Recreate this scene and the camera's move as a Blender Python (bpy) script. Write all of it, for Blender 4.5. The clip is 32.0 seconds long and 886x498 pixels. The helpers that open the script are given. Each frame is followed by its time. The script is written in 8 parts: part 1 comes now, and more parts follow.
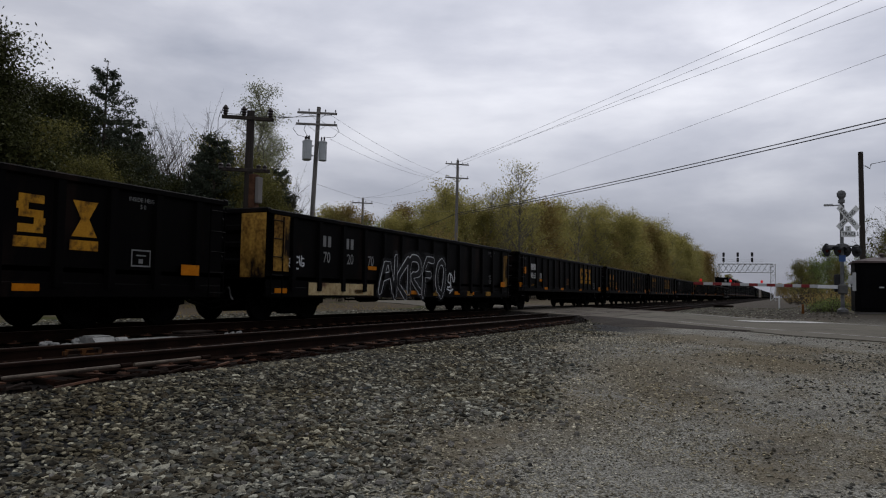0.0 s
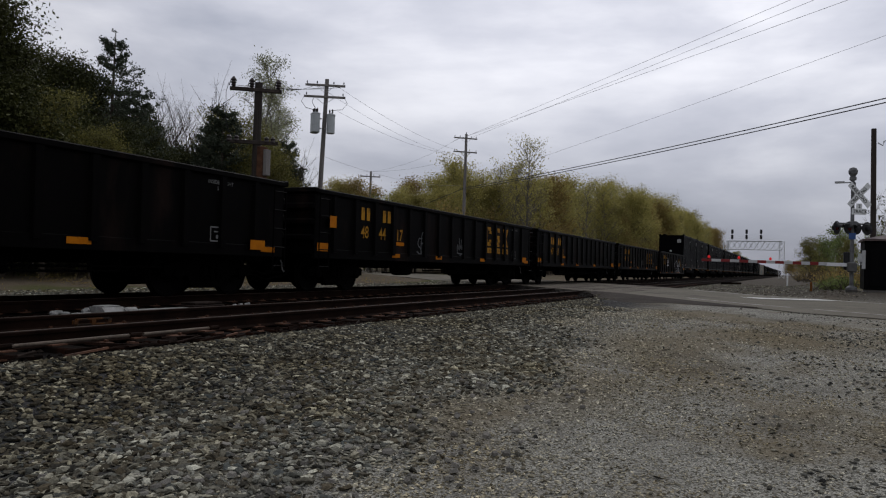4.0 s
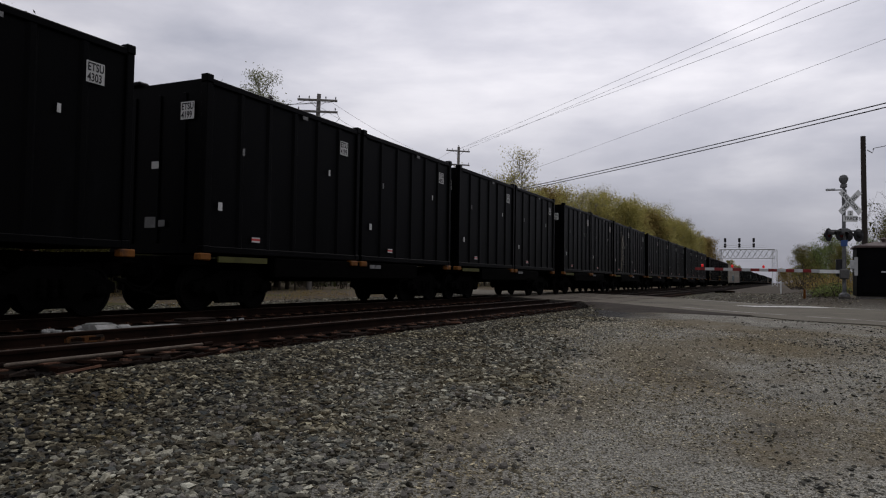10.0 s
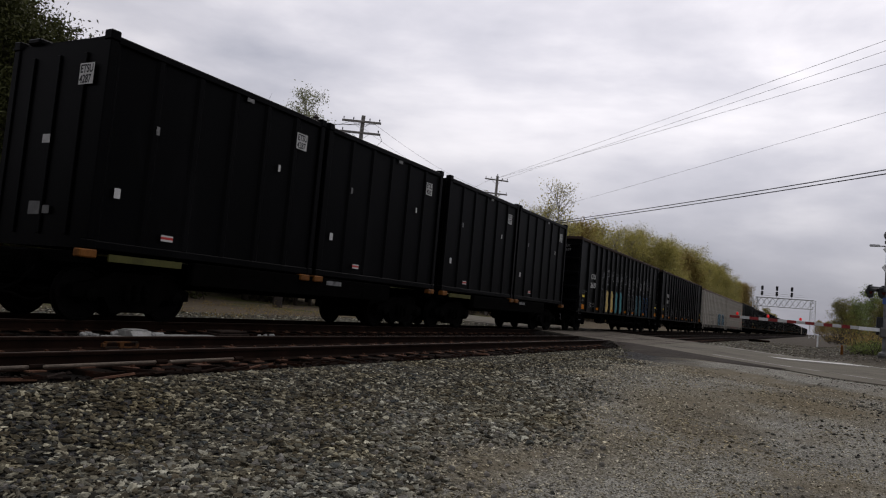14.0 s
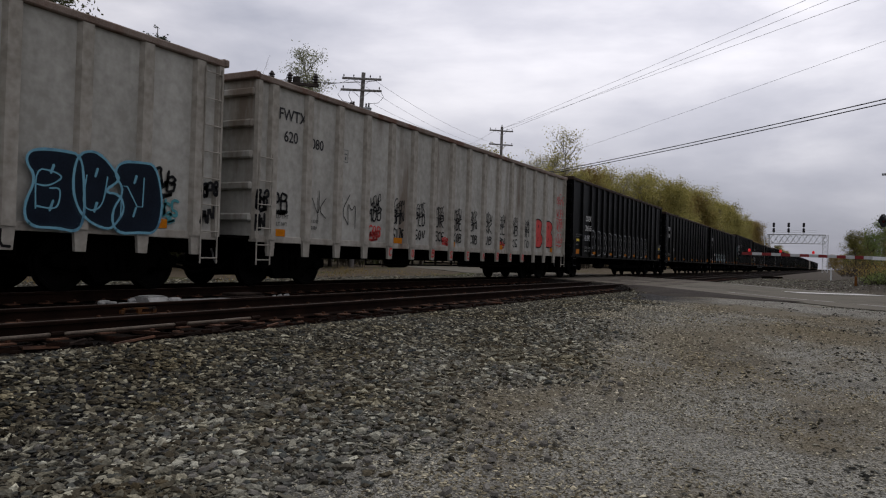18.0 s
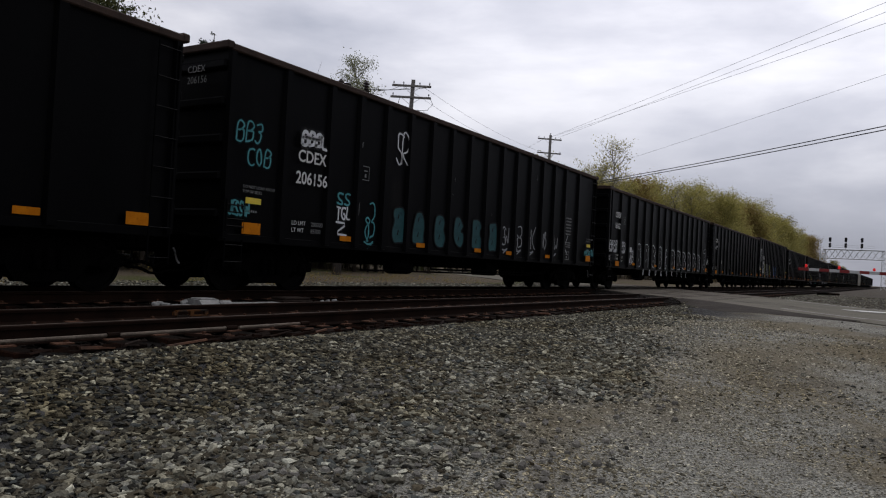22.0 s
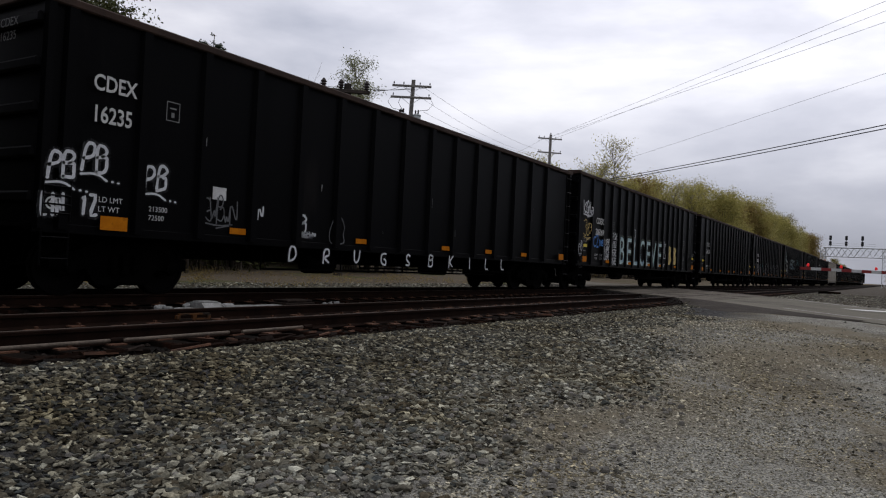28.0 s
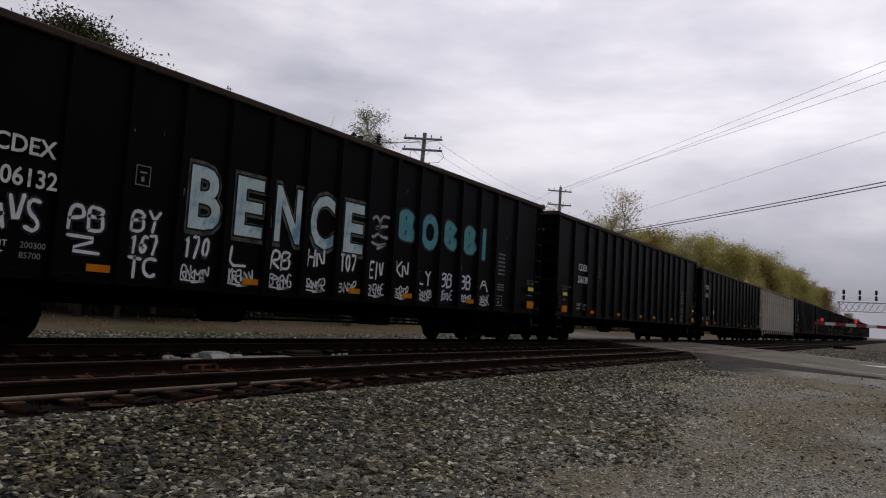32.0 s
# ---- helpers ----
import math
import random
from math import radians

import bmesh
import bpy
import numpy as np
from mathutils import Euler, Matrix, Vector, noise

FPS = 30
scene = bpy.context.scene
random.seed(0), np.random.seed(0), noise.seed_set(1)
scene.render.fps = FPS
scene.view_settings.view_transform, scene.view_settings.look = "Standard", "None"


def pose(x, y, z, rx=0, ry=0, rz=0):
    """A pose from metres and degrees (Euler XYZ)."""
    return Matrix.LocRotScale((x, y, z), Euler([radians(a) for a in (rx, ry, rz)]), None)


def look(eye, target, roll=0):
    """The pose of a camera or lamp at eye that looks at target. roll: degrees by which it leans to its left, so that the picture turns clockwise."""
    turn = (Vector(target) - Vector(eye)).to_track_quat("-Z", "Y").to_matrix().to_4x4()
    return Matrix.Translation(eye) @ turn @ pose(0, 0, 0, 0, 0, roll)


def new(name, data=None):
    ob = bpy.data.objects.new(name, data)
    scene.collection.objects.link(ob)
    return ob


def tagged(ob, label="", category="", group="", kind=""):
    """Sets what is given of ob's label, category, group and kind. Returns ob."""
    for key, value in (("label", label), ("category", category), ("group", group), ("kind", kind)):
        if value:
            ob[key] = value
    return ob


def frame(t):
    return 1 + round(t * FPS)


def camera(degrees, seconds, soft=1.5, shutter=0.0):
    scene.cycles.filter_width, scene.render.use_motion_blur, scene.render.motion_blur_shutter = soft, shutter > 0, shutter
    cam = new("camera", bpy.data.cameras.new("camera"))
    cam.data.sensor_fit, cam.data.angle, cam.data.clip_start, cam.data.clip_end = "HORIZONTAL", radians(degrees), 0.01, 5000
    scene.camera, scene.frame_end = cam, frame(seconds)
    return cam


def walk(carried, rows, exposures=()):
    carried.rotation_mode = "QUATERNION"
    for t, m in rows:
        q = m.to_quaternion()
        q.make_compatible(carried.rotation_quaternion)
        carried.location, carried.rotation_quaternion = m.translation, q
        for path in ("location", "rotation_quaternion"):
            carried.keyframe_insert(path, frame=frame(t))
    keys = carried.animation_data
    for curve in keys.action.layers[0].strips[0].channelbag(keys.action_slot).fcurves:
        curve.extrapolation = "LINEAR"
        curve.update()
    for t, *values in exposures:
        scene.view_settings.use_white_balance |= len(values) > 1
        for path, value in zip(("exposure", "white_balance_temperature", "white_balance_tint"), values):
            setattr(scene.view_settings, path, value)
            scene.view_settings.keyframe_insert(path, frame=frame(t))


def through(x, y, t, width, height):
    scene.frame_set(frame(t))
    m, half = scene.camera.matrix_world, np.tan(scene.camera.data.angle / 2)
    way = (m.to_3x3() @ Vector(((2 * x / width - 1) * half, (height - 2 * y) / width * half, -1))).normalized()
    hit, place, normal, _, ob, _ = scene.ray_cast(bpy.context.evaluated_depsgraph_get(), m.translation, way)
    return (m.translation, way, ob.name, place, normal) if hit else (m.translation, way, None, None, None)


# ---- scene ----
# camera: tracks run along +y, rail tops at z = 0.79, eye about 1.55 above the gravel
cam = camera(62.6, 32.0, soft=1.15)
PATH = [
    (0, 0.007, -0.014, 1.567, 25.02, 3.30, -1.09),
    (0.5, 0.009, -0.023, 1.567, 25.36, 4.12, -1.06),
    (1, 0.010, -0.022, 1.560, 26.09, 3.73, -1.20),
    (1.5, 0.007, -0.022, 1.559, 25.32, 2.31, -1.63),
    (2, 0.001, -0.022, 1.561, 25.87, 2.32, -1.94),
    (2.5, -0.001, -0.013, 1.555, 26.10, 2.04, -1.99),
    (3, -0.002, -0.005, 1.551, 25.67, 1.64, -1.96),
    (3.5, -0.009, -0.004, 1.549, 25.91, 1.28, -2.03),
    (4, 0.002, -0.008, 1.553, 25.59, 1.28, -1.63),
    (4.5, 0.001, -0.007, 1.553, 25.51, 1.22, -1.53),
    (6.5, 0.002, 0.000, 1.551, 25.25, 1.79, -1.46),
    (7, -0.004, -0.001, 1.552, 25.39, 1.93, -1.48),
    (7.5, -0.002, -0.003, 1.551, 25.48, 2.16, -1.37),
    (8, -0.003, -0.006, 1.555, 25.45, 2.09, -1.28),
    (8.5, 0.001, -0.003, 1.548, 25.40, 1.82, -1.16),
    (9, 0.000, 0.000, 1.550, 25.38, 1.41, -1.15),
    (9.5, 0.001, 0.000, 1.556, 25.16, 2.50, -1.06),
    (10, 0.002, -0.001, 1.549, 25.14, 2.29, -0.81),
    (10.5, 0.002, 0.011, 1.549, 24.90, 1.09, -1.02),
    (11, 0.005, -0.032, 1.548, 25.08, 1.12, -1.21),
    (11.5, 0.014, -0.038, 1.549, 25.27, 0.97, -1.32),
    (12, 0.016, -0.039, 1.553, 25.14, 1.36, -1.41),
    (12.5, 0.013, -0.045, 1.553, 24.84, 1.93, -2.00),
    (13, 0.015, -0.066, 1.595, 25.13, 3.63, -4.01),
    (13.5, 0.001, -0.055, 1.623, 26.20, 3.88, -6.40),
    (14, 0.009, -0.072, 1.623, 27.47, 4.18, -4.99),
    (14.5, 0.004, -0.065, 1.604, 27.21, 3.43, -3.55),
    (15, 0.012, -0.069, 1.602, 26.04, 2.06, -4.30),
    (15.5, 0.012, -0.070, 1.591, 26.37, -0.04, -2.09),
    (17.5, 0.007, -0.072, 1.537, 28.21, 1.88, -1.88),
    (18, 0.004, -0.068, 1.543, 28.34, 0.64, -1.83),
    (18.5, -0.000, -0.050, 1.537, 22.76, 0.04, 0.18),
    (19, -0.093, -0.079, 1.545, 21.01, 0.52, -2.74),
    (19.5, -0.109, -0.077, 1.560, 21.53, 1.16, -3.93),
    (20, -0.081, -0.035, 1.565, 24.69, -0.02, 0.50),
    (20.5, -0.073, -0.015, 1.567, 27.39, 0.44, 1.72),
    (21, -0.068, -0.024, 1.592, 28.07, 2.28, -1.44),
    (21.5, -0.079, -0.046, 1.577, 29.85, 0.86, -1.09),
    (22, -0.090, -0.037, 1.571, 31.84, 1.04, -3.16),
    (22.5, -0.078, -0.048, 1.563, 32.89, 0.57, -3.68),
    (23, -0.093, -0.037, 1.566, 31.00, 0.86, -2.28),
    (23.5, -0.137, -0.040, 1.568, 29.56, 0.50, -1.58),
    (24, -0.164, -0.041, 1.577, 30.55, 2.02, -2.84),
    (24.5, -0.148, -0.011, 1.580, 32.71, -2.53, -1.15),
    (25, -0.142, -0.014, 1.587, 33.28, -1.94, -0.98),
    (25.5, -0.133, -0.021, 1.594, 32.41, -0.57, -1.43),
    (27.5, -0.138, -0.025, 1.607, 31.45, 0.70, -2.65),
    (28, -0.141, -0.032, 1.608, 31.86, 1.00, -2.95),
    (28.5, -0.148, -0.037, 1.610, 32.26, 2.18, -3.82),
    (29, -0.142, -0.033, 1.617, 31.99, 2.47, -3.49),
    (29.5, -0.144, -0.038, 1.624, 30.70, 3.11, -3.69),
    (30, -0.148, -0.031, 1.619, 30.64, 3.26, -3.74),
    (30.5, -0.182, 0.007, 1.624, 30.89, 3.23, -4.19),
    (31, -0.151, -0.013, 1.621, 31.27, 3.81, -3.18),
    (31.5, -0.154, -0.025, 1.625, 32.27, 4.03, -3.28),
    (32, -0.161, -0.016, 1.626, 32.60, 4.96, -3.44),
]
EXPOSURES = [
    (0.0, -0.18, 6450, 10.0), (2.0, -0.12, 6475, 10.0), (4.0, -0.092, 6500, 10.0), (7.0, -0.05, 6520, 10.3), (9.0, 0.0, 6650, 12.0), (10.0, -0.12, 6675, 12.1),
    (11.0, 0.0, 6700, 12.2), (13.0, -0.006, 6750, 12.5), (15.0, -0.011, 6800, 12.5), (18.0, -0.02, 6650, 12.0), (19.0, 0.0, 6600, 11.5), (20.0, -0.2, 6550, 11.0),
    (21.0, 0.06, 6550, 11.0), (22.0, 0.05, 6550, 11.0), (23.0, -0.04, 6550, 11.0), (24.2, 0.05, 6550, 11.0), (25.0, 0.42, 6550, 11.0), (25.5, 0.4, 6550, 11.0),
    (26.4, 0.25, 6550, 11.0), (27.5, 0.18, 6550, 11.0), (28.0, 0.153, 6550, 11.0), (29.0, 0.1, 6600, 12.0), (31.0, -0.007, 6700, 14.0), (32.0, -0.06, 6720, 14.5),
]
walk(cam, [(t, pose(x, y, z, 90 + pitch, roll, yaw)) for t, x, y, z, yaw, pitch, roll in PATH], EXPOSURES)

# ---- sky and light: an overcast spring day ----
SUN_UP, SUN_TURN = radians(44), radians(352)


def overcast():
    world = bpy.data.worlds.new("overcast_sky")
    scene.world = world
    world.use_nodes = True
    n, ln = world.node_tree.nodes, world.node_tree.links
    n.clear()
    out, back = n.new("ShaderNodeOutputWorld"), n.new("ShaderNodeBackground")
    sky = n.new("ShaderNodeTexSky")
    sky.sky_type, sky.sun_disc = "NISHITA", False
    sky.sun_elevation, sky.sun_rotation = SUN_UP, SUN_TURN
    dim = n.new("ShaderNodeMix")
    dim.data_type, dim.blend_type = "RGBA", "MULTIPLY"
    dim.inputs["Factor"].default_value = 1.0
    dim.inputs["B"].default_value = (0.1, 0.1, 0.1, 1)
    co, mp = n.new("ShaderNodeTexCoord"), n.new("ShaderNodeMapping")
    mp.inputs["Scale"].default_value = (1.0, 1.0, 3.2)
    mp.inputs["Location"].default_value = (0.35, 0.2, 0.1)
    big, fine = n.new("ShaderNodeTexNoise"), n.new("ShaderNodeTexNoise")
    big.inputs["Scale"].default_value, big.inputs["Detail"].default_value = 1.9, 7
    big.inputs["Roughness"].default_value, big.inputs["Distortion"].default_value = 0.52, 0.25
    fine.inputs["Scale"].default_value, fine.inputs["Detail"].default_value = 6.0, 5
    mixn = n.new("ShaderNodeMix")
    mixn.data_type = "FLOAT"
    mixn.inputs["Factor"].default_value = 0.22
    ramp = n.new("ShaderNodeValToRGB")
    ramp.color_ramp.elements[0].position, ramp.color_ramp.elements[0].color = 0.33, (0.445, 0.47, 0.562, 1)
    ramp.color_ramp.elements[1].position, ramp.color_ramp.elements[1].color = 0.68, (1.08, 1.08, 1.14, 1)
    mid = ramp.color_ramp.elements.new(0.5)
    mid.color = (0.70, 0.713, 0.80, 1)
    cloud = n.new("ShaderNodeMix")
    cloud.data_type = "RGBA"
    cloud.inputs["Factor"].default_value = 0.93
    ln.new(co.outputs["Generated"], mp.inputs["Vector"])
    ln.new(mp.outputs["Vector"], big.inputs["Vector"])
    ln.new(mp.outputs["Vector"], fine.inputs["Vector"])
    ln.new(big.outputs["Fac"], mixn.inputs["A"])
    ln.new(fine.outputs["Fac"], mixn.inputs["B"])
    ln.new(mixn.outputs["Result"], ramp.inputs["Fac"])
    ln.new(sky.outputs["Color"], dim.inputs["A"])
    ln.new(dim.outputs["Result"], cloud.inputs["A"])
    ln.new(ramp.outputs["Color"], cloud.inputs["B"])
    # the cloud is thinner and brighter round the hidden sun
    toward = n.new("ShaderNodeVectorMath")
    toward.operation = "DOT_PRODUCT"
    toward.inputs[1].default_value = (math.sin(SUN_TURN) * math.cos(SUN_UP), math.cos(SUN_TURN) * math.cos(SUN_UP), math.sin(SUN_UP))
    ln.new(co.outputs["Generated"], toward.inputs[0])
    near_sun = n.new("ShaderNodeMapRange")
    near_sun.interpolation_type = "SMOOTHSTEP"
    near_sun.inputs["From Min"].default_value, near_sun.inputs["From Max"].default_value = 0.55, 1.0
    near_sun.inputs["To Min"].default_value, near_sun.inputs["To Max"].default_value = 0.80, 1.13
    ln.new(toward.outputs["Value"], near_sun.inputs["Value"])
    # thick overcast is darker and bluer towards the horizon than overhead
    up = n.new("ShaderNodeSeparateXYZ")
    ln.new(co.outputs["Generated"], up.inputs["Vector"])
    rise = n.new("ShaderNodeValToRGB")
    rise.color_ramp.interpolation = "EASE"
    for k, (at, tone) in enumerate(((0.0, (0.55, 0.565, 0.60)), (0.30, (1.0, 1.0, 1.0)))):
        rise.color_ramp.elements[k].position, rise.color_ramp.elements[k].color = at, (*tone, 1)
    top = rise.color_ramp.elements.new(1.0)
    top.color = (1.16, 1.15, 1.13, 1)
    ln.new(up.outputs["Z"], rise.inputs["Fac"])
    deep = n.new("ShaderNodeMix")
    deep.data_type, deep.blend_type = "RGBA", "MULTIPLY"
    deep.inputs["Factor"].default_value = 1.0
    ln.new(cloud.outputs["Result"], deep.inputs["A"])
    ln.new(rise.outputs["Color"], deep.inputs["B"])
    thin = n.new("ShaderNodeVectorMath")
    thin.operation = "SCALE"
    ln.new(deep.outputs["Result"], thin.inputs[0])
    ln.new(near_sun.outputs["Result"], thin.inputs["Scale"])
    ln.new(thin.outputs["Vector"], back.inputs["Color"])
    back.inputs["Strength"].default_value = 1.0
    ln.new(back.outputs["Background"], out.inputs["Surface"])
    lamp = bpy.data.lights.new("sun", "SUN")
    lamp.energy, lamp.angle, lamp.color = 0.5, radians(40), (1.0, 0.97, 0.93)
    ob = new("sun", lamp)
    ob.matrix_world = look((0, 0, 60), (math.sin(SUN_TURN) * -30, math.cos(SUN_TURN) * -30, 60 - 30 * math.tan(SUN_UP)))


overcast()


# ---- materials ----
def material(name, dark, light, rough=0.8, scale=3.0, grain=40.0, bump=0.2, metal=0.0, stain=None, stain_at=0.6, streak=1.0, vary=0.0, island=False, spec=0.2):
    """A surface of two colours mixed by coarse and fine noise, with relief; stain: a third colour in blotches; streak: stretches
    the blotches upright; vary: how far whole pieces differ."""
    m = bpy.data.materials.new(name)
    m.use_nodes = True
    n, ln = m.node_tree.nodes, m.node_tree.links
    b = n["Principled BSDF"]
    b.inputs["Roughness"].default_value, b.inputs["Metallic"].default_value = rough, metal
    b.inputs["Specular IOR Level"].default_value = spec
    co, mp = n.new("ShaderNodeTexCoord"), n.new("ShaderNodeMapping")
    mp.inputs["Scale"].default_value = (1, 1, 1 / streak)
    ln.new(co.outputs["Object"], mp.inputs["Vector"])
    a, f = n.new("ShaderNodeTexNoise"), n.new("ShaderNodeTexNoise")
    a.inputs["Scale"].default_value, a.inputs["Detail"].default_value = scale, 6
    f.inputs["Scale"].default_value, f.inputs["Detail"].default_value = grain, 3
    ln.new(mp.outputs["Vector"], a.inputs["Vector"])
    ln.new(co.outputs["Object"], f.inputs["Vector"])
    mix = n.new("ShaderNodeMix")
    mix.data_type = "FLOAT"
    mix.inputs["Factor"].default_value = 0.45
    ln.new(a.outputs["Fac"], mix.inputs["A"])
    ln.new(f.outputs["Fac"], mix.inputs["B"])
    ramp = n.new("ShaderNodeValToRGB")
    ramp.color_ramp.elements[0].position, ramp.color_ramp.elements[0].color = 0.36, (*dark, 1)
    ramp.color_ramp.elements[1].position, ramp.color_ramp.elements[1].color = 0.64, (*light, 1)
    ln.new(mix.outputs["Result"], ramp.inputs["Fac"])
    col = ramp.outputs["Color"]
    if stain:
        s = n.new("ShaderNodeTexNoise")
        s.inputs["Scale"].default_value, s.inputs["Detail"].default_value = scale * 0.45, 8
        s.inputs["Roughness"].default_value = 0.62
        ln.new(mp.outputs["Vector"], s.inputs["Vector"])
        cut = n.new("ShaderNodeMapRange")
        cut.inputs["From Min"].default_value, cut.inputs["From Max"].default_value = stain_at - 0.04, stain_at + 0.08
        ln.new(s.outputs["Fac"], cut.inputs["Value"])
        mx = n.new("ShaderNodeMix")
        mx.data_type = "RGBA"
        mx.inputs["B"].default_value = (*stain, 1)
        ln.new(cut.outputs["Result"], mx.inputs["Factor"])
        ln.new(col, mx.inputs["A"])
        col = mx.outputs["Result"]
    if vary:
        src = n.new("ShaderNodeNewGeometry") if island else n.new("ShaderNodeObjectInfo")
        rnd = src.outputs["Random Per Island"] if island else src.outputs["Random"]
        rg = n.new("ShaderNodeMapRange")
        rg.inputs["To Min"].default_value, rg.inputs["To Max"].default_value = 1 - vary, 1 + vary
        ln.new(rnd, rg.inputs["Value"])
        hs = n.new("ShaderNodeHueSaturation")
        ln.new(rg.outputs["Result"], hs.inputs["Value"])
        ln.new(col, hs.inputs["Color"])
        col = hs.outputs["Color"]
    ln.new(col, b.inputs["Base Color"])
    if bump:
        bp = n.new("ShaderNodeBump")
        bp.inputs["Strength"].default_value, bp.inputs["Distance"].default_value = bump, 0.01
        ln.new(f.outputs["Fac"], bp.inputs["Height"])
        ln.new(bp.outputs["Normal"], b.inputs["Normal"])
    return m


def glowing(name, colour, strength):
    m = material(name, colour, colour, 0.4, bump=0)
    b = m.node_tree.nodes["Principled BSDF"]
    b.inputs["Emission Color"].default_value, b.inputs["Emission Strength"].default_value = (*colour, 1), strength
    return m


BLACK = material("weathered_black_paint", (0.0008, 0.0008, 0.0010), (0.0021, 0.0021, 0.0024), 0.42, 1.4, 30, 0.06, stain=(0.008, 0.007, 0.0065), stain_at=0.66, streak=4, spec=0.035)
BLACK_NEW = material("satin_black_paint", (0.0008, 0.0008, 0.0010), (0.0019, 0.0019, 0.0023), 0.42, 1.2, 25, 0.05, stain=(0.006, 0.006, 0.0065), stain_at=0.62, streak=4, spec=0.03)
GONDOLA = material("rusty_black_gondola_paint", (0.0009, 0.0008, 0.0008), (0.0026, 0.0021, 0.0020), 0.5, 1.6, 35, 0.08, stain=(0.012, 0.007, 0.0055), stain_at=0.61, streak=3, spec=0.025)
RUST = material("rusted_steel", (0.05, 0.022, 0.012), (0.13, 0.062, 0.035), 0.85, 4, 60, 0.3, stain=(0.03, 0.018, 0.013), stain_at=0.58)
WHITE = material("dirty_cream_paint", (0.27, 0.262, 0.23), (0.42, 0.41, 0.368), 0.7, 1.6, 7, 0.06, stain=(0.16, 0.13, 0.10), stain_at=0.60, streak=5, spec=0.2)
WHITE_RUST = material("rust_streaked_cream_paint", (0.11, 0.07, 0.05), (0.22, 0.18, 0.15), 0.75, 2.5, 40, 0.15, stain=(0.12, 0.06, 0.04), stain_at=0.55, streak=3)
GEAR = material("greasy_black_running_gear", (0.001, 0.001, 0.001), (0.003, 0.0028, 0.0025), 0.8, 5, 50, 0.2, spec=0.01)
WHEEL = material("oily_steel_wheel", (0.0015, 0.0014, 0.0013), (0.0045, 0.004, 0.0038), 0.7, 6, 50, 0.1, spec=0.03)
RAIL_SIDE = material("brown_rusted_rail", (0.005, 0.0027, 0.0019), (0.017, 0.0084, 0.0052), 0.9, 3, 70, 0.3, spec=0.05)
RAIL_TOP = material("dull_worn_rail_head", (0.035, 0.024, 0.018), (0.075, 0.056, 0.044), 0.65, 2, 30, 0.05, spec=0.15)
TIE = material("creosoted_wood_tie", (0.0025, 0.0018, 0.0014), (0.0078, 0.0052, 0.0037), 0.9, 6, 60, 0.6, stain=(0.024, 0.010, 0.006), stain_at=0.59, vary=0.4, spec=0.03)


def crushed(name, tones, rough=0.92):
    """Broken stone: every piece takes one of the tones (place, colour), with a fine grain on it."""
    m = bpy.data.materials.new(name)
    m.use_nodes = True
    n, ln = m.node_tree.nodes, m.node_tree.links
    b = n["Principled BSDF"]
    b.inputs["Roughness"].default_value, b.inputs["Specular IOR Level"].default_value = rough, 0.05
    geo, co, f = n.new("ShaderNodeNewGeometry"), n.new("ShaderNodeTexCoord"), n.new("ShaderNodeTexNoise")
    f.inputs["Scale"].default_value, f.inputs["Detail"].default_value = 60, 4
    ln.new(co.outputs["Object"], f.inputs["Vector"])
    ramp = n.new("ShaderNodeValToRGB")
    e = ramp.color_ramp.elements
    while len(e) < len(tones):
        e.new(0.5)
    for k, (at, colour) in enumerate(tones):
        e[k].position, e[k].color = at, (*colour, 1)
    ln.new(geo.outputs["Random Per Island"], ramp.inputs["Fac"])
    rg, hs = n.new("ShaderNodeMapRange"), n.new("ShaderNodeHueSaturation")
    rg.inputs["From Min"].default_value, rg.inputs["From Max"].default_value = 0.3, 0.7
    rg.inputs["To Min"].default_value, rg.inputs["To Max"].default_value = 0.55, 1.4
    ln.new(f.outputs["Fac"], rg.inputs["Value"])
    ln.new(rg.outputs["Result"], hs.inputs["Value"])
    ln.new(ramp.outputs["Color"], hs.inputs["Color"])
    # brown earth and moss caught in drifts between the stones
    drift, far, soil = n.new("ShaderNodeTexNoise"), n.new("ShaderNodeMapRange"), n.new("ShaderNodeMix")
    drift.inputs["Scale"].default_value, drift.inputs["Detail"].default_value, drift.inputs["Roughness"].default_value = 0.8, 6, 0.65
    ln.new(co.outputs["Object"], drift.inputs["Vector"])
    far.inputs["From Min"].default_value, far.inputs["From Max"].default_value, far.inputs["To Max"].default_value = 0.46, 0.66, 0.75
    ln.new(drift.outputs["Fac"], far.inputs["Value"])
    soil.data_type, soil.blend_type = "RGBA", "MULTIPLY"
    soil.inputs["B"].default_value = (0.84, 0.74, 0.54, 1)
    ln.new(far.outputs["Result"], soil.inputs["Factor"])
    ln.new(hs.outputs["Color"], soil.inputs["A"])
    ln.new(soil.outputs["Result"], b.inputs["Base Color"])
    bp = n.new("ShaderNodeBump")
    bp.inputs["Strength"].default_value, bp.inputs["Distance"].default_value = 0.5, 0.01
    ln.new(f.outputs["Fac"], bp.inputs["Height"])
    ln.new(bp.outputs["Normal"], b.inputs["Normal"])
    return m


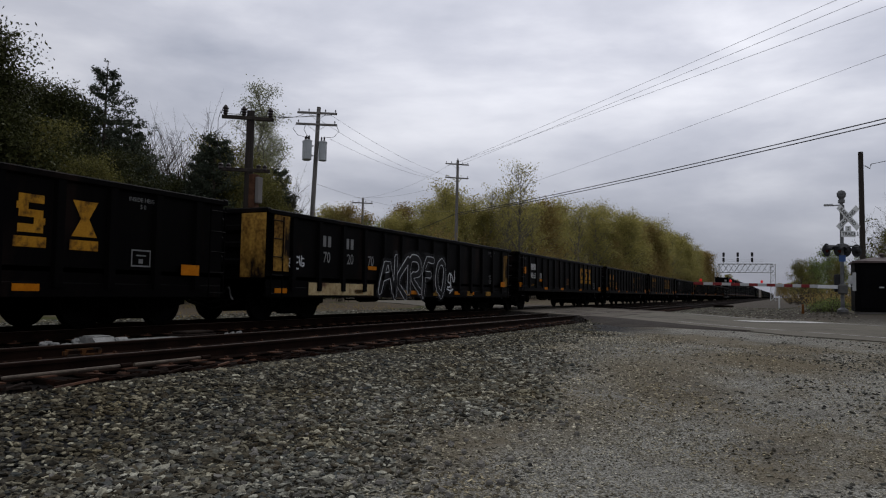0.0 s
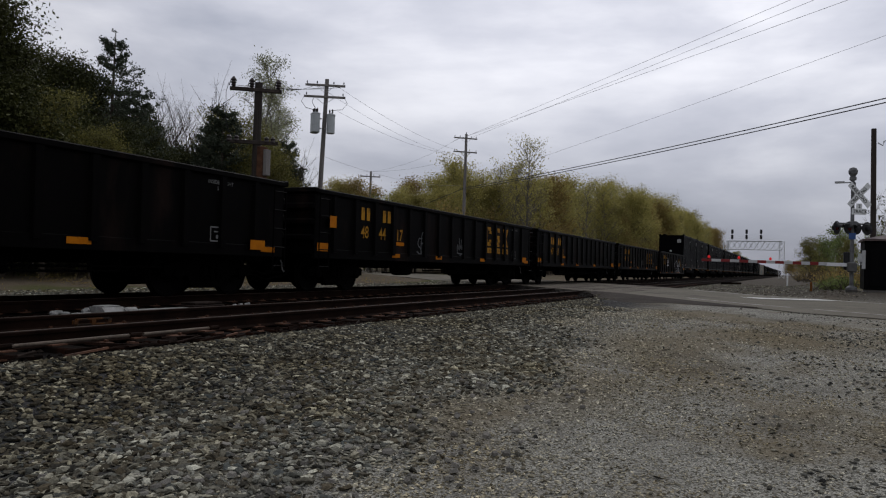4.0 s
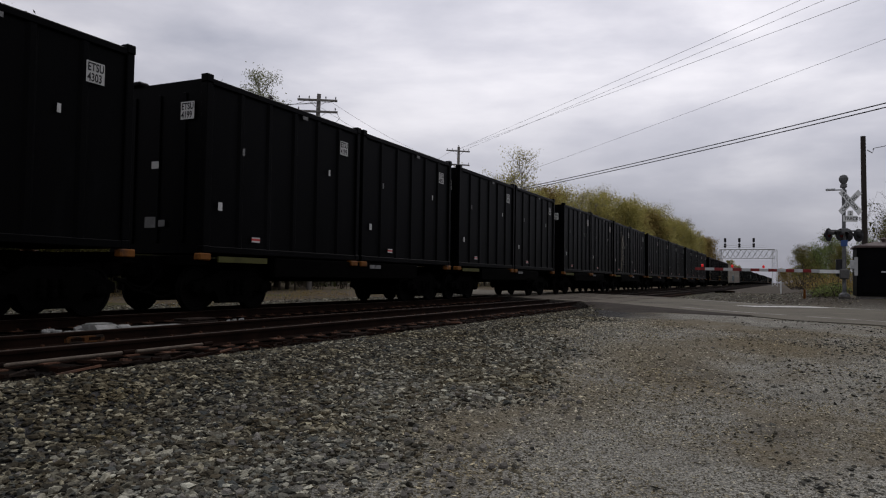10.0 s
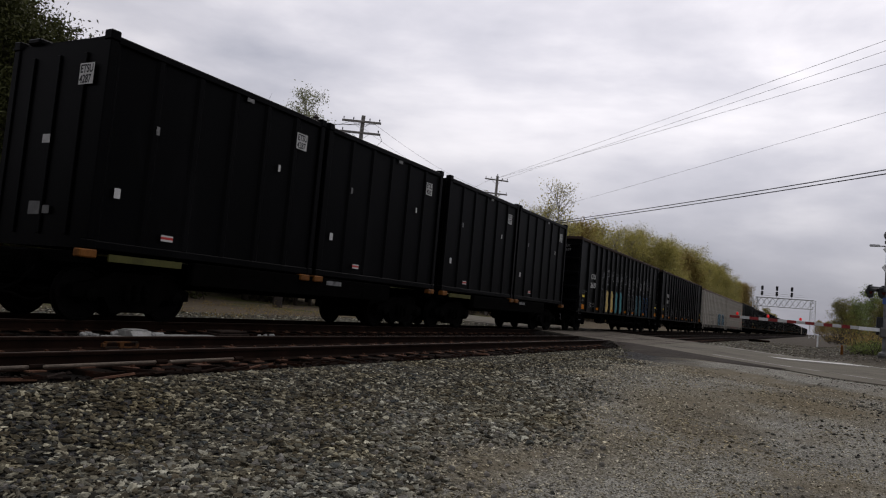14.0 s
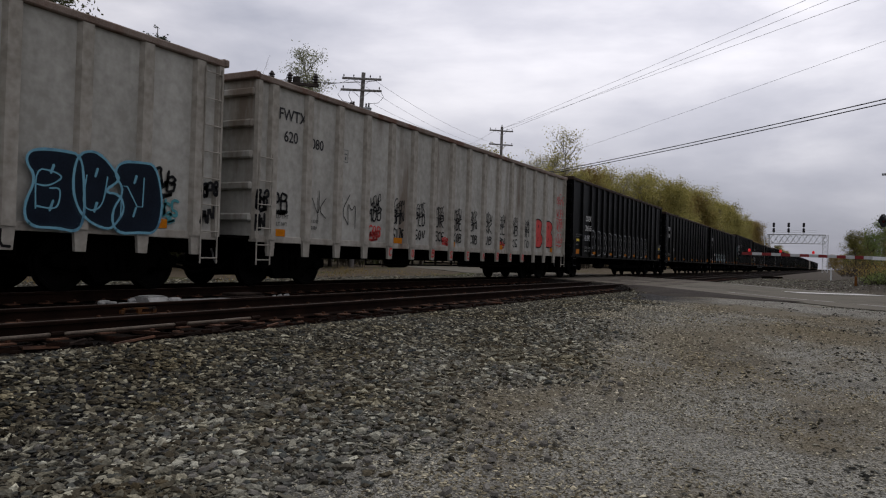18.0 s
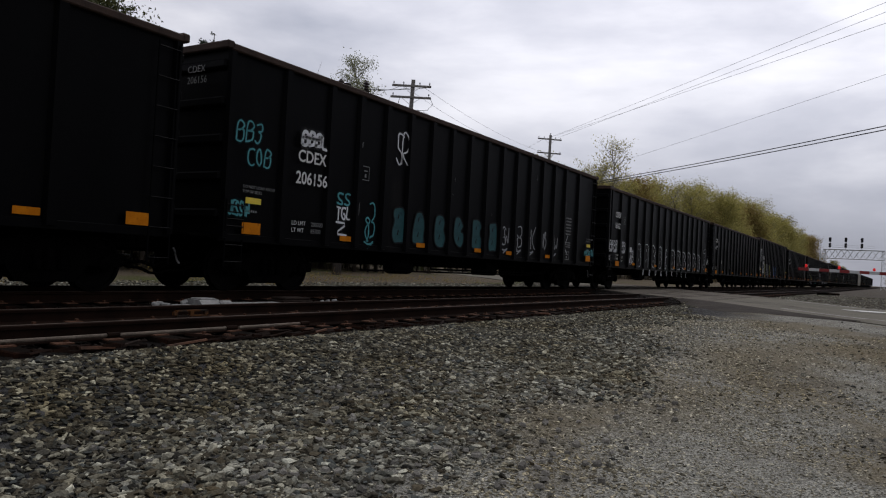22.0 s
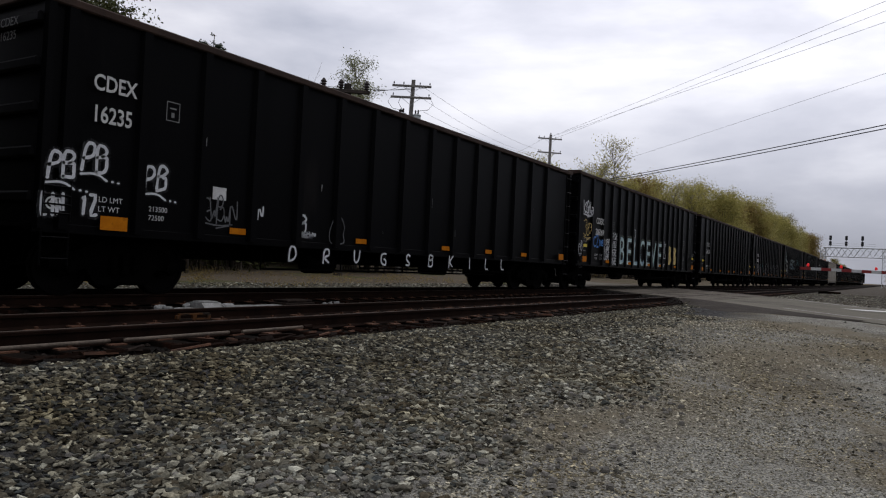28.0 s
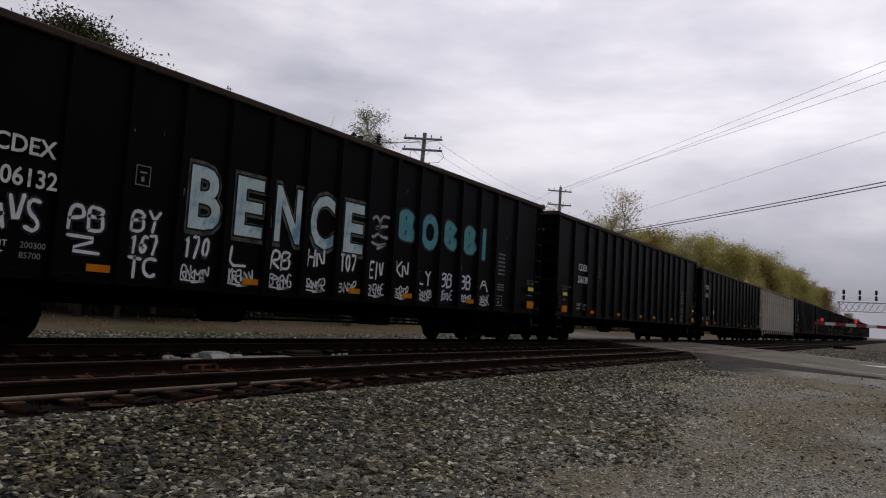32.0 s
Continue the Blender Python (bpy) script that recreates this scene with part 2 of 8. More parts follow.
STONE = crushed("grey_crushed_ballast", [(0.0, (0.027, 0.02697, 0.02376)), (0.20, (0.0945, 0.07998, 0.05456)), (0.36, (0.0765, 0.0837, 0.0792)), (0.50, (0.153, 0.1488, 0.1188)), (0.64, (0.0945, 0.08556, 0.06512)), (0.78, (0.225, 0.2251, 0.1892)), (0.92, (0.315, 0.3023, 0.2376)), (1.0, (0.504, 0.4976, 0.4048))])
STONE_NEAR = crushed("grimy_crushed_ballast", [(0.0, (0.0216, 0.02209, 0.02047)), (0.22, (0.06398, 0.0564, 0.04094)), (0.38, (0.054, 0.06016, 0.05874)), (0.52, (0.1054, 0.09597, 0.06955)), (0.66, (0.05835, 0.0498, 0.03558)), (0.80, (0.1741, 0.1653, 0.1249)), (0.92, (0.2541, 0.2349, 0.1699)), (1.0, (0.4328, 0.4229, 0.332))])
CHIP = crushed("dark_slate_chips", [(0.0, (0.0288, 0.029, 0.0266)), (0.4, (0.072, 0.07, 0.0589)), (0.7, (0.1152, 0.118, 0.1064)), (1.0, (0.2496, 0.245, 0.2042))])
STONE_ONE = material("pale_ballast_stone", (0.1267, 0.1187, 0.1042), (0.2304, 0.218, 0.191), 0.92, 9, 90, 0.5, vary=0.35, spec=0.05)
GRAVEL_SMALL = crushed("fine_limestone_chips", [(0.0, (0.07542, 0.06672, 0.04964)), (0.3, (0.2012, 0.1847, 0.1385)), (0.6, (0.3017, 0.28, 0.2149)), (0.85, (0.4273, 0.3992, 0.3055)), (1.0, (0.6285, 0.5837, 0.4489))])
ASPHALT = material("worn_grey_asphalt", (0.1007, 0.09187, 0.07321), (0.1576, 0.1445, 0.1149), 0.9, 0.8, 120, 0.5, stain=(0.06566, 0.05744, 0.04516), stain_at=0.6, spec=0.08)
PANEL = material("crossing_asphalt", (0.07725, 0.06698, 0.05425), (0.1442, 0.1261, 0.1006), 0.9, 1.5, 120, 0.5, stain=(0.0412, 0.03448, 0.02625), stain_at=0.55, spec=0.08)
ROAD_PAINT = material("white_road_paint", (0.60, 0.60, 0.57), (0.80, 0.80, 0.77), 0.8, 4, 60, 0.2, stain=(0.4, 0.39, 0.37), stain_at=0.66, spec=0.1)
LINE_PAINT = material("worn_faint_road_paint", (0.20, 0.195, 0.18), (0.42, 0.41, 0.385), 0.85, 3, 60, 0.2, stain=(0.15, 0.14, 0.115), stain_at=0.52, spec=0.06)
POLE_WOOD = material("dark_weathered_pole_wood", (0.022, 0.018, 0.016), (0.058, 0.048, 0.041), 0.9, 2, 40, 0.5, streak=12)
POLE_GREY = material("grey_weathered_pole_wood", (0.12, 0.112, 0.105), (0.24, 0.225, 0.21), 0.9, 2, 40, 0.5, streak=12)
STEEL = material("galvanised_steel", (0.30, 0.31, 0.32), (0.46, 0.47, 0.48), 0.5, 4, 40, 0.1, metal=0.5)
WHITE_POST = material("stained_beige_post_paint", (0.22, 0.20, 0.165), (0.40, 0.375, 0.325), 0.75, 1.6, 7, 0.05, stain=(0.15, 0.10, 0.07), stain_at=0.62, streak=4, spec=0.2)
GATE_WHITE = material("dull_white_gate_board", (0.30, 0.31, 0.31), (0.42, 0.43, 0.43), 0.6, 4, 40, 0.05)
MAST = material("weathered_silver_mast_paint", (0.07, 0.072, 0.075), (0.16, 0.163, 0.166), 0.6, 4, 40, 0.1)
ALU = material("silver_painted_steel", (0.50, 0.51, 0.51), (0.66, 0.67, 0.67), 0.5, 4, 40, 0.1, metal=0.2)
TANK = material("pale_grey_transformer_paint", (0.36, 0.39, 0.40), (0.47, 0.50, 0.51), 0.45, 3, 30, 0.05)
WIRE = material("dark_cable", (0.03, 0.03, 0.032), (0.05, 0.05, 0.052), 0.7, 5, 30, 0)
WIRE_PALE = material("pale_line_wire", (0.22, 0.225, 0.24), (0.30, 0.305, 0.32), 0.6, 5, 30, 0)
CERAMIC = material("brown_glazed_insulator", (0.02, 0.015, 0.015), (0.05, 0.04, 0.038), 0.3, 5, 20, 0)
BOXBLACK = material("dull_black_cabinet_paint", (0.00135, 0.00135, 0.001575), (0.0036, 0.0036, 0.00405), 0.6, 1.5, 30, 0.08, stain=(0.0099, 0.00945, 0.009), stain_at=0.68, spec=0.03)
BOXROOF = material("brown_cabinet_roof", (0.06, 0.045, 0.042), (0.12, 0.09, 0.085), 0.7, 2, 40, 0.1)
SIGN_WHITE = material("white_sign_sheeting", (0.58, 0.60, 0.60), (0.72, 0.73, 0.73), 0.5, 3, 30, 0.02)
SIGN_BLACK = material("black_sign_paint", (0.012, 0.012, 0.013), (0.02, 0.02, 0.022), 0.6, 3, 30, 0.02)
GATE_RED = material("red_reflective_tape", (0.13, 0.012, 0.012), (0.19, 0.02, 0.02), 0.5, 3, 30, 0)
SIGN_BLUE = material("blue_sign_sheeting", (0.03, 0.07, 0.20), (0.05, 0.10, 0.26), 0.5, 3, 30, 0)
LENS_RED = material("unlit_red_lens", (0.05, 0.008, 0.008), (0.08, 0.012, 0.012), 0.25, 3, 30, 0)
RED_GLOW = glowing("lit_red_lamp", (0.6, 0.02, 0.02), 0.35)
LETTER = material("faded_white_lettering", (0.42, 0.42, 0.41), (0.58, 0.58, 0.56), 0.7, 6, 40, 0, stain=(0.2, 0.19, 0.18), stain_at=0.68)
LETTER_DIM = material("dusty_white_lettering", (0.12, 0.12, 0.12), (0.216, 0.216, 0.21), 0.7, 6, 40, 0, stain=(0.036, 0.036, 0.036), stain_at=0.6)
YELLOW = material("faded_yellow_lettering", (0.33, 0.15, 0.012), (0.47, 0.23, 0.02), 0.7, 5, 40, 0, stain=(0.035, 0.016, 0.008), stain_at=0.54, spec=0.08)
YELLOW_BRIGHT = material("yellow_label", (0.55, 0.42, 0.04), (0.68, 0.52, 0.07), 0.6, 5, 40, 0)
ORANGE = material("orange_reflective_stripe", (0.38, 0.115, 0.003), (0.50, 0.165, 0.005), 0.6, 9, 60, 0, stain=(0.16, 0.05, 0.004), stain_at=0.68, spec=0.06)
ORANGE_DIM = material("grimy_orange_casting", (0.10, 0.036, 0.006), (0.20, 0.075, 0.012), 0.7, 5, 40, 0.1, stain=(0.04, 0.02, 0.012), stain_at=0.55)
PRIMER = material("rusted_yellow_primer", (0.09, 0.038, 0.009), (0.42, 0.24, 0.045), 0.8, 3, 14, 0.2, stain=(0.008, 0.005, 0.004), stain_at=0.50, streak=2, spec=0.08)
PALE_RUST = material("pale_yellow_rusted_strip", (0.30, 0.21, 0.09), (0.50, 0.40, 0.22), 0.8, 3, 18, 0.2, stain=(0.10, 0.05, 0.025), stain_at=0.56)
OLIVE = material("olive_yellow_beam", (0.04, 0.04, 0.01), (0.08, 0.078, 0.02), 0.7, 3, 40, 0.1)
SPRAY = {
    "white": material("white_spray_paint", (0.42, 0.43, 0.44), (0.62, 0.63, 0.64), 0.6, 5, 40, 0, stain=(0.2, 0.2, 0.21), stain_at=0.66),
    "silver": material("silver_spray_paint", (0.20, 0.205, 0.21), (0.32, 0.33, 0.34), 0.5, 3, 40, 0, stain=(0.08, 0.08, 0.085), stain_at=0.64),
    "mint": material("mint_spray_paint", (0.30, 0.42, 0.42), (0.46, 0.56, 0.55), 0.6, 4, 40, 0, stain=(0.14, 0.24, 0.32), stain_at=0.54),
    "sky": material("sky_blue_spray_paint", (0.10, 0.26, 0.34), (0.16, 0.36, 0.46), 0.6, 4, 40, 0, stain=(0.05, 0.14, 0.2), stain_at=0.6),
    "teal": material("teal_spray_paint", (0.04, 0.18, 0.20), (0.07, 0.26, 0.28), 0.6, 4, 40, 0, stain=(0.03, 0.12, 0.13), stain_at=0.66),
    "blue": material("blue_spray_paint", (0.03, 0.12, 0.36), (0.06, 0.20, 0.48), 0.6, 4, 40, 0, stain=(0.1, 0.2, 0.4), stain_at=0.6),
    "red": material("red_spray_paint", (0.42, 0.03, 0.03), (0.55, 0.06, 0.05), 0.6, 4, 40, 0),
    "sand": material("sand_yellow_spray_paint", (0.50, 0.36, 0.12), (0.64, 0.48, 0.18), 0.6, 4, 40, 0, stain=(0.25, 0.16, 0.06), stain_at=0.66),
    "dun": material("faded_tan_spray_shadow", (0.045, 0.055, 0.045), (0.11, 0.12, 0.09), 0.7, 6, 40, 0, stain=(0.012, 0.014, 0.013), stain_at=0.50),
    "deep": material("deep_teal_spray_paint", (0.009, 0.045, 0.048), (0.018, 0.08, 0.085), 0.6, 4, 40, 0, stain=(0.008, 0.03, 0.04), stain_at=0.55),
    "beige": material("dried_beige_slurry", (0.24, 0.215, 0.17), (0.44, 0.40, 0.33), 0.8, 6, 40, 0.1),
    "grey": material("dim_grey_spray_paint", (0.07, 0.072, 0.075), (0.14, 0.143, 0.147), 0.6, 3, 40, 0, stain=(0.03, 0.03, 0.032), stain_at=0.6),
    "lime": material("lime_spray_paint", (0.42, 0.46, 0.06), (0.55, 0.58, 0.12), 0.6, 4, 40, 0),
    "black": material("black_spray_paint", (0.008, 0.008, 0.009), (0.02, 0.02, 0.022), 0.6, 4, 40, 0),
    "coal": material("matt_black_overspray", (0.004, 0.004, 0.0045), (0.008, 0.008, 0.009), 0.7, 1.4, 30, 0, spec=0.15),
    "denim": material("dull_denim_blue_spray_paint", (0.10, 0.17, 0.36), (0.16, 0.25, 0.46), 0.6, 4, 40, 0, stain=(0.22, 0.3, 0.45), stain_at=0.6),
    "azure": material("azure_spray_line", (0.02, 0.13, 0.32), (0.04, 0.19, 0.42), 0.6, 4, 40, 0),
    "wash": material("faint_lime_wash", (0.20, 0.215, 0.12), (0.30, 0.31, 0.20), 0.7, 5, 20, 0),
    "ink": material("blue_black_spray_paint", (0.003, 0.006, 0.012), (0.007, 0.013, 0.024), 0.6, 2, 40, 0, spec=0.08),
    "green": material("green_spray_paint", (0.03, 0.12, 0.07), (0.06, 0.2, 0.12), 0.6, 4, 40, 0),
}


def mist_of(name, colour):
    """The thin speckled overspray beside a sprayed line: paint dots with bare paint between."""
    m = material("overspray_" + name, tuple(c * 0.7 for c in colour), colour, 0.7, 6, 60, 0)
    n, ln = m.node_tree.nodes, m.node_tree.links
    b = n["Principled BSDF"]
    co, dots, cutoff = n.new("ShaderNodeTexCoord"), n.new("ShaderNodeTexNoise"), n.new("ShaderNodeMapRange")
    dots.inputs["Scale"].default_value, dots.inputs["Detail"].default_value = 140, 2
    cutoff.inputs["From Min"].default_value, cutoff.inputs["From Max"].default_value = 0.5, 0.72
    cutoff.inputs["To Max"].default_value = 0.28
    ln.new(co.outputs["Object"], dots.inputs["Vector"])
    ln.new(dots.outputs["Fac"], cutoff.inputs["Value"])
    ln.new(cutoff.outputs["Result"], b.inputs["Alpha"])
    return m


MIST = {k: mist_of(k, c) for k, c in (("white", (0.5, 0.51, 0.52)), ("silver", (0.26, 0.265, 0.27)), ("teal", (0.07, 0.28, 0.30)), ("sky", (0.13, 0.30, 0.38)), ("grey", (0.10, 0.102, 0.105)))}
BARK = material("brown_tree_bark", (0.035, 0.028, 0.022), (0.085, 0.07, 0.055), 0.95, 3, 40, 0.6, streak=5)
BARK_PALE = material("pale_grey_bark", (0.10, 0.09, 0.08), (0.20, 0.185, 0.165), 0.95, 3, 40, 0.5, streak=5)
DEBRIS = material("reddish_demolition_debris", (0.14, 0.07, 0.05), (0.34, 0.22, 0.16), 0.9, 4, 40, 0.5, vary=0.5, island=True)


def leafage(name, a, b, through=0.25):
    m = material(name, a, b, 0.65, 0.35, 3.0, 0, vary=0.28, island=True, spec=0.2)
    # thin leaves let part of the light through
    n, ln = m.node_tree.nodes, m.node_tree.links
    b = n["Principled BSDF"]
    end = b.outputs["BSDF"].links[0].to_socket
    thin, both = n.new("ShaderNodeBsdfTranslucent"), n.new("ShaderNodeMixShader")
    ln.new(b.inputs["Base Color"].links[0].from_socket, thin.inputs["Color"])
    both.inputs["Fac"].default_value = through
    ln.new(b.outputs["BSDF"], both.inputs[1])
    ln.new(thin.outputs["BSDF"], both.inputs[2])
    ln.new(both.outputs["Shader"], end)
    return m


LEAF = {
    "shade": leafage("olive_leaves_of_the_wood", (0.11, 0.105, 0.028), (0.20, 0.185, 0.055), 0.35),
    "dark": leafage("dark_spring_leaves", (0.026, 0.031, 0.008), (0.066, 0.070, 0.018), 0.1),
    "olive": leafage("olive_spring_leaves", (0.185, 0.165, 0.048), (0.31, 0.275, 0.088), 0.5),
    "yellow": leafage("young_yellow_green_leaves", (0.28, 0.25, 0.078), (0.43, 0.385, 0.13), 0.5),
    "rust": leafage("brown_orange_buds", (0.19, 0.138, 0.046), (0.31, 0.23, 0.08), 0.5),
    "pale": leafage("pale_new_leaves", (0.22, 0.23, 0.13), (0.36, 0.37, 0.23)),
    "moss": leafage("mossy_new_leaves", (0.05, 0.055, 0.017), (0.11, 0.112, 0.036)),
    "green": leafage("fresh_green_leaves", (0.095, 0.130, 0.034), (0.19, 0.235, 0.07)),
    "needle": leafage("blue_green_needles", (0.0319, 0.04205, 0.02755), (0.0783, 0.0928, 0.058)),
}



# ---- mesh building ----
class Shape:
    """Collects vertices and faces of simple solids for one mesh."""

    def __init__(self):
        self.v, self.f = [], []

    def add(self, verts, faces):
        k = len(self.v)
        self.v += verts
        self.f += [tuple(k + i for i in f) for f in faces]
        return self

    def box(self, x0, x1, y0, y1, z0, z1, c=0.0):
        """A block, with its edges cut off by c."""
        if c <= 0:
            return self.add([(x, y, z) for z in (z0, z1) for y in (y0, y1) for x in (x0, x1)],
                            [(0, 2, 3, 1), (4, 5, 7, 6), (0, 1, 5, 4), (2, 6, 7, 3), (0, 4, 6, 2), (1, 3, 7, 5)])
        bm = bmesh.new()
        bmesh.ops.create_cube(bm, size=1)
        for v in bm.verts:
            v.co = ((x0 + x1) / 2 + v.co.x * (x1 - x0), (y0 + y1) / 2 + v.co.y * (y1 - y0), (z0 + z1) / 2 + v.co.z * (z1 - z0))
        bmesh.ops.bevel(bm, geom=bm.edges[:], offset=c, segments=1, affect="EDGES")
        bm.verts.index_update()
        self.add([tuple(v.co) for v in bm.verts], [[v.index for v in f.verts] for f in bm.faces])
        bm.free()
        return self

    def tube(self, pts, r, n=8, r2=None, cap=True):
        """A round bar along pts; r2: the radius at its far end."""
        pts = [Vector(p) for p in pts]
        k, rings = len(self.v), len(pts)
        for i, p in enumerate(pts):
            d = (pts[min(i + 1, rings - 1)] - pts[max(i - 1, 0)]).normalized()
            a = d.cross(Vector((0, 0, 1)) if abs(d.z) < 0.9 else Vector((1, 0, 0))).normalized()
            b = d.cross(a)
            q = r if r2 is None else r + (r2 - r) * i / max(1, rings - 1)
            for j in range(n):
                w = 2 * math.pi * j / n
                self.v.append(tuple(p + a * math.cos(w) * q + b * math.sin(w) * q))
        for i in range(rings - 1):
            for j in range(n):
                self.f.append((k + i * n + j, k + i * n + (j + 1) % n, k + (i + 1) * n + (j + 1) % n, k + (i + 1) * n + j))
        if cap:
            self.f.append(tuple(k + j for j in reversed(range(n))))
            self.f.append(tuple(k + (rings - 1) * n + j for j in range(n)))
        return self

    def lathe(self, prof, n=16, at=(0, 0, 0), axis="z"):
        """A turned solid: prof is (radius, height) from below upwards."""
        k = len(self.v)
        for r, h in prof:
            for j in range(n):
                w = 2 * math.pi * j / n
                p = (r * math.cos(w), r * math.sin(w), h)
                p = {"z": p, "x": (p[2], p[0], p[1]), "y": (p[1], p[2], p[0])}[axis]
                self.v.append((at[0] + p[0], at[1] + p[1], at[2] + p[2]))
        for i in range(len(prof) - 1):
            for j in range(n):
                self.f.append((k + i * n + j, k + i * n + (j + 1) % n, k + (i + 1) * n + (j + 1) % n, k + (i + 1) * n + j))
        self.f.append(tuple(k + j for j in reversed(range(n))))
        self.f.append(tuple(k + (len(prof) - 1) * n + j for j in range(n)))
        return self

    def prism(self, outline, y0, y1, axis="y"):
        """An outline of (a, z) pairs drawn out along y (or along x)."""
        n = len(outline)
        put = (lambda a, s, z: (a, s, z)) if axis == "y" else (lambda a, s, z: (s, a, z))
        verts = [put(a, s, z) for s in (y0, y1) for a, z in outline]
        faces = [(i, (i + 1) % n, n + (i + 1) % n, n + i) for i in range(n)]
        return self.add(verts, faces + [tuple(reversed(range(n))), tuple(range(n, 2 * n))])

    def mesh(self, name, mat, smooth=False):
        me = bpy.data.meshes.new(name)
        me.from_pydata(self.v, [], self.f)
        me.materials.append(mat)
        if smooth:
            me.polygons.foreach_set("use_smooth", [True] * len(me.polygons))
        me.update()
        return me


def part(name, shape, mat, parent=None, label="", at=None, smooth=False):
    """Links a shape (or a ready mesh) as one object under a thing or part."""
    me = shape.mesh(name, mat, smooth) if isinstance(shape, Shape) else shape
    ob = new(name, me)
    if parent is not None:
        ob.parent = parent
    if at is not None:
        ob.location = at
    if label:
        tagged(ob, label)
    return ob


def thing(name, label, category, group="", kind="", at=(0, 0, 0)):
    ob = new(name)
    ob.location = at
    ob.empty_display_size = 0.1
    return tagged(ob, label, category, group, kind)


LETTERS = {}


def words(text, height, mat, bold=0.0):
    """The mesh of a line of writing, in the plane x (along) and z (up), its lower left corner at 0."""
    key = (text, height, mat.name, bold)
    if key not in LETTERS:
        cu = bpy.data.curves.new("writing", "FONT")
        cu.body, cu.size, cu.offset = text, height / 0.72, bold
        cu.resolution_u = 3
        ob = bpy.data.objects.new("writing", cu)
        me = bpy.data.meshes.new_from_object(ob)
        bpy.data.objects.remove(ob)
        me.transform(Matrix.Rotation(radians(90), 4, "X"))
        me.materials.clear()
        me.materials.append(mat)
        LETTERS[key] = me
    return LETTERS[key]


# ---- lie of the land ----
RAIL = 0.79
TRACKS = (-7.55, -11.8)
ROAD_A = radians(-45)
ROAD_U, ROAD_N = (math.cos(ROAD_A), math.sin(ROAD_A)), (-math.sin(ROAD_A), math.cos(ROAD_A))
ROAD_NEAR, ROAD_FAR = 13.6, 22.3


def ease(v, a, b):
    v = np.clip((np.asarray(v, dtype=float) - a) / (b - a), 0, 1)
    return v * v * (3 - 2 * v)


def land(x, y):
    """Height of the ground."""
    x, y = np.asarray(x, dtype=float), np.asarray(y, dtype=float)
    d = -0.43 * x + 0.90 * y
    base = 0.70 - np.log1p(np.exp(-(0.058 * d - 0.70) * 9)) / 9
    base = np.maximum(base, -0.35)
    bed = ease(x, -4.4, -6.0)
    left = ease(x, -13.6, -17.5)
    h = base * (1 - bed) + 0.615 * bed - 0.045 * ease(x, -5.75, -6.2) * (1 - ease(x, -13.2, -13.8))
    h = h * (1 - left) + (0.55 + 0.012 * np.clip(-17.5 - x, 0, 40)) * left
    calm = np.clip(ease(x, -5.2, -3.8), 0.1, 1) * np.clip(1 - ease(np.abs(x) + np.abs(y) * 0.5, 40, 60), 0, 1)
    h = h + calm * (0.022 * np.sin(1.9 * x + 0.7 * y) * np.sin(1.5 * y - 0.8 * x + 1) + 0.035 * np.sin(0.61 * x + 0.2 * y + 1) * np.sin(0.47 * y + 2))
    h = h + 1.3 * ease(x, -26, -40) * (1 - ease(y, 30, 50))
    r = x * ROAD_N[0] + y * ROAD_N[1]
    onroad = ease(r, ROAD_NEAR - 1.2, ROAD_NEAR) * (1 - ease(r, ROAD_FAR, ROAD_FAR + 1.2))
    top = road_height(x, y) - 0.025
    h = h + 0.27 * ease(x, -1.0, 1.8) * ease(r, ROAD_FAR + 0.2, ROAD_FAR + 2.0) * (1 - ease(y, 60, 120))
    return h * (1 - onroad) + top * onroad


def road_height(x, y):
    near = 1 - ease(np.abs(np.asarray(x, dtype=float) + 9.7), 4.0, 9.0)
    return 0.70 + 0.08 * near - 0.02 * np.clip(x - 4, 0, 60)


EARTH_A, EARTH_B = (-1.5, 10.4, 1.1, 1.9), (-0.1, 12.4, 1.5, 1.3)


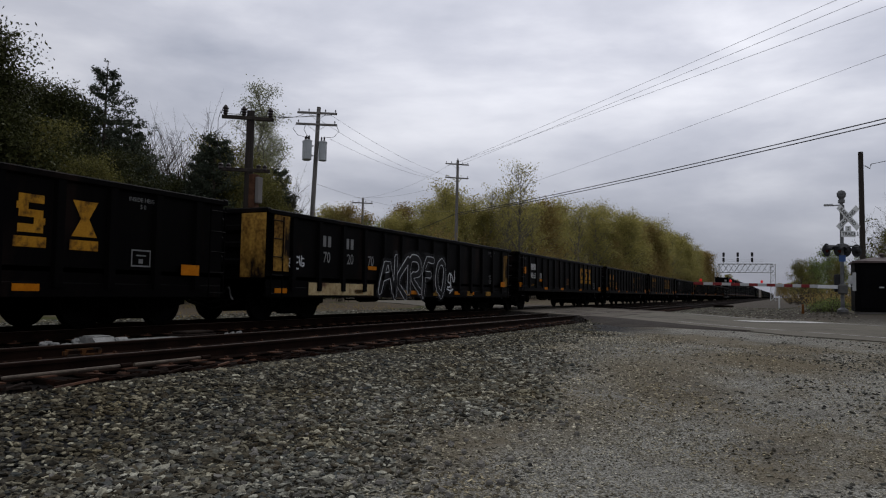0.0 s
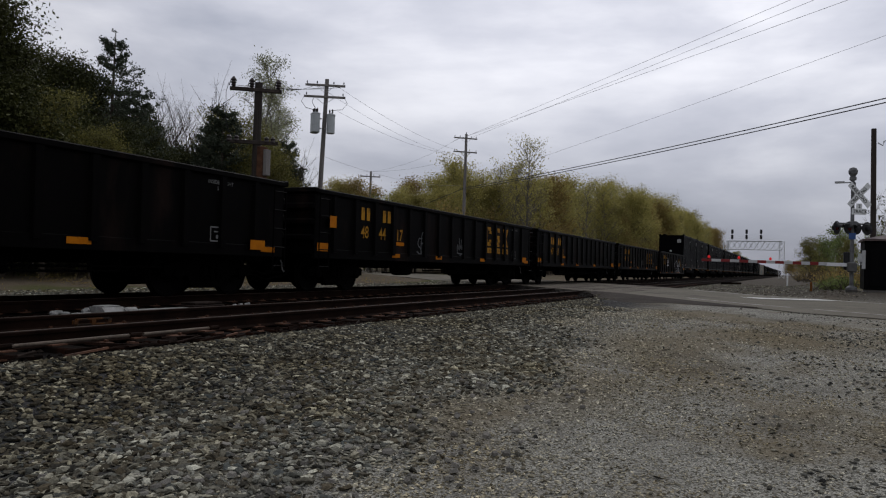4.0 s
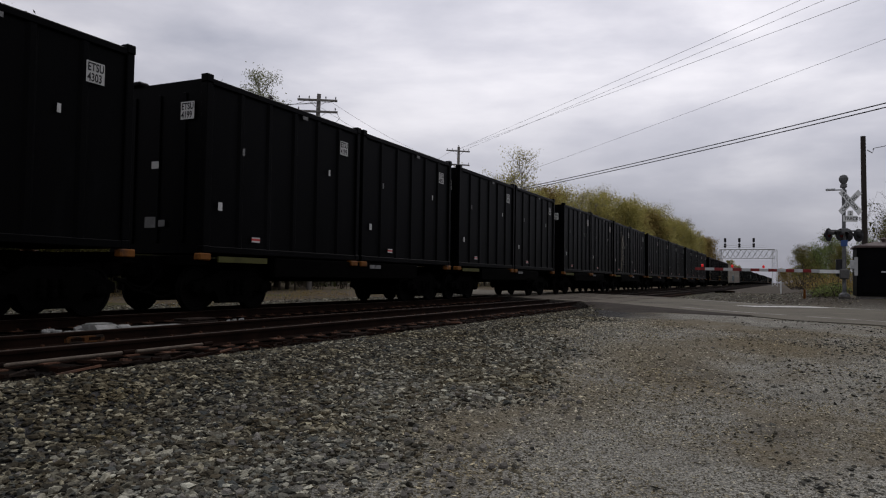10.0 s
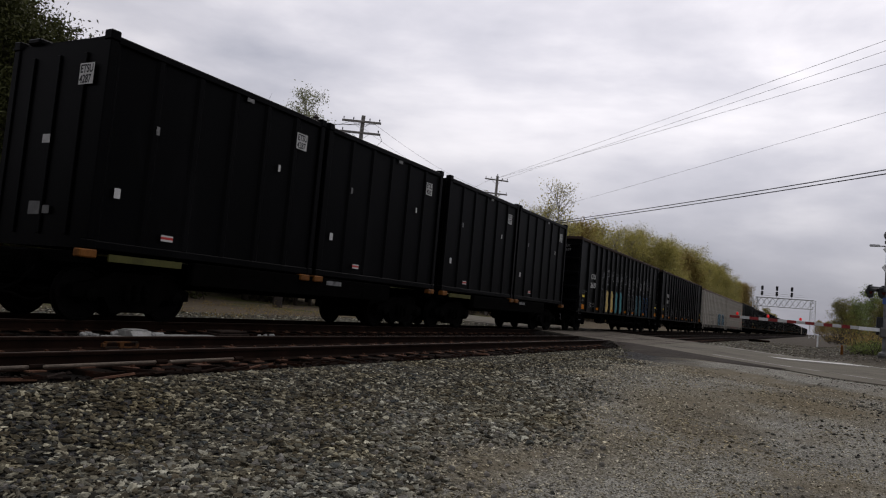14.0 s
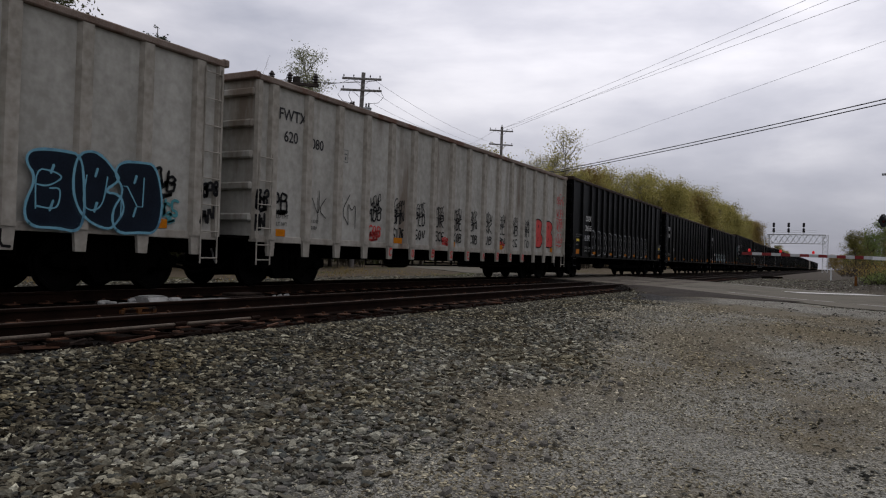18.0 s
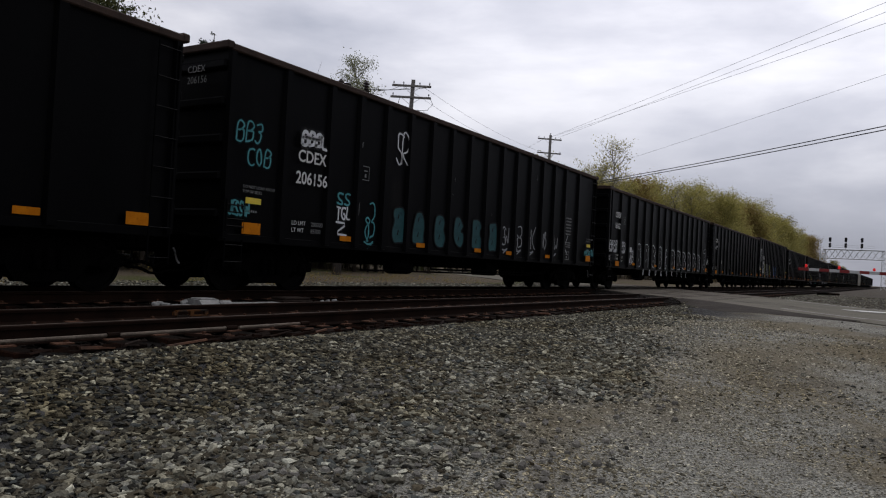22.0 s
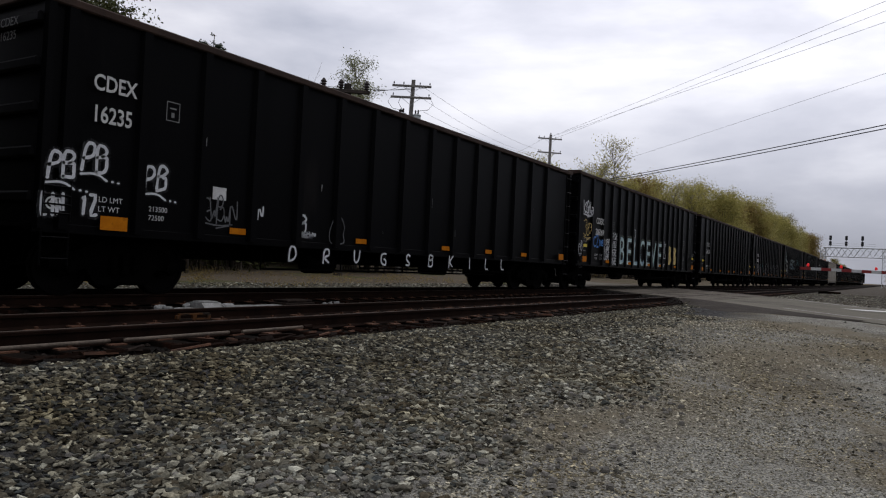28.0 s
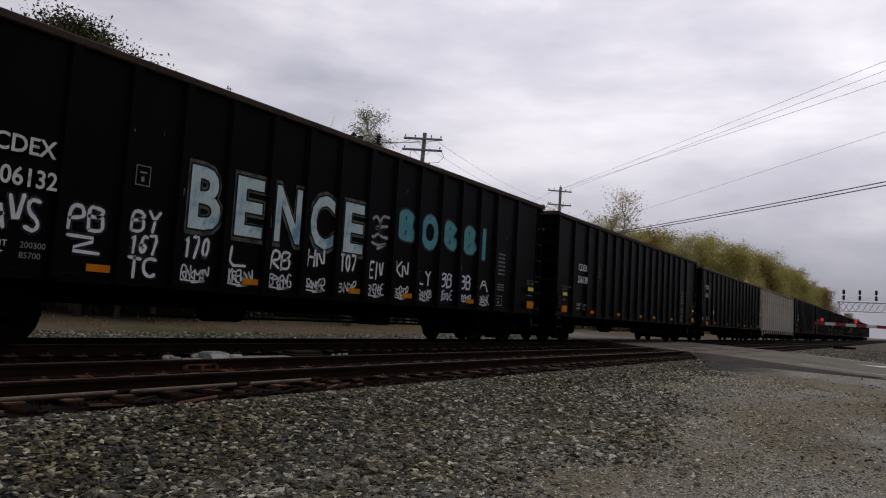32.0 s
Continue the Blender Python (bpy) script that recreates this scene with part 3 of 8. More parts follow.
def ground_material():
    """Grey ballast beside the track running out into fine gravel with earthy patches, then rough brown verge."""
    m = bpy.data.materials.new("gravel_and_earth_ground")
    m.use_nodes = True
    n, ln = m.node_tree.nodes, m.node_tree.links
    b = n["Principled BSDF"]
    b.inputs["Roughness"].default_value = 0.95
    b.inputs["Specular IOR Level"].default_value = 0.05
    co, sep = n.new("ShaderNodeTexCoord"), n.new("ShaderNodeSeparateXYZ")
    ln.new(co.outputs["Object"], sep.inputs["Vector"])

    def noise_of(scale, detail=5, rough=0.55):
        t = n.new("ShaderNodeTexNoise")
        t.inputs["Scale"].default_value, t.inputs["Detail"].default_value, t.inputs["Roughness"].default_value = scale, detail, rough
        ln.new(co.outputs["Object"], t.inputs["Vector"])
        return t.outputs["Fac"]

    def calc(op, a, c=0.0):
        t = n.new("ShaderNodeMath")
        t.operation = op
        for i, s in enumerate((a, c)):
            if isinstance(s, float):
                t.inputs[i].default_value = s
            else:
                ln.new(s, t.inputs[i])
        return t.outputs[0]

    def span(v, a, c):
        t = n.new("ShaderNodeMapRange")
        t.inputs["From Min"].default_value, t.inputs["From Max"].default_value = a, c
        ln.new(v, t.inputs["Value"])
        return t.outputs["Result"]

    def blend(f, a, c):
        t = n.new("ShaderNodeMix")
        t.data_type = "RGBA"
        ln.new(f, t.inputs["Factor"])
        for key, s in (("A", a), ("B", c)):
            if isinstance(s, tuple):
                t.inputs[key].default_value = (*s, 1)
            else:
                ln.new(s, t.inputs[key])
        return t.outputs["Result"]

    def stones(scale):
        t = n.new("ShaderNodeTexVoronoi")
        t.inputs["Scale"].default_value = scale
        ln.new(co.outputs["Object"], t.inputs["Vector"])
        return t

    vf, vc = stones(75), stones(17)
    fine = blend(span(vf.outputs["Color"], 0.15, 0.85), (0.075, 0.073, 0.062), (0.42, 0.408, 0.35))
    fine = blend(calc("MULTIPLY", span(noise_of(1.7, 6, 0.65), 0.42, 0.62), 0.4), fine, (0.155, 0.146, 0.127))
    earth = blend(noise_of(30, 6), (0.105, 0.086, 0.054), (0.22, 0.182, 0.12))
    patch = span(noise_of(0.42, 6, 0.65), 0.47, 0.60)
    flat = blend(calc("MULTIPLY", patch, 0.8), fine, earth)
    # trampled brown earth where cars turn off the road
    def worn(cx, cy, rx, ry):
        dx = calc("DIVIDE", calc("SUBTRACT", sep.outputs["X"], cx), rx)
        dy = calc("DIVIDE", calc("SUBTRACT", sep.outputs["Y"], cy), ry)
        d = calc("ADD", calc("MULTIPLY", dx, dx), calc("MULTIPLY", dy, dy))
        return span(calc("ADD", d, calc("MULTIPLY", noise_of(1.6, 6, 0.65), 1.6)), 1.9, 0.9)

    flat = blend(calc("MULTIPLY", worn(*EARTH_A), 0.8), flat, earth)
    flat = blend(calc("MULTIPLY", worn(*EARTH_B), 0.8), flat, earth)
    damp = span(noise_of(0.75, 4), 0.55, 0.72)
    flat = blend(calc("MULTIPLY", damp, 0.5), flat, (0.07, 0.060, 0.048))
    coarse = blend(span(vc.outputs["Color"], 0.1, 0.9), (0.016, 0.016, 0.016), (0.085, 0.083, 0.08))
    side = calc("ADD", sep.outputs["X"], calc("MULTIPLY", noise_of(0.9, 4), 2.4))
    col = blend(span(side, -2.7, -1.1), coarse, flat)
    # the ground across both track beds is mixed towards near black
    bed_dark = calc("MULTIPLY", span(calc("MULTIPLY", sep.outputs["X"], -1.0), 5.7, 6.2), calc("SUBTRACT", 1.0, span(calc("MULTIPLY", sep.outputs["X"], -1.0), 13.0, 13.6)))
    col = blend(calc("MULTIPLY", bed_dark, 0.8), col, (0.008, 0.0065, 0.0055))
    beyond = blend(noise_of(9, 7, 0.75), (0.035, 0.031, 0.026), (0.135, 0.118, 0.096))
    far_r = calc("ADD", calc("MULTIPLY", sep.outputs["X"], ROAD_N[0]), calc("MULTIPLY", sep.outputs["Y"], ROAD_N[1]))
    col = blend(span(far_r, ROAD_FAR - 0.5, ROAD_FAR + 1.5), col, beyond)
    col = blend(calc("MULTIPLY", bed_dark, 0.8), col, (0.008, 0.0065, 0.0055))
    verge = blend(noise_of(2.5, 7, 0.7), (0.055, 0.043, 0.029), (0.17, 0.138, 0.098))
    verge = blend(span(noise_of(0.23, 5), 0.56, 0.66), verge, (0.075, 0.08, 0.03))
    col = blend(span(calc("MULTIPLY", sep.outputs["X"], -1.0), 15.0, 18.0), col, verge)
    right = calc("ADD", sep.outputs["X"], calc("MULTIPLY", sep.outputs["Y"], 0.0))
    meadow = blend(noise_of(1.6, 7, 0.7), (0.075, 0.062, 0.032), (0.13, 0.14, 0.045))
    col = blend(span(right, 2.6, 4.2), col, blend(span(calc("ADD", calc("MULTIPLY", sep.outputs["X"], ROAD_N[0]), calc("MULTIPLY", sep.outputs["Y"], ROAD_N[1])), 24.0, 25.5), col, meadow))
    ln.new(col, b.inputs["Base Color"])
    bp = n.new("ShaderNodeBump")
    bp.inputs["Strength"].default_value, bp.inputs["Distance"].default_value = 0.8, 0.02
    ln.new(vf.outputs["Distance"], bp.inputs["Height"])
    ln.new(bp.outputs["Normal"], b.inputs["Normal"])
    return m


def build_ground():
    xs = np.unique(np.concatenate([np.linspace(-1500, -120, 14), np.linspace(-120, -20, 26), np.linspace(-20, 6, 131), np.linspace(6, 60, 28), np.linspace(60, 1500, 14)]))
    ys = np.unique(np.concatenate([np.linspace(-600, -20, 12), np.linspace(-20, 45, 217), np.linspace(45, 150, 60), np.linspace(150, 2500, 24)]))
    gx, gy = np.meshgrid(xs, ys)
    z = land(gx, gy)
    nx = len(xs)
    verts = np.stack([gx.ravel(), gy.ravel(), z.ravel()], 1)
    i, j = np.meshgrid(np.arange(nx - 1), np.arange(len(ys) - 1))
    k = (j * nx + i).ravel()
    faces = np.stack([k, k + 1, k + nx + 1, k + nx], 1)
    me = bpy.data.meshes.new("ground")
    me.from_pydata(verts.tolist(), [], faces.tolist())
    me.materials.append(ground_material())
    me.polygons.foreach_set("use_smooth", [True] * len(me.polygons))
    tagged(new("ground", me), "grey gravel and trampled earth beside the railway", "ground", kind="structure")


build_ground()


# asphalt tone that holds the shade of the dip beside the road
DARK_ASPHALT = material("shaded_edge_asphalt", (0.030, 0.026, 0.023), (0.062, 0.054, 0.046), 0.9, 2, 120, 0.6, spec=0.03)


def road_strip(u0, u1, n0, n1, lift, name, mat, thick=0.12, wave=0.0, steps=0.5):
    """A band along the road, from u0 to u1 along it and n0 to n1 across, laid on the road's height."""
    s = Shape()
    k, m = max(2, int((u1 - u0) / steps)), max(1, int((n1 - n0) / 0.7))
    for i in range(k + 1):
        u = u0 + (u1 - u0) * i / k
        for j in range(m + 1):
            q = n0 + (n1 - n0) * j / m
            q += noise.noise((u * 0.8, q, 5.0)) * wave if j in (0, m) else 0
            x, y = u * ROAD_U[0] + q * ROAD_N[0], u * ROAD_U[1] + q * ROAD_N[1]
            z = float(road_height(x, y)) + lift
            s.v += [(x, y, z), (x, y, z - thick)]
    w = 2 * (m + 1)
    for i in range(k):
        for j in range(m):
            a = i * w + 2 * j
            s.f.append((a, a + 2, a + w + 2, a + w))
        a, c = i * w, i * w + 2 * m
        s.f += [(a, a + w, a + w + 1, a + 1), (c, c + 1, c + w + 1, c + w)]
    for e in (0, k * w):
        s.f.append([e + 2 * j for j in range(m + 1)] + [e + 2 * j + 1 for j in range(m, -1, -1)])
    return part(name, s, mat)


# road pieces on either side of the rails and between them
def road_u(x, n):
    """How far along the road its line n meets the line x."""
    return (x - n * ROAD_N[0]) / ROAD_U[0]


def build_road():
    def slab(xa, xb, mat, name, lift=0.0, ya=None):
        s = Shape()
        m = 24
        for i in range(m + 1):
            q = ROAD_NEAR + (ROAD_FAR - ROAD_NEAR) * i / m
            for x in (xa, xb):
                jag = noise.noise((q * 1.3, x, 2.0)) * 0.12
                u = road_u(x, q)
                qq = q + (jag if i in (0, m) else 0)
                y = u * ROAD_U[1] + qq * ROAD_N[1]
                z = float(road_height(x, y)) + lift
                s.v += [(x, y, z), (x, y, z - 0.15)]
        for i in range(m):
            a = i * 4
            s.f += [(a, a + 2, a + 6, a + 4), (a, a + 4, a + 5, a + 1), (a + 2, a + 3, a + 7, a + 6)]
        s.f += [(0, 1, 3, 2), (4 * m, 4 * m + 2, 4 * m + 3, 4 * m + 1)]
        return part(name, s, mat)

    road = tagged(road_strip(road_u(-6.0, 18) - 4.6, 90, ROAD_NEAR, ROAD_FAR, 0.0, "road", ASPHALT, wave=0.35), "worn grey asphalt road leading to the level crossing", "road", kind="structure")
    beyond = tagged(road_strip(-150, road_u(-13.4, 18) + 4.4, ROAD_NEAR, ROAD_FAR, 0.0, "road", ASPHALT, wave=0.35), "grey asphalt road running on beyond the railway", "road", kind="structure")
    for xa, xb in ((-8.22, -6.88), (-12.47, -11.13), (-10.97, -8.38), (-6.72, -5.3), (-14.0, -12.63)):
        tagged(slab(xa, xb, PANEL, "crossing_panel", 0.006), "dark worn asphalt panel between the rails", "crossing panel", "crossing panels", "structure")
    for a, c, n0, n1 in ((road_u(-3.0, ROAD_NEAR + 1.5), 60, ROAD_NEAR + 1.42, ROAD_NEAR + 1.58), (road_u(-4.0, ROAD_FAR - 0.7), 60, ROAD_FAR - 0.8, ROAD_FAR - 0.55)):
        part("edge_line", road_strip(a, c, n0, n1, 0.004, "edge_line", LINE_PAINT, 0.003).data, LINE_PAINT, road)
    for o in [o for o in scene.objects if o.name.startswith("edge_line") and o.parent is None]:
        bpy.data.objects.remove(o)
    # asphalt sloping off the near edge, the dip's shade put into its dark colour
    s = Shape()
    k = 20
    for i in range(k + 1):
        u = road_u(-6.2, ROAD_NEAR) + (7.6) * i / k
        w = 0.35 + 2.5 * math.sin(math.pi * min(1, (0.1 + 0.9 * i / k)) ** 1.7) ** 1.1 + 0.25 * noise.noise((u * 2.0, 0, 4.0)) - 0.3 * (i / k) ** 8
        for j in range(9):
            q = ROAD_NEAR + 0.25 - (0.25 + max(0.03, w)) * j / 8
            x, y = u * ROAD_U[0] + q * ROAD_N[0], u * ROAD_U[1] + q * ROAD_N[1]
            f = float(ease(j / 8, 0.1, 1.0))
            s.v.append((x, y, (float(road_height(x, y)) + 0.012) * (1 - f) + (float(land(x, y)) - 0.03 * f) * f + 0.03 * math.sin(math.pi * f)))
    s.f = [(9 * i + j, 9 * i + j + 1, 9 * i + j + 10, 9 * i + j + 9) for i in range(k) for j in range(8)]
    part("asphalt_patch", s, DARK_ASPHALT, road, "dark sloping road edge, shade of the dip in its colour")
    # stop line across the lane that comes from beyond the gate
    s = Shape()
    for q, ua, ub in [(18.8 + 0.26 * j, -21.2 + 0.1 * j, -20.2 + 0.1 * j) for j in range(11)]:
        for u in (ua, ub):
            x, y = u * ROAD_U[0] + q * ROAD_N[0], u * ROAD_U[1] + q * ROAD_N[1]
            s.v.append((x, y, float(road_height(x, y)) + 0.012))
    s.f += [(2 * j, 2 * j + 1, 2 * j + 3, 2 * j + 2) for j in range(10)]
    part("stop_line", s, ROAD_PAINT, road, "fresh white stop line")


build_road()


# ---- railway ----
def rail_profile():
    return [(-0.075, -0.172), (0.075, -0.172), (0.075, -0.160), (0.014, -0.135), (0.010, -0.045), (0.035, -0.036), (0.037, -0.008), (0.028, 0.0),
            (-0.028, 0.0), (-0.037, -0.008), (-0.035, -0.036), (-0.010, -0.045), (-0.014, -0.135), (-0.075, -0.160)]


FAR_END = 900.0


def build_tracks():
    made = []
    for cx, name in zip(TRACKS, ("near", "far")):
        t = thing("railway_track", "rusty railway track on dark wooden ties in grey ballast" if name == "near" else "railway track carrying the freight train on wooden ties", "railway track", "railway tracks", "structure", (cx, 0, RAIL))
        for side in (-0.755, 0.755):
            rail = part("rail", Shape().prism(rail_profile(), -60, FAR_END), RAIL_SIDE, t, "brown rusted steel rail with a worn bright head", (side, 0, 0))
            part("rail_head", Shape().box(-0.026, 0.026, -60, FAR_END, 0.0005, 0.003), RAIL_TOP, rail)
        made.append(t)
    return made


NEAR_TRACK, FAR_TRACK = build_tracks()



# ---- the freight train ----
TRAIN_X, SPEED = TRACKS[1], 20.45
SIDE = 1.6


def cached(fn):
    store = {}

    def get(*a):
        if a not in store:
            store[a] = fn(*a)
        return store[a]
    return get


@cached
def wheelset_mesh():
    s = Shape()
    for sx in (-1, 1):
        prof = [(0.20, -0.07), (0.40, -0.05), (0.485, -0.045), (0.485, -0.02), (0.457, -0.015), (0.45, 0.06), (0.40, 0.065), (0.38, 0.03), (0.18, 0.03), (0.14, 0.07)]
        prof = prof if sx > 0 else [(r, -h) for r, h in reversed(prof)]
        s.lathe(prof, 28, (sx * 0.76, 0, 0), "x")
    s.lathe([(0.085, -1.05), (0.085, 1.05)], 12, (0, 0, 0), "x")
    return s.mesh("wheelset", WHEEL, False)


@cached
def bogie_mesh():
    s = Shape()
    for sx in (-1, 1):
        x = sx * 0.98
        out = [(-1.22, 0.60), (-1.22, 0.42), (-1.05, 0.40), (-0.62, 0.42), (-0.46, 0.17), (0.46, 0.17), (0.62, 0.42), (1.05, 0.40), (1.22, 0.42), (1.22, 0.60), (0.75, 0.72), (0.45, 0.86), (-0.45, 0.86), (-0.75, 0.72)]
        s.prism(out, x - 0.08, x + 0.08, "x")
        for y in (-0.2, 0.0, 0.2):
            s.lathe([(0.07, 0.36), (0.075, 0.45), (0.06, 0.5), (0.075, 0.56), (0.07, 0.66)], 8, (x + sx * 0.10, y, 0))
        for y in (-0.89, 0.89):
            s.lathe([(0.11, -0.05), (0.13, 0.0), (0.11, 0.07), (0.05, 0.09)], 10, (x + sx * 0.08, y, 0.457), "x")
    s.box(-1.05, 1.05, -0.22, 0.22, 0.50, 0.78, 0.02)
    s.box(-0.92, 0.92, -0.30, 0.30, 0.20, 0.34, 0.02)
    for sy in (-1, 1):
        y0, y1 = sorted((sy * 0.34, sy * 0.44))
        s.box(-0.85, 0.85, y0, y1, 0.34, 0.46, 0.01)
        for sx in (-0.76, 0.76):
            s.box(sx - 0.06, sx + 0.06, *sorted((sy * 0.36, sy * 0.47)), 0.26, 0.58, 0.01)
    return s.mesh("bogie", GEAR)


@cached
def coupler_mesh():
    s = Shape().box(-0.11, 0.11, -0.65, 0.05, 0.74, 0.98, 0.02).box(-0.19, 0.19, 0.02, 0.34, 0.68, 1.02, 0.05).box(0.06, 0.22, 0.2, 0.44, 0.72, 0.98, 0.03)
    s.tube([(-0.55, -0.1, 0.85), (-0.5, 0.15, 0.55), (-0.45, 0.4, 0.42), (-0.4, 0.62, 0.5)], 0.03, 6)
    return s.mesh("coupler", GEAR)


def running_gear(car, length, inset, deck=1.0):
    for sy in (-1, 1):
        b = part("bogie", bogie_mesh(), GEAR, car, "greasy black cast-steel bogie", (0, sy * (length / 2 - inset), 0))
        for wy in (-0.89, 0.89):
            part("wheelset", wheelset_mesh(), WHEEL, b, "", (0, wy, 0.457))
        c = part("coupler", coupler_mesh(), GEAR, car, "", (0, sy * (length / 2 + 0.1), 0))
        if sy < 0:
            c.rotation_euler = (0, 0, math.pi)


@cached
def plate(x0, x1, y0, y1, z0, z1, c, name, mat):
    return Shape().box(x0, x1, y0, y1, z0, z1, c).mesh(name, mat)


@cached
def post_mesh(z0, z1, depth, w, foot, mat, name):
    """An upright side post of hat section that narrows a little towards its top."""
    s = Shape()
    lo, hi = depth, depth * 0.8
    out = [(-w * 0.75, 0), (-w * 0.5, 1), (w * 0.5, 1), (w * 0.75, 0)]
    s.add([(d * (lo if k == 0 else hi), y, z) for k, z in enumerate((z0, z1)) for y, d in out], [(0, 1, 5, 4), (1, 2, 6, 5), (2, 3, 7, 6), (3, 2, 1, 0), (4, 5, 6, 7), (0, 4, 7, 3)])
    if foot:
        s.prism([(-w * 0.6, z0), (w * 0.6, z0), (w * 0.45, z0 - foot), (-w * 0.45, z0 - foot)], 0, depth * 0.7, "x")
    return s.mesh(name, mat)


@cached
def ladder_mesh(z0, z1, w, n, mat):
    s = Shape()
    for y in (-w / 2, w / 2):
        s.tube([(0.03, y, z0), (0.03, y, z1)], 0.016, 5)
    for i in range(n):
        z = z0 + 0.1 + (z1 - z0 - 0.2) * i / max(1, n - 1)
        s.tube([(0.04, -w / 2, z), (0.04, w / 2, z)], 0.013, 5)
    return s.mesh("ladder", mat)


@cached
def hose_mesh():
    s = Shape()
    for x, deep, shift in ((0.55, 0.34, 0.0), (0.35, 0.22, 0.2)):
        pts = [(x, -1.3 + shift + 0.2 * i, 0.66 - deep * math.sin(math.pi * i / 12) + 0.03 * math.sin(i * 2.0)) for i in range(13)]
        s.tube(pts, 0.03, 6)
    return s.mesh("brake_hose", GEAR)


@cached
def angle_cock():
    return Shape().tube([(0.6, -0.75, 0.78), (0.62, -0.72, 0.70), (0.6, -0.66, 0.56), (0.62, -0.62, 0.50)], 0.02, 6).mesh("angle_cock", LETTER_DIM)


def underframe(car, length, mat, low=False):
    """Centre sill, brake gear and pipes that hang below the floor."""
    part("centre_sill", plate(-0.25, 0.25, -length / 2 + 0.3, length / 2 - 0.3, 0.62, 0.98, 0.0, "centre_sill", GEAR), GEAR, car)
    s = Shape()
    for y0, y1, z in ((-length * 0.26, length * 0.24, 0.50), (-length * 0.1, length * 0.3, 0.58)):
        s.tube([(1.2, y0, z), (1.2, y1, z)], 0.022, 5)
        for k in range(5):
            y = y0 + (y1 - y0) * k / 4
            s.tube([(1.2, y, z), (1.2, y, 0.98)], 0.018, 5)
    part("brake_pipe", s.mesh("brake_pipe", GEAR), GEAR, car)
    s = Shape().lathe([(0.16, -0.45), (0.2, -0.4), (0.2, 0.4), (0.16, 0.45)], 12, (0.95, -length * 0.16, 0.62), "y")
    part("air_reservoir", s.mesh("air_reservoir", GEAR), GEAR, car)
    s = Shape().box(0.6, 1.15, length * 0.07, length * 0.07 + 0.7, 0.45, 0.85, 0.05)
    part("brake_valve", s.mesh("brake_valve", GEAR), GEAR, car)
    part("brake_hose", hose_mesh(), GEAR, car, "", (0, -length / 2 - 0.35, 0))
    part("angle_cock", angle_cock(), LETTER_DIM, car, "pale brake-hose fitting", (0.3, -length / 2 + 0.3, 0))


def car_root(name, u0, u1, label, category="freight car", group=""):
    car = thing(name, label, category, group, "", (TRAIN_X, (u0 + u1) / 2, RAIL))
    MOVERS.append((car, (u0 + u1) / 2))
    return car


MOVERS = []
WIDE_POSTS = [1.5] + [2.82 + 0.985 * k for k in range(14)] + [16.9]
NARROW_POSTS = [0.40] + [1.62 + 1.195 * k for k in range(14)]
WHITE_POSTS = [0.53 + 1.14 * k for k in range(16)]
RIM = material("brown_rusted_rim", (0.02, 0.013, 0.01), (0.05, 0.03, 0.022), 0.85, 3, 40, 0.2, spec=0.2)


def mark(car, mesh, x, y, z, name="lettering", label="", narrow=1.0):
    """Flat writing on the side that faces +x; y: its left end as seen from there."""
    ob = part(name, mesh, None, car, label)
    x += 0.04 if SIDE - 0.15 < x < SIDE - 0.05 else 0.0
    ob.matrix_basis = pose(x, y, z, 0, 0, 90) @ Matrix.Diagonal((narrow, 1, 1, 1))
    return ob


def write(car, length, text, a, z, h, mat, off=0.006, bold=0.0, name="lettering", label=""):
    """Writing that begins a metres behind the leading end, on the side sheet."""
    return mark(car, words(text, h, mat, bold), SIDE + off, -length / 2 + a, z, name, label)


def label_plate(car, length, a, z, w, h, mat, off=0.008, name="reflective_stripe", label=""):
    ob = part(name, plate(0, 0.004, 0, w, 0, h, 0.0, name, mat), mat, car, label, (SIDE + off + (0.04 if off < -0.05 else 0.0), -length / 2 + a, z))
    return ob


def cut_corners(pts, times=2):
    """Rounds a bent line, keeping its ends."""
    for _ in range(times):
        new_pts = [pts[0]]
        for p, q in zip(pts, pts[1:]):
            new_pts += [(p[0] * 0.75 + q[0] * 0.25, p[1] * 0.75 + q[1] * 0.25), (p[0] * 0.25 + q[0] * 0.75, p[1] * 0.25 + q[1] * 0.75)]
        pts = new_pts + [pts[-1]]
    return pts


def ribbon(s, pts, r, rnd, y=0.0):
    """Adds a flat sprayed line along pts to the shape s, drawn out to a short point at both ends."""
    base = len(s.v)
    if len(pts) > 1:
        for end, nxt in ((0, 1), (-1, -2)):
            dx, dz = pts[end][0] - pts[nxt][0], pts[end][1] - pts[nxt][1]
            ln = math.hypot(dx, dz) or 1
            tip = (pts[end][0] + dx / ln * r * 0.8, pts[end][1] + dz / ln * r * 0.8)
            pts = [tip] + list(pts) if end == 0 else list(pts) + [tip]
    for k, p in enumerate(pts):
        a, b = pts[max(0, k - 1)], pts[min(len(pts) - 1, k + 1)]
        dx, dz = b[0] - a[0], b[1] - a[1]
        ln = math.hypot(dx, dz) or 1
        q = r * rnd.uniform(0.85, 1.2) * (0.35 if k in (0, len(pts) - 1) else 1.0)
        s.v += [(p[0] - dz / ln * q, y, p[1] + dx / ln * q), (p[0] + dz / ln * q, y, p[1] - dx / ln * q)]
    s.f += [(base + 2 * k, base + 2 * k + 1, base + 2 * k + 3, base + 2 * k + 2) for k in range(len(pts) - 1)]


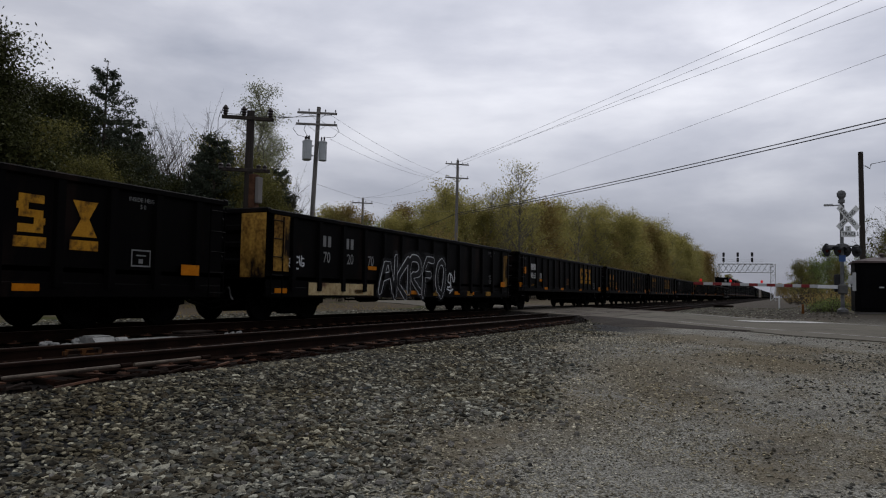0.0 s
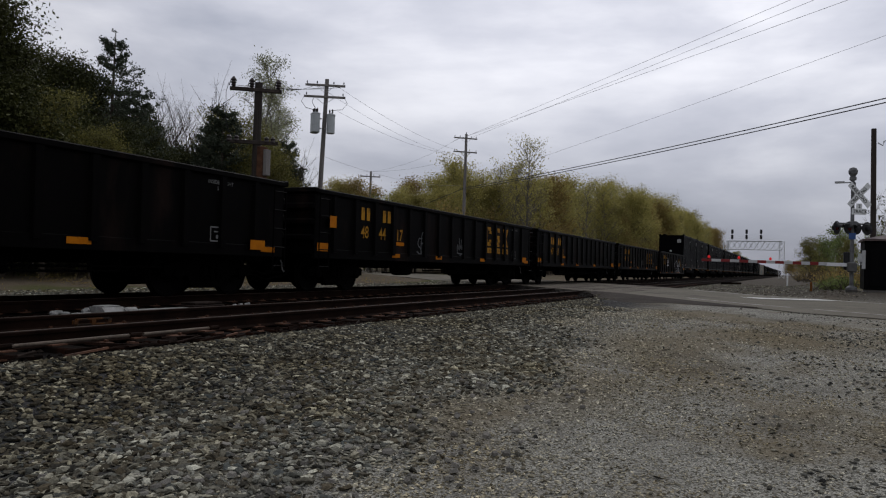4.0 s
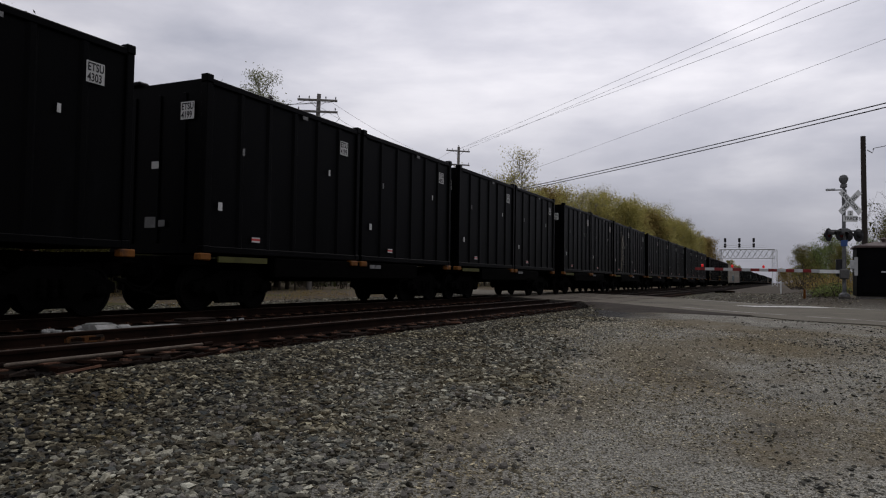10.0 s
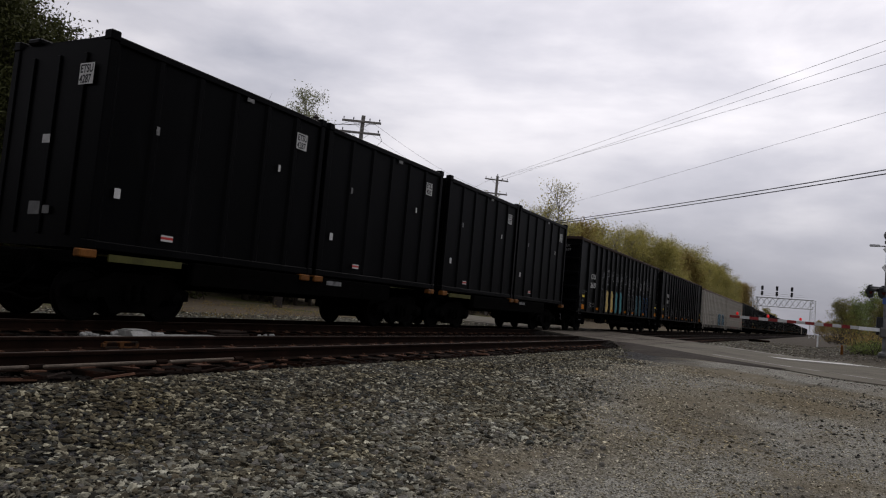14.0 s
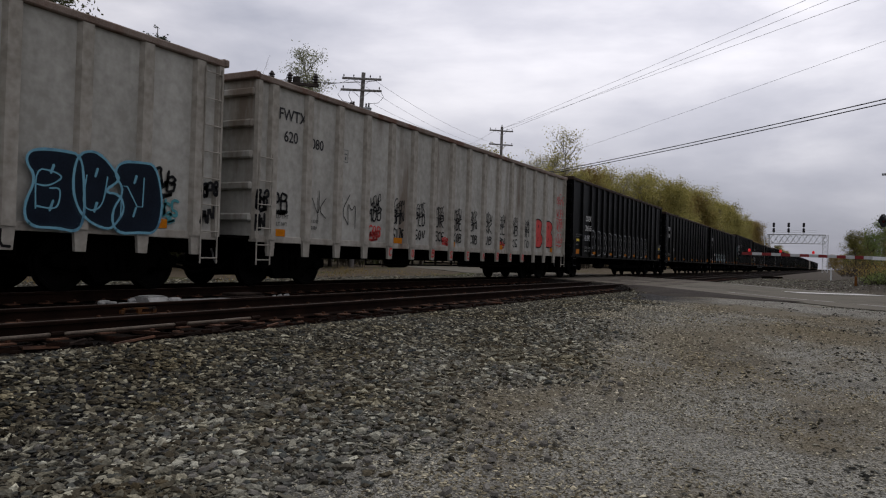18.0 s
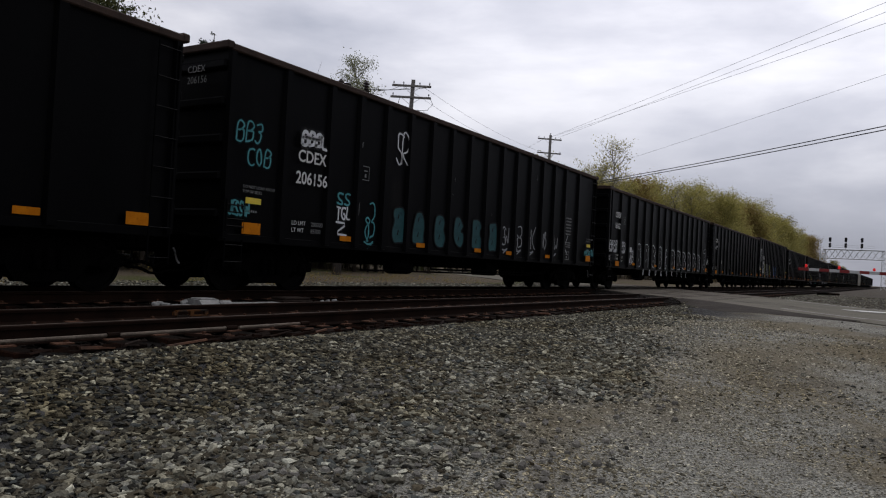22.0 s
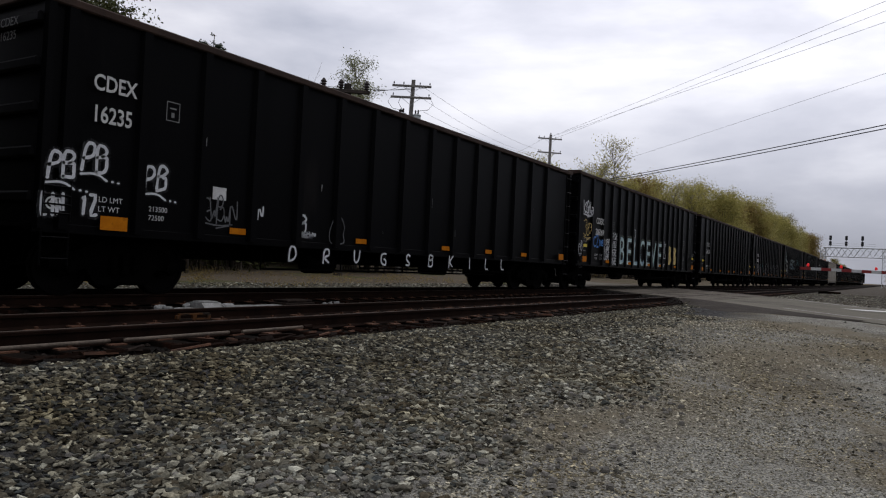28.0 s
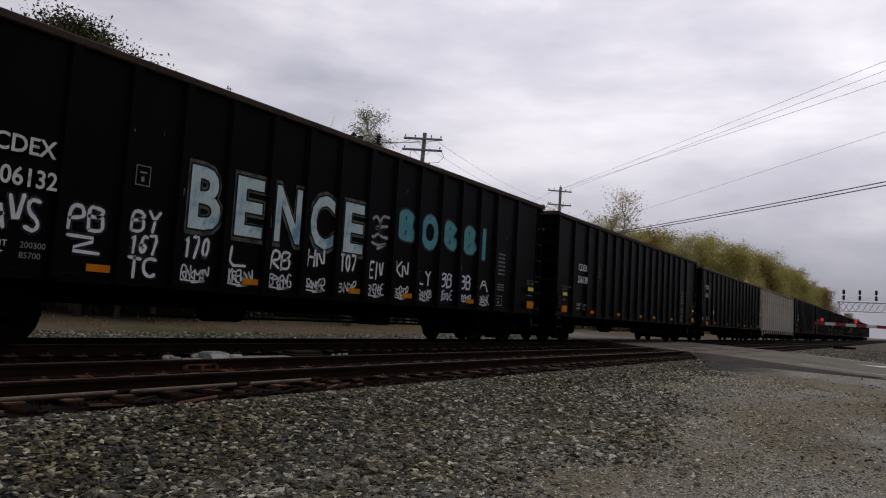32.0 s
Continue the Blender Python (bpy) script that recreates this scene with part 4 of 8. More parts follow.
def sprayed(name, runs, r, mat, rnd):
    """A mesh of sprayed lines, each over a wider band of overspray."""
    s = Shape()
    for pts in runs:
        ribbon(s, pts, r, rnd)
    sharp = len(s.f)
    key = next((k for k in MIST if SPRAY[k] == mat), None)
    if key:
        for pts in runs:
            ribbon(s, pts, r * 2.1 + 0.008, rnd, 0.0025)
    me = s.mesh(name, mat)
    if key:
        me.materials.append(MIST[key])
        me.polygons.foreach_set("material_index", [0] * sharp + [1] * (len(s.f) - sharp))
    return me


@cached
def scribble(seed, w, h, r, mat):
    """A looping spray-can line inside w by h, in the plane x (along) and z."""
    rnd = random.Random(seed)
    runs = []
    n = max(2, min(6, round(w / h * 3.2)))
    step = w / n
    for i in range(n):
        tall, low = rnd.uniform(0.6, 1.0), rnd.uniform(0.0, 0.18)
        for run in STROKES[rnd.choice("BKMPRWSEGN38")].split():
            pts = [(i * step + (int(q[0], 16) / 10 + rnd.uniform(-0.15, 0.15)) * step * 1.2, (low + (int(q[1]) / 9 + rnd.uniform(-0.1, 0.1)) * tall * (1 - low)) * h) for q in run.split("-")]
            runs.append(cut_corners(pts, 2))
    if rnd.random() < 0.6:
        runs.append(cut_corners([(0, 0), (w * 0.5, -0.08 * h), (w * 1.05, 0.04 * h), (w * 0.4, -0.16 * h)], 2))
    return sprayed("graffiti_tag", runs, r, mat, rnd)


STROKES = {
    "A": "00-59-a0 24-84", "B": "00-09-69-98-97-55-05 55-95-94-91-60-00", "C": "98-59-07-02-50-91", "D": "00-09-69-96-93-60-00", "E": "99-09-00-90 05-75", "G": "98-59-07-02-50-90-94-54",
    "H": "00-09 90-99 05-95", "I": "50-59", "K": "00-09 99-04-90", "L": "09-00-80", "M": "00-09-54-99-90", "N": "00-09-90-99", "O": "50-12-17-59-87-82-50", "P": "00-09-79-97-85-04",
    "R": "00-09-79-97-85-04-90", "S": "98-69-28-16-34-73-91-50-01", "T": "09-99 59-50", "U": "09-02-40-92-99", "V": "09-50-99", "W": "09-30-56-70-99", "X": "00-99 09-90", "Y": "09-55-99 55-50", "Z": "09-99-00-90", "1": "37-59-50", "3": "08-39-79-97-75-35-75-83-61-30-01", "6": "88-49-03-30-73-55-04", "7": "09-99-30", "8": "50-82-75-17-59-87-25-12-50", "0": "50-12-17-59-87-82-50", "2": "07-39-79-96-44-00-90", "4": "70-79-03-93", "5": "89-19-15-65-83-60-00", "9": "82-40-97-69-28-16-45-86", "F": "00-09-89 05-65", "J": "99-92-50-02", "-": "15-85", "Q": "50-12-17-59-87-82-50 63-90",
}


@cached
def strokes(text, w, h, r, mat, seed):
    """Words written in plain spray-can strokes, w wide and h high."""
    rnd = random.Random(seed)
    runs = []
    step = w / len(text)
    for i, ch in enumerate(text):
        lift, lean = rnd.uniform(-0.05, 0.05) * h, rnd.uniform(-0.06, 0.1)
        for run in STROKES[ch].split():
            pts = []
            for q in run.split("-"):
                x, z = (int(q[0], 16) + rnd.uniform(-0.5, 0.5)) / 10 * step * 0.82, (int(q[1]) + rnd.uniform(-0.5, 0.5)) / 9 * h
                pts.append((i * step + x + lean * z, z + lift))
            runs.append(cut_corners(pts, 2) if ch in "BCDGOPRSU02369-" else cut_corners(pts, 1))
    return sprayed("graffiti_word", runs, r, mat, rnd)


BUBBLES = ("80-20-02-05-08-2a-6a-99-97-85-a4-a2-91-80", "70-21-04-07-1a-5a-98-97-65-95-a3-91-70", "90-20-01-05-09-1a-7a-a8-86-95-a4-a1-90", "60-10-03-26-08-1a-6a-9a-a6-a2-90-60", "50-10-02-05-29-5a-89-a6-93-a1-80-50")


@cached
def bubble_mesh(w, h, r, fill, edge, seed, kind):
    """One swollen throw-up letter: a filled rounded outline, its sprayed edge and two short inner dashes."""
    rnd = random.Random(seed)
    pts = [((int(q[0], 16) + rnd.uniform(-0.45, 0.45)) / 10 * w, (int(q[1], 16) + rnd.uniform(-0.35, 0.35)) / 10 * h) for q in BUBBLES[kind].split("-")[:-1]]
    loop = pts + pts[:3]
    ring = cut_corners(loop, 2)[6:]
    ring = ring[:-6] if len(ring) > 20 else ring
    runs = [ring + ring[:1], [(w * 0.42, h * 0.70), (w * 0.46, h * 0.80)], [(w * 0.42, h * 0.24), (w * 0.47, h * 0.36)]]
    me = sprayed("graffiti_letter", runs, r, edge or SPRAY["coal"], rnd)
    if fill:
        s = Shape()
        s.v = [(x, 0.005, z) for x, z in ring]
        s.f = [tuple(range(len(ring)))]
        base = s.mesh("graffiti_letter", fill)
        bm = bmesh.new()
        bm.from_mesh(me)
        count = len(me.materials)
        first = len(bm.faces)
        bm.from_mesh(base)
        bm.faces.ensure_lookup_table()
        for k in range(first, len(bm.faces)):
            bm.faces[k].material_index = count
        bm.to_mesh(me)
        bm.free()
        me.materials.append(fill)
        bpy.data.meshes.remove(base)
    return me


def bubble(car, L, a, z, w, h, fill=None, edge=None, r=0.02, off=-0.112, seed=1, kind=0):
    look_of = ((fill or "") + " filled" if fill else "") + (" " + edge + " outlined" if edge else "") + " swollen graffiti letter"
    return mark(car, bubble_mesh(w, h, r, SPRAY[fill] if fill else None, SPRAY[edge] if edge else None, seed, kind), SIDE + off, -L / 2 + a, z, "graffiti_letter", look_of.strip())


def hand(car, length, text, a, z, h, colour, r=0.02, off=0.007, w=None, seed=3):
    return mark(car, strokes(text, w or len(text) * h * 0.6, h, r, SPRAY[colour], seed), SIDE + off, -length / 2 + a, z, "graffiti_word", colour + " hand-sprayed writing")


def tag(car, length, a, z, w, h, colour, seed, r=0.022, off=0.007):
    return mark(car, scribble(seed, w, h, r, SPRAY[colour]), SIDE + off, -length / 2 + a, z, "graffiti_tag", colour + " sprayed graffiti scrawl")


def bars(car, length, a, z, rows, w, h, mat, gap=0.5, off=0.007):
    """Small stencilled lines that cannot be read."""
    s = Shape()
    rnd = random.Random(int(a * 100 + z * 1000))
    for i in range(rows):
        zz, x = z - i * h * (1 + gap), 0.0
        while x < w:
            k = min(rnd.uniform(0.6, 1.8) * h, w - x)
            s.add([(x, 0, zz), (x + k, 0, zz), (x + k, 0, zz + h), (x, 0, zz + h)], [(0, 1, 2, 3)])
            x += k + h * 0.45
    return mark(car, s.mesh("stencil", mat), SIDE + off, -length / 2 + a, z * 0, "stencil")


def frame_mark(car, length, a, z, w, h, mat, off=0.007):
    s = Shape()
    t = w * 0.06
    for x0, x1, z0, z1 in ((0, w, 0, t), (0, w, h - t, h), (0, t, t, h - t), (w - t, w, t, h - t), (w * 0.25, w * 0.75, h * 0.62, h * 0.7), (w * 0.38, w * 0.6, h * 0.2, h * 0.45)):
        s.add([(x0, 0, z0), (x1, 0, z0), (x1, 0, z1), (x0, 0, z1)], [(0, 1, 2, 3)])
    return mark(car, s.mesh("stencil", mat), SIDE + off, -length / 2 + a, z, "stencil")


def round_mark(car, length, a, z, r, mat, off=0.008):
    s = Shape()
    for k, (q0, q1) in enumerate(((0.72, 1.0), (0.0, 0.4))):
        n = 14
        base = len(s.v)
        for j in range(n):
            w = 2 * math.pi * j / n
            s.v += [(math.cos(w) * r * q0, 0, math.sin(w) * r * q0), (math.cos(w) * r * q1, 0, math.sin(w) * r * q1)]
        for j in range(n):
            i, i2 = base + 2 * j, base + 2 * ((j + 1) % n)
            s.f.append((i, i + 1, i2 + 1, i2))
    return mark(car, s.mesh("stencil", mat), SIDE + off, -length / 2 + a, z, "stencil")


def tall_gondola(u0, u1, label, paint=BLACK, posts=(), top=4.35, feet=0.0, rim=None, post_paint=None, post_w=0.15):
    """A high-sided scrap gondola: side sheets, upright posts, top chords, ribbed ends, ladders and bogies."""
    L = u1 - u0
    car = car_root("gondola_car", u0, u1, label, "freight car", "high-sided gondola cars")
    h = L / 2
    low = 1.02
    sheet = SIDE - 0.09
    pp = post_paint or paint
    rim = rim or paint
    part("floor", plate(-sheet, sheet, -h, h, 0.98, 1.06, 0.0, "floor", GEAR), GEAR, car)
    for sx in (-1, 1):
        x0, x1 = sorted((sx * (sheet - 0.012), sx * sheet))
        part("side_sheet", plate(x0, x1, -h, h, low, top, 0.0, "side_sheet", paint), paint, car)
        x0, x1 = sorted((sx * (sheet - 0.06), sx * SIDE))
        part("top_chord", plate(x0, x1, -h, h, top - 0.13, top, 0.02, "top_chord", rim), rim, car)
        x0, x1 = sorted((sx * (sheet - 0.06), sx * (sheet + 0.02)))
        part("side_sill", plate(x0, x1, -h, h, low - 0.08, low + 0.06, 0.01, "side_sill", pp), pp, car)
        for a in [q for q in posts if q < L - 0.35]:
            o = part("side_post", post_mesh(low - 0.02, top - 0.12, 0.09, post_w, feet, pp, "side_post"), pp, car, "", (sx * sheet, -h + a, 0))
            if sx < 0:
                o.rotation_euler = (0, 0, math.pi)
        for y in (-h + 0.08, h - 0.08):
            o = part("side_post", post_mesh(low - 0.02, top - 0.12, 0.09, 0.11, 0, pp, "side_post"), pp, car, "", (sx * sheet, y, 0))
            if sx < 0:
                o.rotation_euler = (0, 0, math.pi)
        for y, z0, z1, rungs in ((-h + 0.28, 1.12, 2.75 if paint == WHITE else 1.7, 4), (-h + 0.28, 0.48, 0.98, 2), (h - 0.28, 0.5, top - 0.2, 8)):
            o = part("ladder", ladder_mesh(z0, z1, 0.4, rungs, pp), pp, car, "", (sx * (SIDE - 0.03), y, 0))
            if sx < 0:
                o.rotation_euler = (0, 0, math.pi)
    for sy in (-1, 1):
        y0, y1 = sorted((sy * (h - 0.02), sy * (h - 0.035)))
        e = part("end_wall", plate(-sheet, sheet, y0, y1, 1.0, top - 0.05, 0.0, "end_wall", paint), paint, car, "ribbed end wall")
        for i in range(5):
            z = 1.35 + i * (top - 1.8) / 4
            y0, y1 = sorted((sy * (h - 0.02), sy * (h + 0.08)))
            part("end_rib", plate(-sheet, sheet, y0, y1, z, z + 0.16, 0.03, "end_rib", paint), paint, e)
        y0, y1 = sorted((sy * (h - 0.06), sy * (h + 0.1)))
        part("end_chord", plate(-SIDE, SIDE, y0, y1, top - 0.11, top + 0.03, 0.02, "end_chord", rim), rim, car)
        if sy < 0:
            part("end_platform", plate(-1.3, 1.3, -h - 0.45, -h + 0.02, 1.0, 1.06, 0.01, "end_platform", GEAR), GEAR, car)
    running_gear(car, L, 1.75)
    underframe(car, L, paint)
    return car, L


def low_gondola(u0, u1, label, paint=GONDOLA, first=0.45, pitch=0.987, top=2.52, low=0.98):
    L = u1 - u0
    car = car_root("gondola_car", u0, u1, label, "freight car", "low-sided gondola cars")
    h, sheet = L / 2, SIDE - 0.07
    part("floor", plate(-sheet, sheet, -h, h, 0.96, 1.04, 0.0, "floor", GEAR), GEAR, car)
    for sx in (-1, 1):
        x0, x1 = sorted((sx * (sheet - 0.012), sx * sheet))
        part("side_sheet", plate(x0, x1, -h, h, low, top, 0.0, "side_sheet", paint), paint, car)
        x0, x1 = sorted((sx * (sheet - 0.05), sx * SIDE))
        part("top_chord", plate(x0, x1, -h, h, top - 0.12, top, 0.02, "top_chord", paint), paint, car)
        x0, x1 = sorted((sx * (sheet - 0.05), sx * (sheet + 0.02)))
        part("side_sill", plate(x0, x1, -h, h, low - 0.14, low + 0.1, 0.015, "side_sill", paint), paint, car)
        for i in range(int((L - 0.4 - first) / pitch) + 1):
            y = -h + first + pitch * i
            o = part("side_post", post_mesh(low + 0.02, top - 0.11, 0.07, 0.14, 0, paint, "side_post"), paint, car, "", (sx * sheet, y, 0))
            if sx < 0:
                o.rotation_euler = (0, 0, math.pi)
        for y in (-h + 0.25, h - 0.25):
            o = part("ladder", ladder_mesh(0.55, top - 0.15, 0.4, 5, paint), paint, car, "", (sx * (SIDE + 0.01), y, 0))
            if sx < 0:
                o.rotation_euler = (0, 0, math.pi)
    for sy in (-1, 1):
        y0, y1 = sorted((sy * (h - 0.02), sy * (h - 0.035)))
        e = part("end_wall", plate(-sheet, sheet, y0, y1, 1.0, top - 0.03, 0.0, "end_wall", paint), paint, car, "ribbed end wall")
        for i in range(3):
            z = 1.25 + i * 0.38
            y0, y1 = sorted((sy * (h - 0.02), sy * (h + 0.08)))
            part("end_rib", plate(-sheet, sheet, y0, y1, z, z + 0.17, 0.04, "end_rib", paint), paint, e)
        y0, y1 = sorted((sy * (h - 0.06), sy * (h + 0.09)))
        part("end_chord", plate(-SIDE, SIDE, y0, y1, top - 0.1, top + 0.02, 0.02, "end_chord", paint), paint, car)
    running_gear(car, L, 1.7)
    underframe(car, L, paint)
    return car, L


CON_L, CON_W, CON_LO, CON_HI = 5.85, 1.3, 1.20, 4.78


@cached
def container_panel():
    """A side sheet pressed into six shallow bays."""
    s = Shape()
    h = CON_L / 2 - 0.1
    prof, n = [], 6
    for i in range(n):
        a, c = -h + 2 * h * i / n, -h + 2 * h * (i + 1) / n
        prof += [(a, -0.012), (a + 0.10, -0.012), (a + 0.16, -0.055), (c - 0.06, -0.055), (c, -0.012)]
    k = len(prof)
    s.v = [(CON_W + d, y, z) for z in (CON_LO + 0.14, CON_HI - 0.16) for y, d in prof] + [(CON_W + d - 0.02, y, z) for z in (CON_LO + 0.14, CON_HI - 0.16) for y, d in prof]
    for b in (0, 2 * k):
        s.f += [(b + i, b + i + 1, b + k + i + 1, b + k + i) for i in range(k - 1)]
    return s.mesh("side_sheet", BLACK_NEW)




def container(u0, code, car_label, stain=False):
    con = thing("waste_container", "tall black steel waste container riding on a flat car" if not stain else "tall black waste container with a splash of dried grey slurry", "container", "waste containers", "", (TRAIN_X, u0 + CON_L / 2, RAIL))
    MOVERS.append((con, u0 + CON_L / 2))
    h = CON_L / 2
    for sx in (0, 1):
        o = part("side_sheet", container_panel(), BLACK_NEW, con)
        if sx:
            o.rotation_euler = (0, 0, math.pi)
    for sx in (-1, 1):
        for sy in (-1, 1):
            x0, x1 = sorted((sx * (CON_W - 0.16), sx * CON_W))
            y0, y1 = sorted((sy * (h - 0.16), sy * h))
            p = part("corner_post", plate(x0, x1, y0, y1, CON_LO + 0.15, CON_HI - 0.12, 0.015, "corner_post", BLACK_NEW), BLACK_NEW, con)
            x0, x1 = sorted((sx * (CON_W - 0.17), sx * (CON_W + 0.012)))
            y0, y1 = sorted((sy * (h - 0.18), sy * (h + 0.012)))
            part("corner_casting", plate(x0, x1, y0, y1, CON_HI - 0.12, CON_HI + 0.045, 0.015, "corner_casting", BLACK_NEW), BLACK_NEW, p)
            part("corner_casting", plate(x0, x1, y0, y1, CON_LO, CON_LO + 0.15, 0.015, "corner_casting", BLACK_NEW), BLACK_NEW, p)
        x0, x1 = sorted((sx * (CON_W - 0.1), sx * CON_W))
        part("top_rail", plate(x0, x1, -h + 0.16, h - 0.16, CON_HI - 0.16, CON_HI - 0.03, 0.015, "top_rail", BLACK_NEW), BLACK_NEW, con)
        part("bottom_rail", plate(x0, x1, -h + 0.16, h - 0.16, CON_LO, CON_LO + 0.14, 0.015, "bottom_rail", BLACK_NEW), BLACK_NEW, con)
    for sy in (-1, 1):
        y0, y1 = sorted((sy * (h - 0.06), sy * (h - 0.03)))
        e = part("end_door", plate(-CON_W + 0.16, CON_W - 0.16, y0, y1, CON_LO, CON_HI - 0.1, 0.0, "end_door", BLACK_NEW), BLACK_NEW, con, "flat end door with locking bars")
        for x in (-0.7, 0.0, 0.7):
            y0, y1 = sorted((sy * (h - 0.03), sy * (h + 0.01)))
            part("door_rib", plate(x - 0.05, x + 0.05, y0, y1, CON_LO + 0.2, CON_HI - 0.3, 0.01, "door_rib", BLACK_NEW), BLACK_NEW, e)
    part("roof", plate(-CON_W + 0.1, CON_W - 0.1, -h + 0.05, h - 0.05, CON_HI - 0.1, CON_HI - 0.04, 0.0, "roof", BLACK_NEW), BLACK_NEW, con)
    part("roof_hinge", plate(-0.9, -0.55, -h - 0.03, -h + 0.25, CON_HI - 0.05, CON_HI + 0.06, 0.03, "roof_hinge", BLACK_NEW), BLACK_NEW, con)
    x = CON_W + 0.008

    def sticker(a, z, w, hh, mat, name="label"):
        return part(name, plate(0, 0.004, 0, w, 0, hh, 0.0, "label", mat), mat, con, "", (x - 0.012, -h + a, z))

    # number panel: dark figures on a white ground, on the side and on the leading end
    p = sticker(4.86, 3.95, 0.36, 0.36, LETTER, "number_panel")
    for i, tx in enumerate(("ETSU", code)):
        o = part("lettering", words(tx, 0.14, SIGN_BLACK, 0.005), None, p)
        o.matrix_basis = pose(0.008, 0.02, 0.2 - 0.175 * i, 0, 0, 90) @ Matrix.Diagonal((0.74, 1, 1, 1))
    q = part("number_panel", plate(0, 0.36, -0.004, 0, 0, 0.36, 0.0, "number_panel", LETTER), LETTER, con, "", (0.62, -h - 0.012, 3.92))
    for i, tx in enumerate(("ETSU", code)):
        o = part("lettering", words(tx, 0.14, SIGN_BLACK, 0.005), None, q)
        o.matrix_basis = pose(0.02, -0.008, 0.2 - 0.175 * i) @ Matrix.Diagonal((0.74, 1, 1, 1))
    sticker(3.22, 4.54, 0.2, 0.08, LETTER_DIM)
    sticker(1.10, 3.32, 0.07, 0.15, LETTER_DIM)
    sticker(4.35, 3.32, 0.07, 0.15, LETTER)
    sticker(0.40, 2.08, 0.12, 0.17, LETTER)
    sticker(1.46, 1.48, 0.27, 0.035, LETTER)
    sticker(1.46, 1.515, 0.27, 0.045, SPRAY["red"])
    sticker(1.46, 1.56, 0.27, 0.03, LETTER)
    for xx, z, w, mt in ((-0.15, 2.95, 0.2, LETTER), (-0.3, 1.72, 0.3, LETTER_DIM), (0.08, 1.74, 0.18, LETTER_DIM)):
        part("label", plate(0, w, -0.004, 0, 0, w * 0.75, 0.0, "label", mt), mt, con, "", (xx, -h - 0.012, z))
    if stain:
        rnd = random.Random(5)
        s = Shape()
        for k in range(900):
            y = CON_L * 0.40 + (rnd.expovariate(1.0) * 0.20 if k % 3 else rnd.uniform(0, 0.10))
            z0 = rnd.triangular(1.5, 4.35, 3.9 if k % 3 else 3.2) - 0.25 * (y - CON_L * 0.40)
            ln, w = rnd.uniform(0.04, 0.42), rnd.uniform(0.006, 0.034)
            s.add([(y - w, 0, z0), (y + w * 0.6, 0, z0 - ln * 0.2), (y + w * 0.3, 0, max(1.35, z0 - ln)), (y - w * 0.4, 0, max(1.35, z0 - ln * 0.9))], [(0, 1, 2, 3)])
        mark(con, s.mesh("slurry_splash", SPRAY["beige"]), CON_W + 0.004, -h, 0, "slurry_splash", "dried grey slurry running down")
    return con


def flat_car(u0, u1):
    L = u1 - u0
    car = car_root("flat_car", u0, u1, "low black flat car for waste containers", "freight car", "container flat cars")
    h = L / 2
    part("centre_sill", plate(-0.3, 0.3, -h, h, 0.62, 1.12, 0.02, "centre_sill", GEAR), GEAR, car)
    for sx in (-1, 1):
        x0, x1 = sorted((sx * 1.12, sx * 1.3))
        part("side_sill", plate(x0, x1, -h + 2.6, h - 2.6, 0.72, 1.16, 0.02, "side_sill", GEAR), GEAR, car)
        for y in (-h + 0.32, h - 0.32, -0.25, 0.25):
            x0, x1 = sorted((sx * 1.18, sx * 1.36))
            part("container_pedestal", plate(x0, x1, y - 0.16, y + 0.16, 1.05, 1.19, 0.02, "container_pedestal", ORANGE_DIM), ORANGE_DIM, car, "grimy orange container lock")
        x0, x1 = sorted((sx * 1.26, sx * 1.30))
        part("placard_beam", plate(x0, x1, -h + 0.75, -h + 2.3, 1.02, 1.14, 0.0, "placard_beam", OLIVE), OLIVE, car, "olive yellow beam")
        part("placard", plate(sx * 1.305 - 0.003, sx * 1.305 + 0.003, h - 5.5, h - 4.9, 1.0, 1.1, 0.0, "placard", LETTER_DIM), LETTER_DIM, car, "pale blank placard")
    for y in (-h + 0.3, -h / 2, 0.0, h / 2, h - 0.3):
        part("cross_bearer", plate(-1.28, 1.28, y - 0.12, y + 0.12, 0.95, 1.14, 0.01, "cross_bearer", GEAR), GEAR, car)
    running_gear(car, L, 1.55)
    part("brake_hose", hose_mesh(), GEAR, car, "", (0, -h + 0.15, 0))
    return car


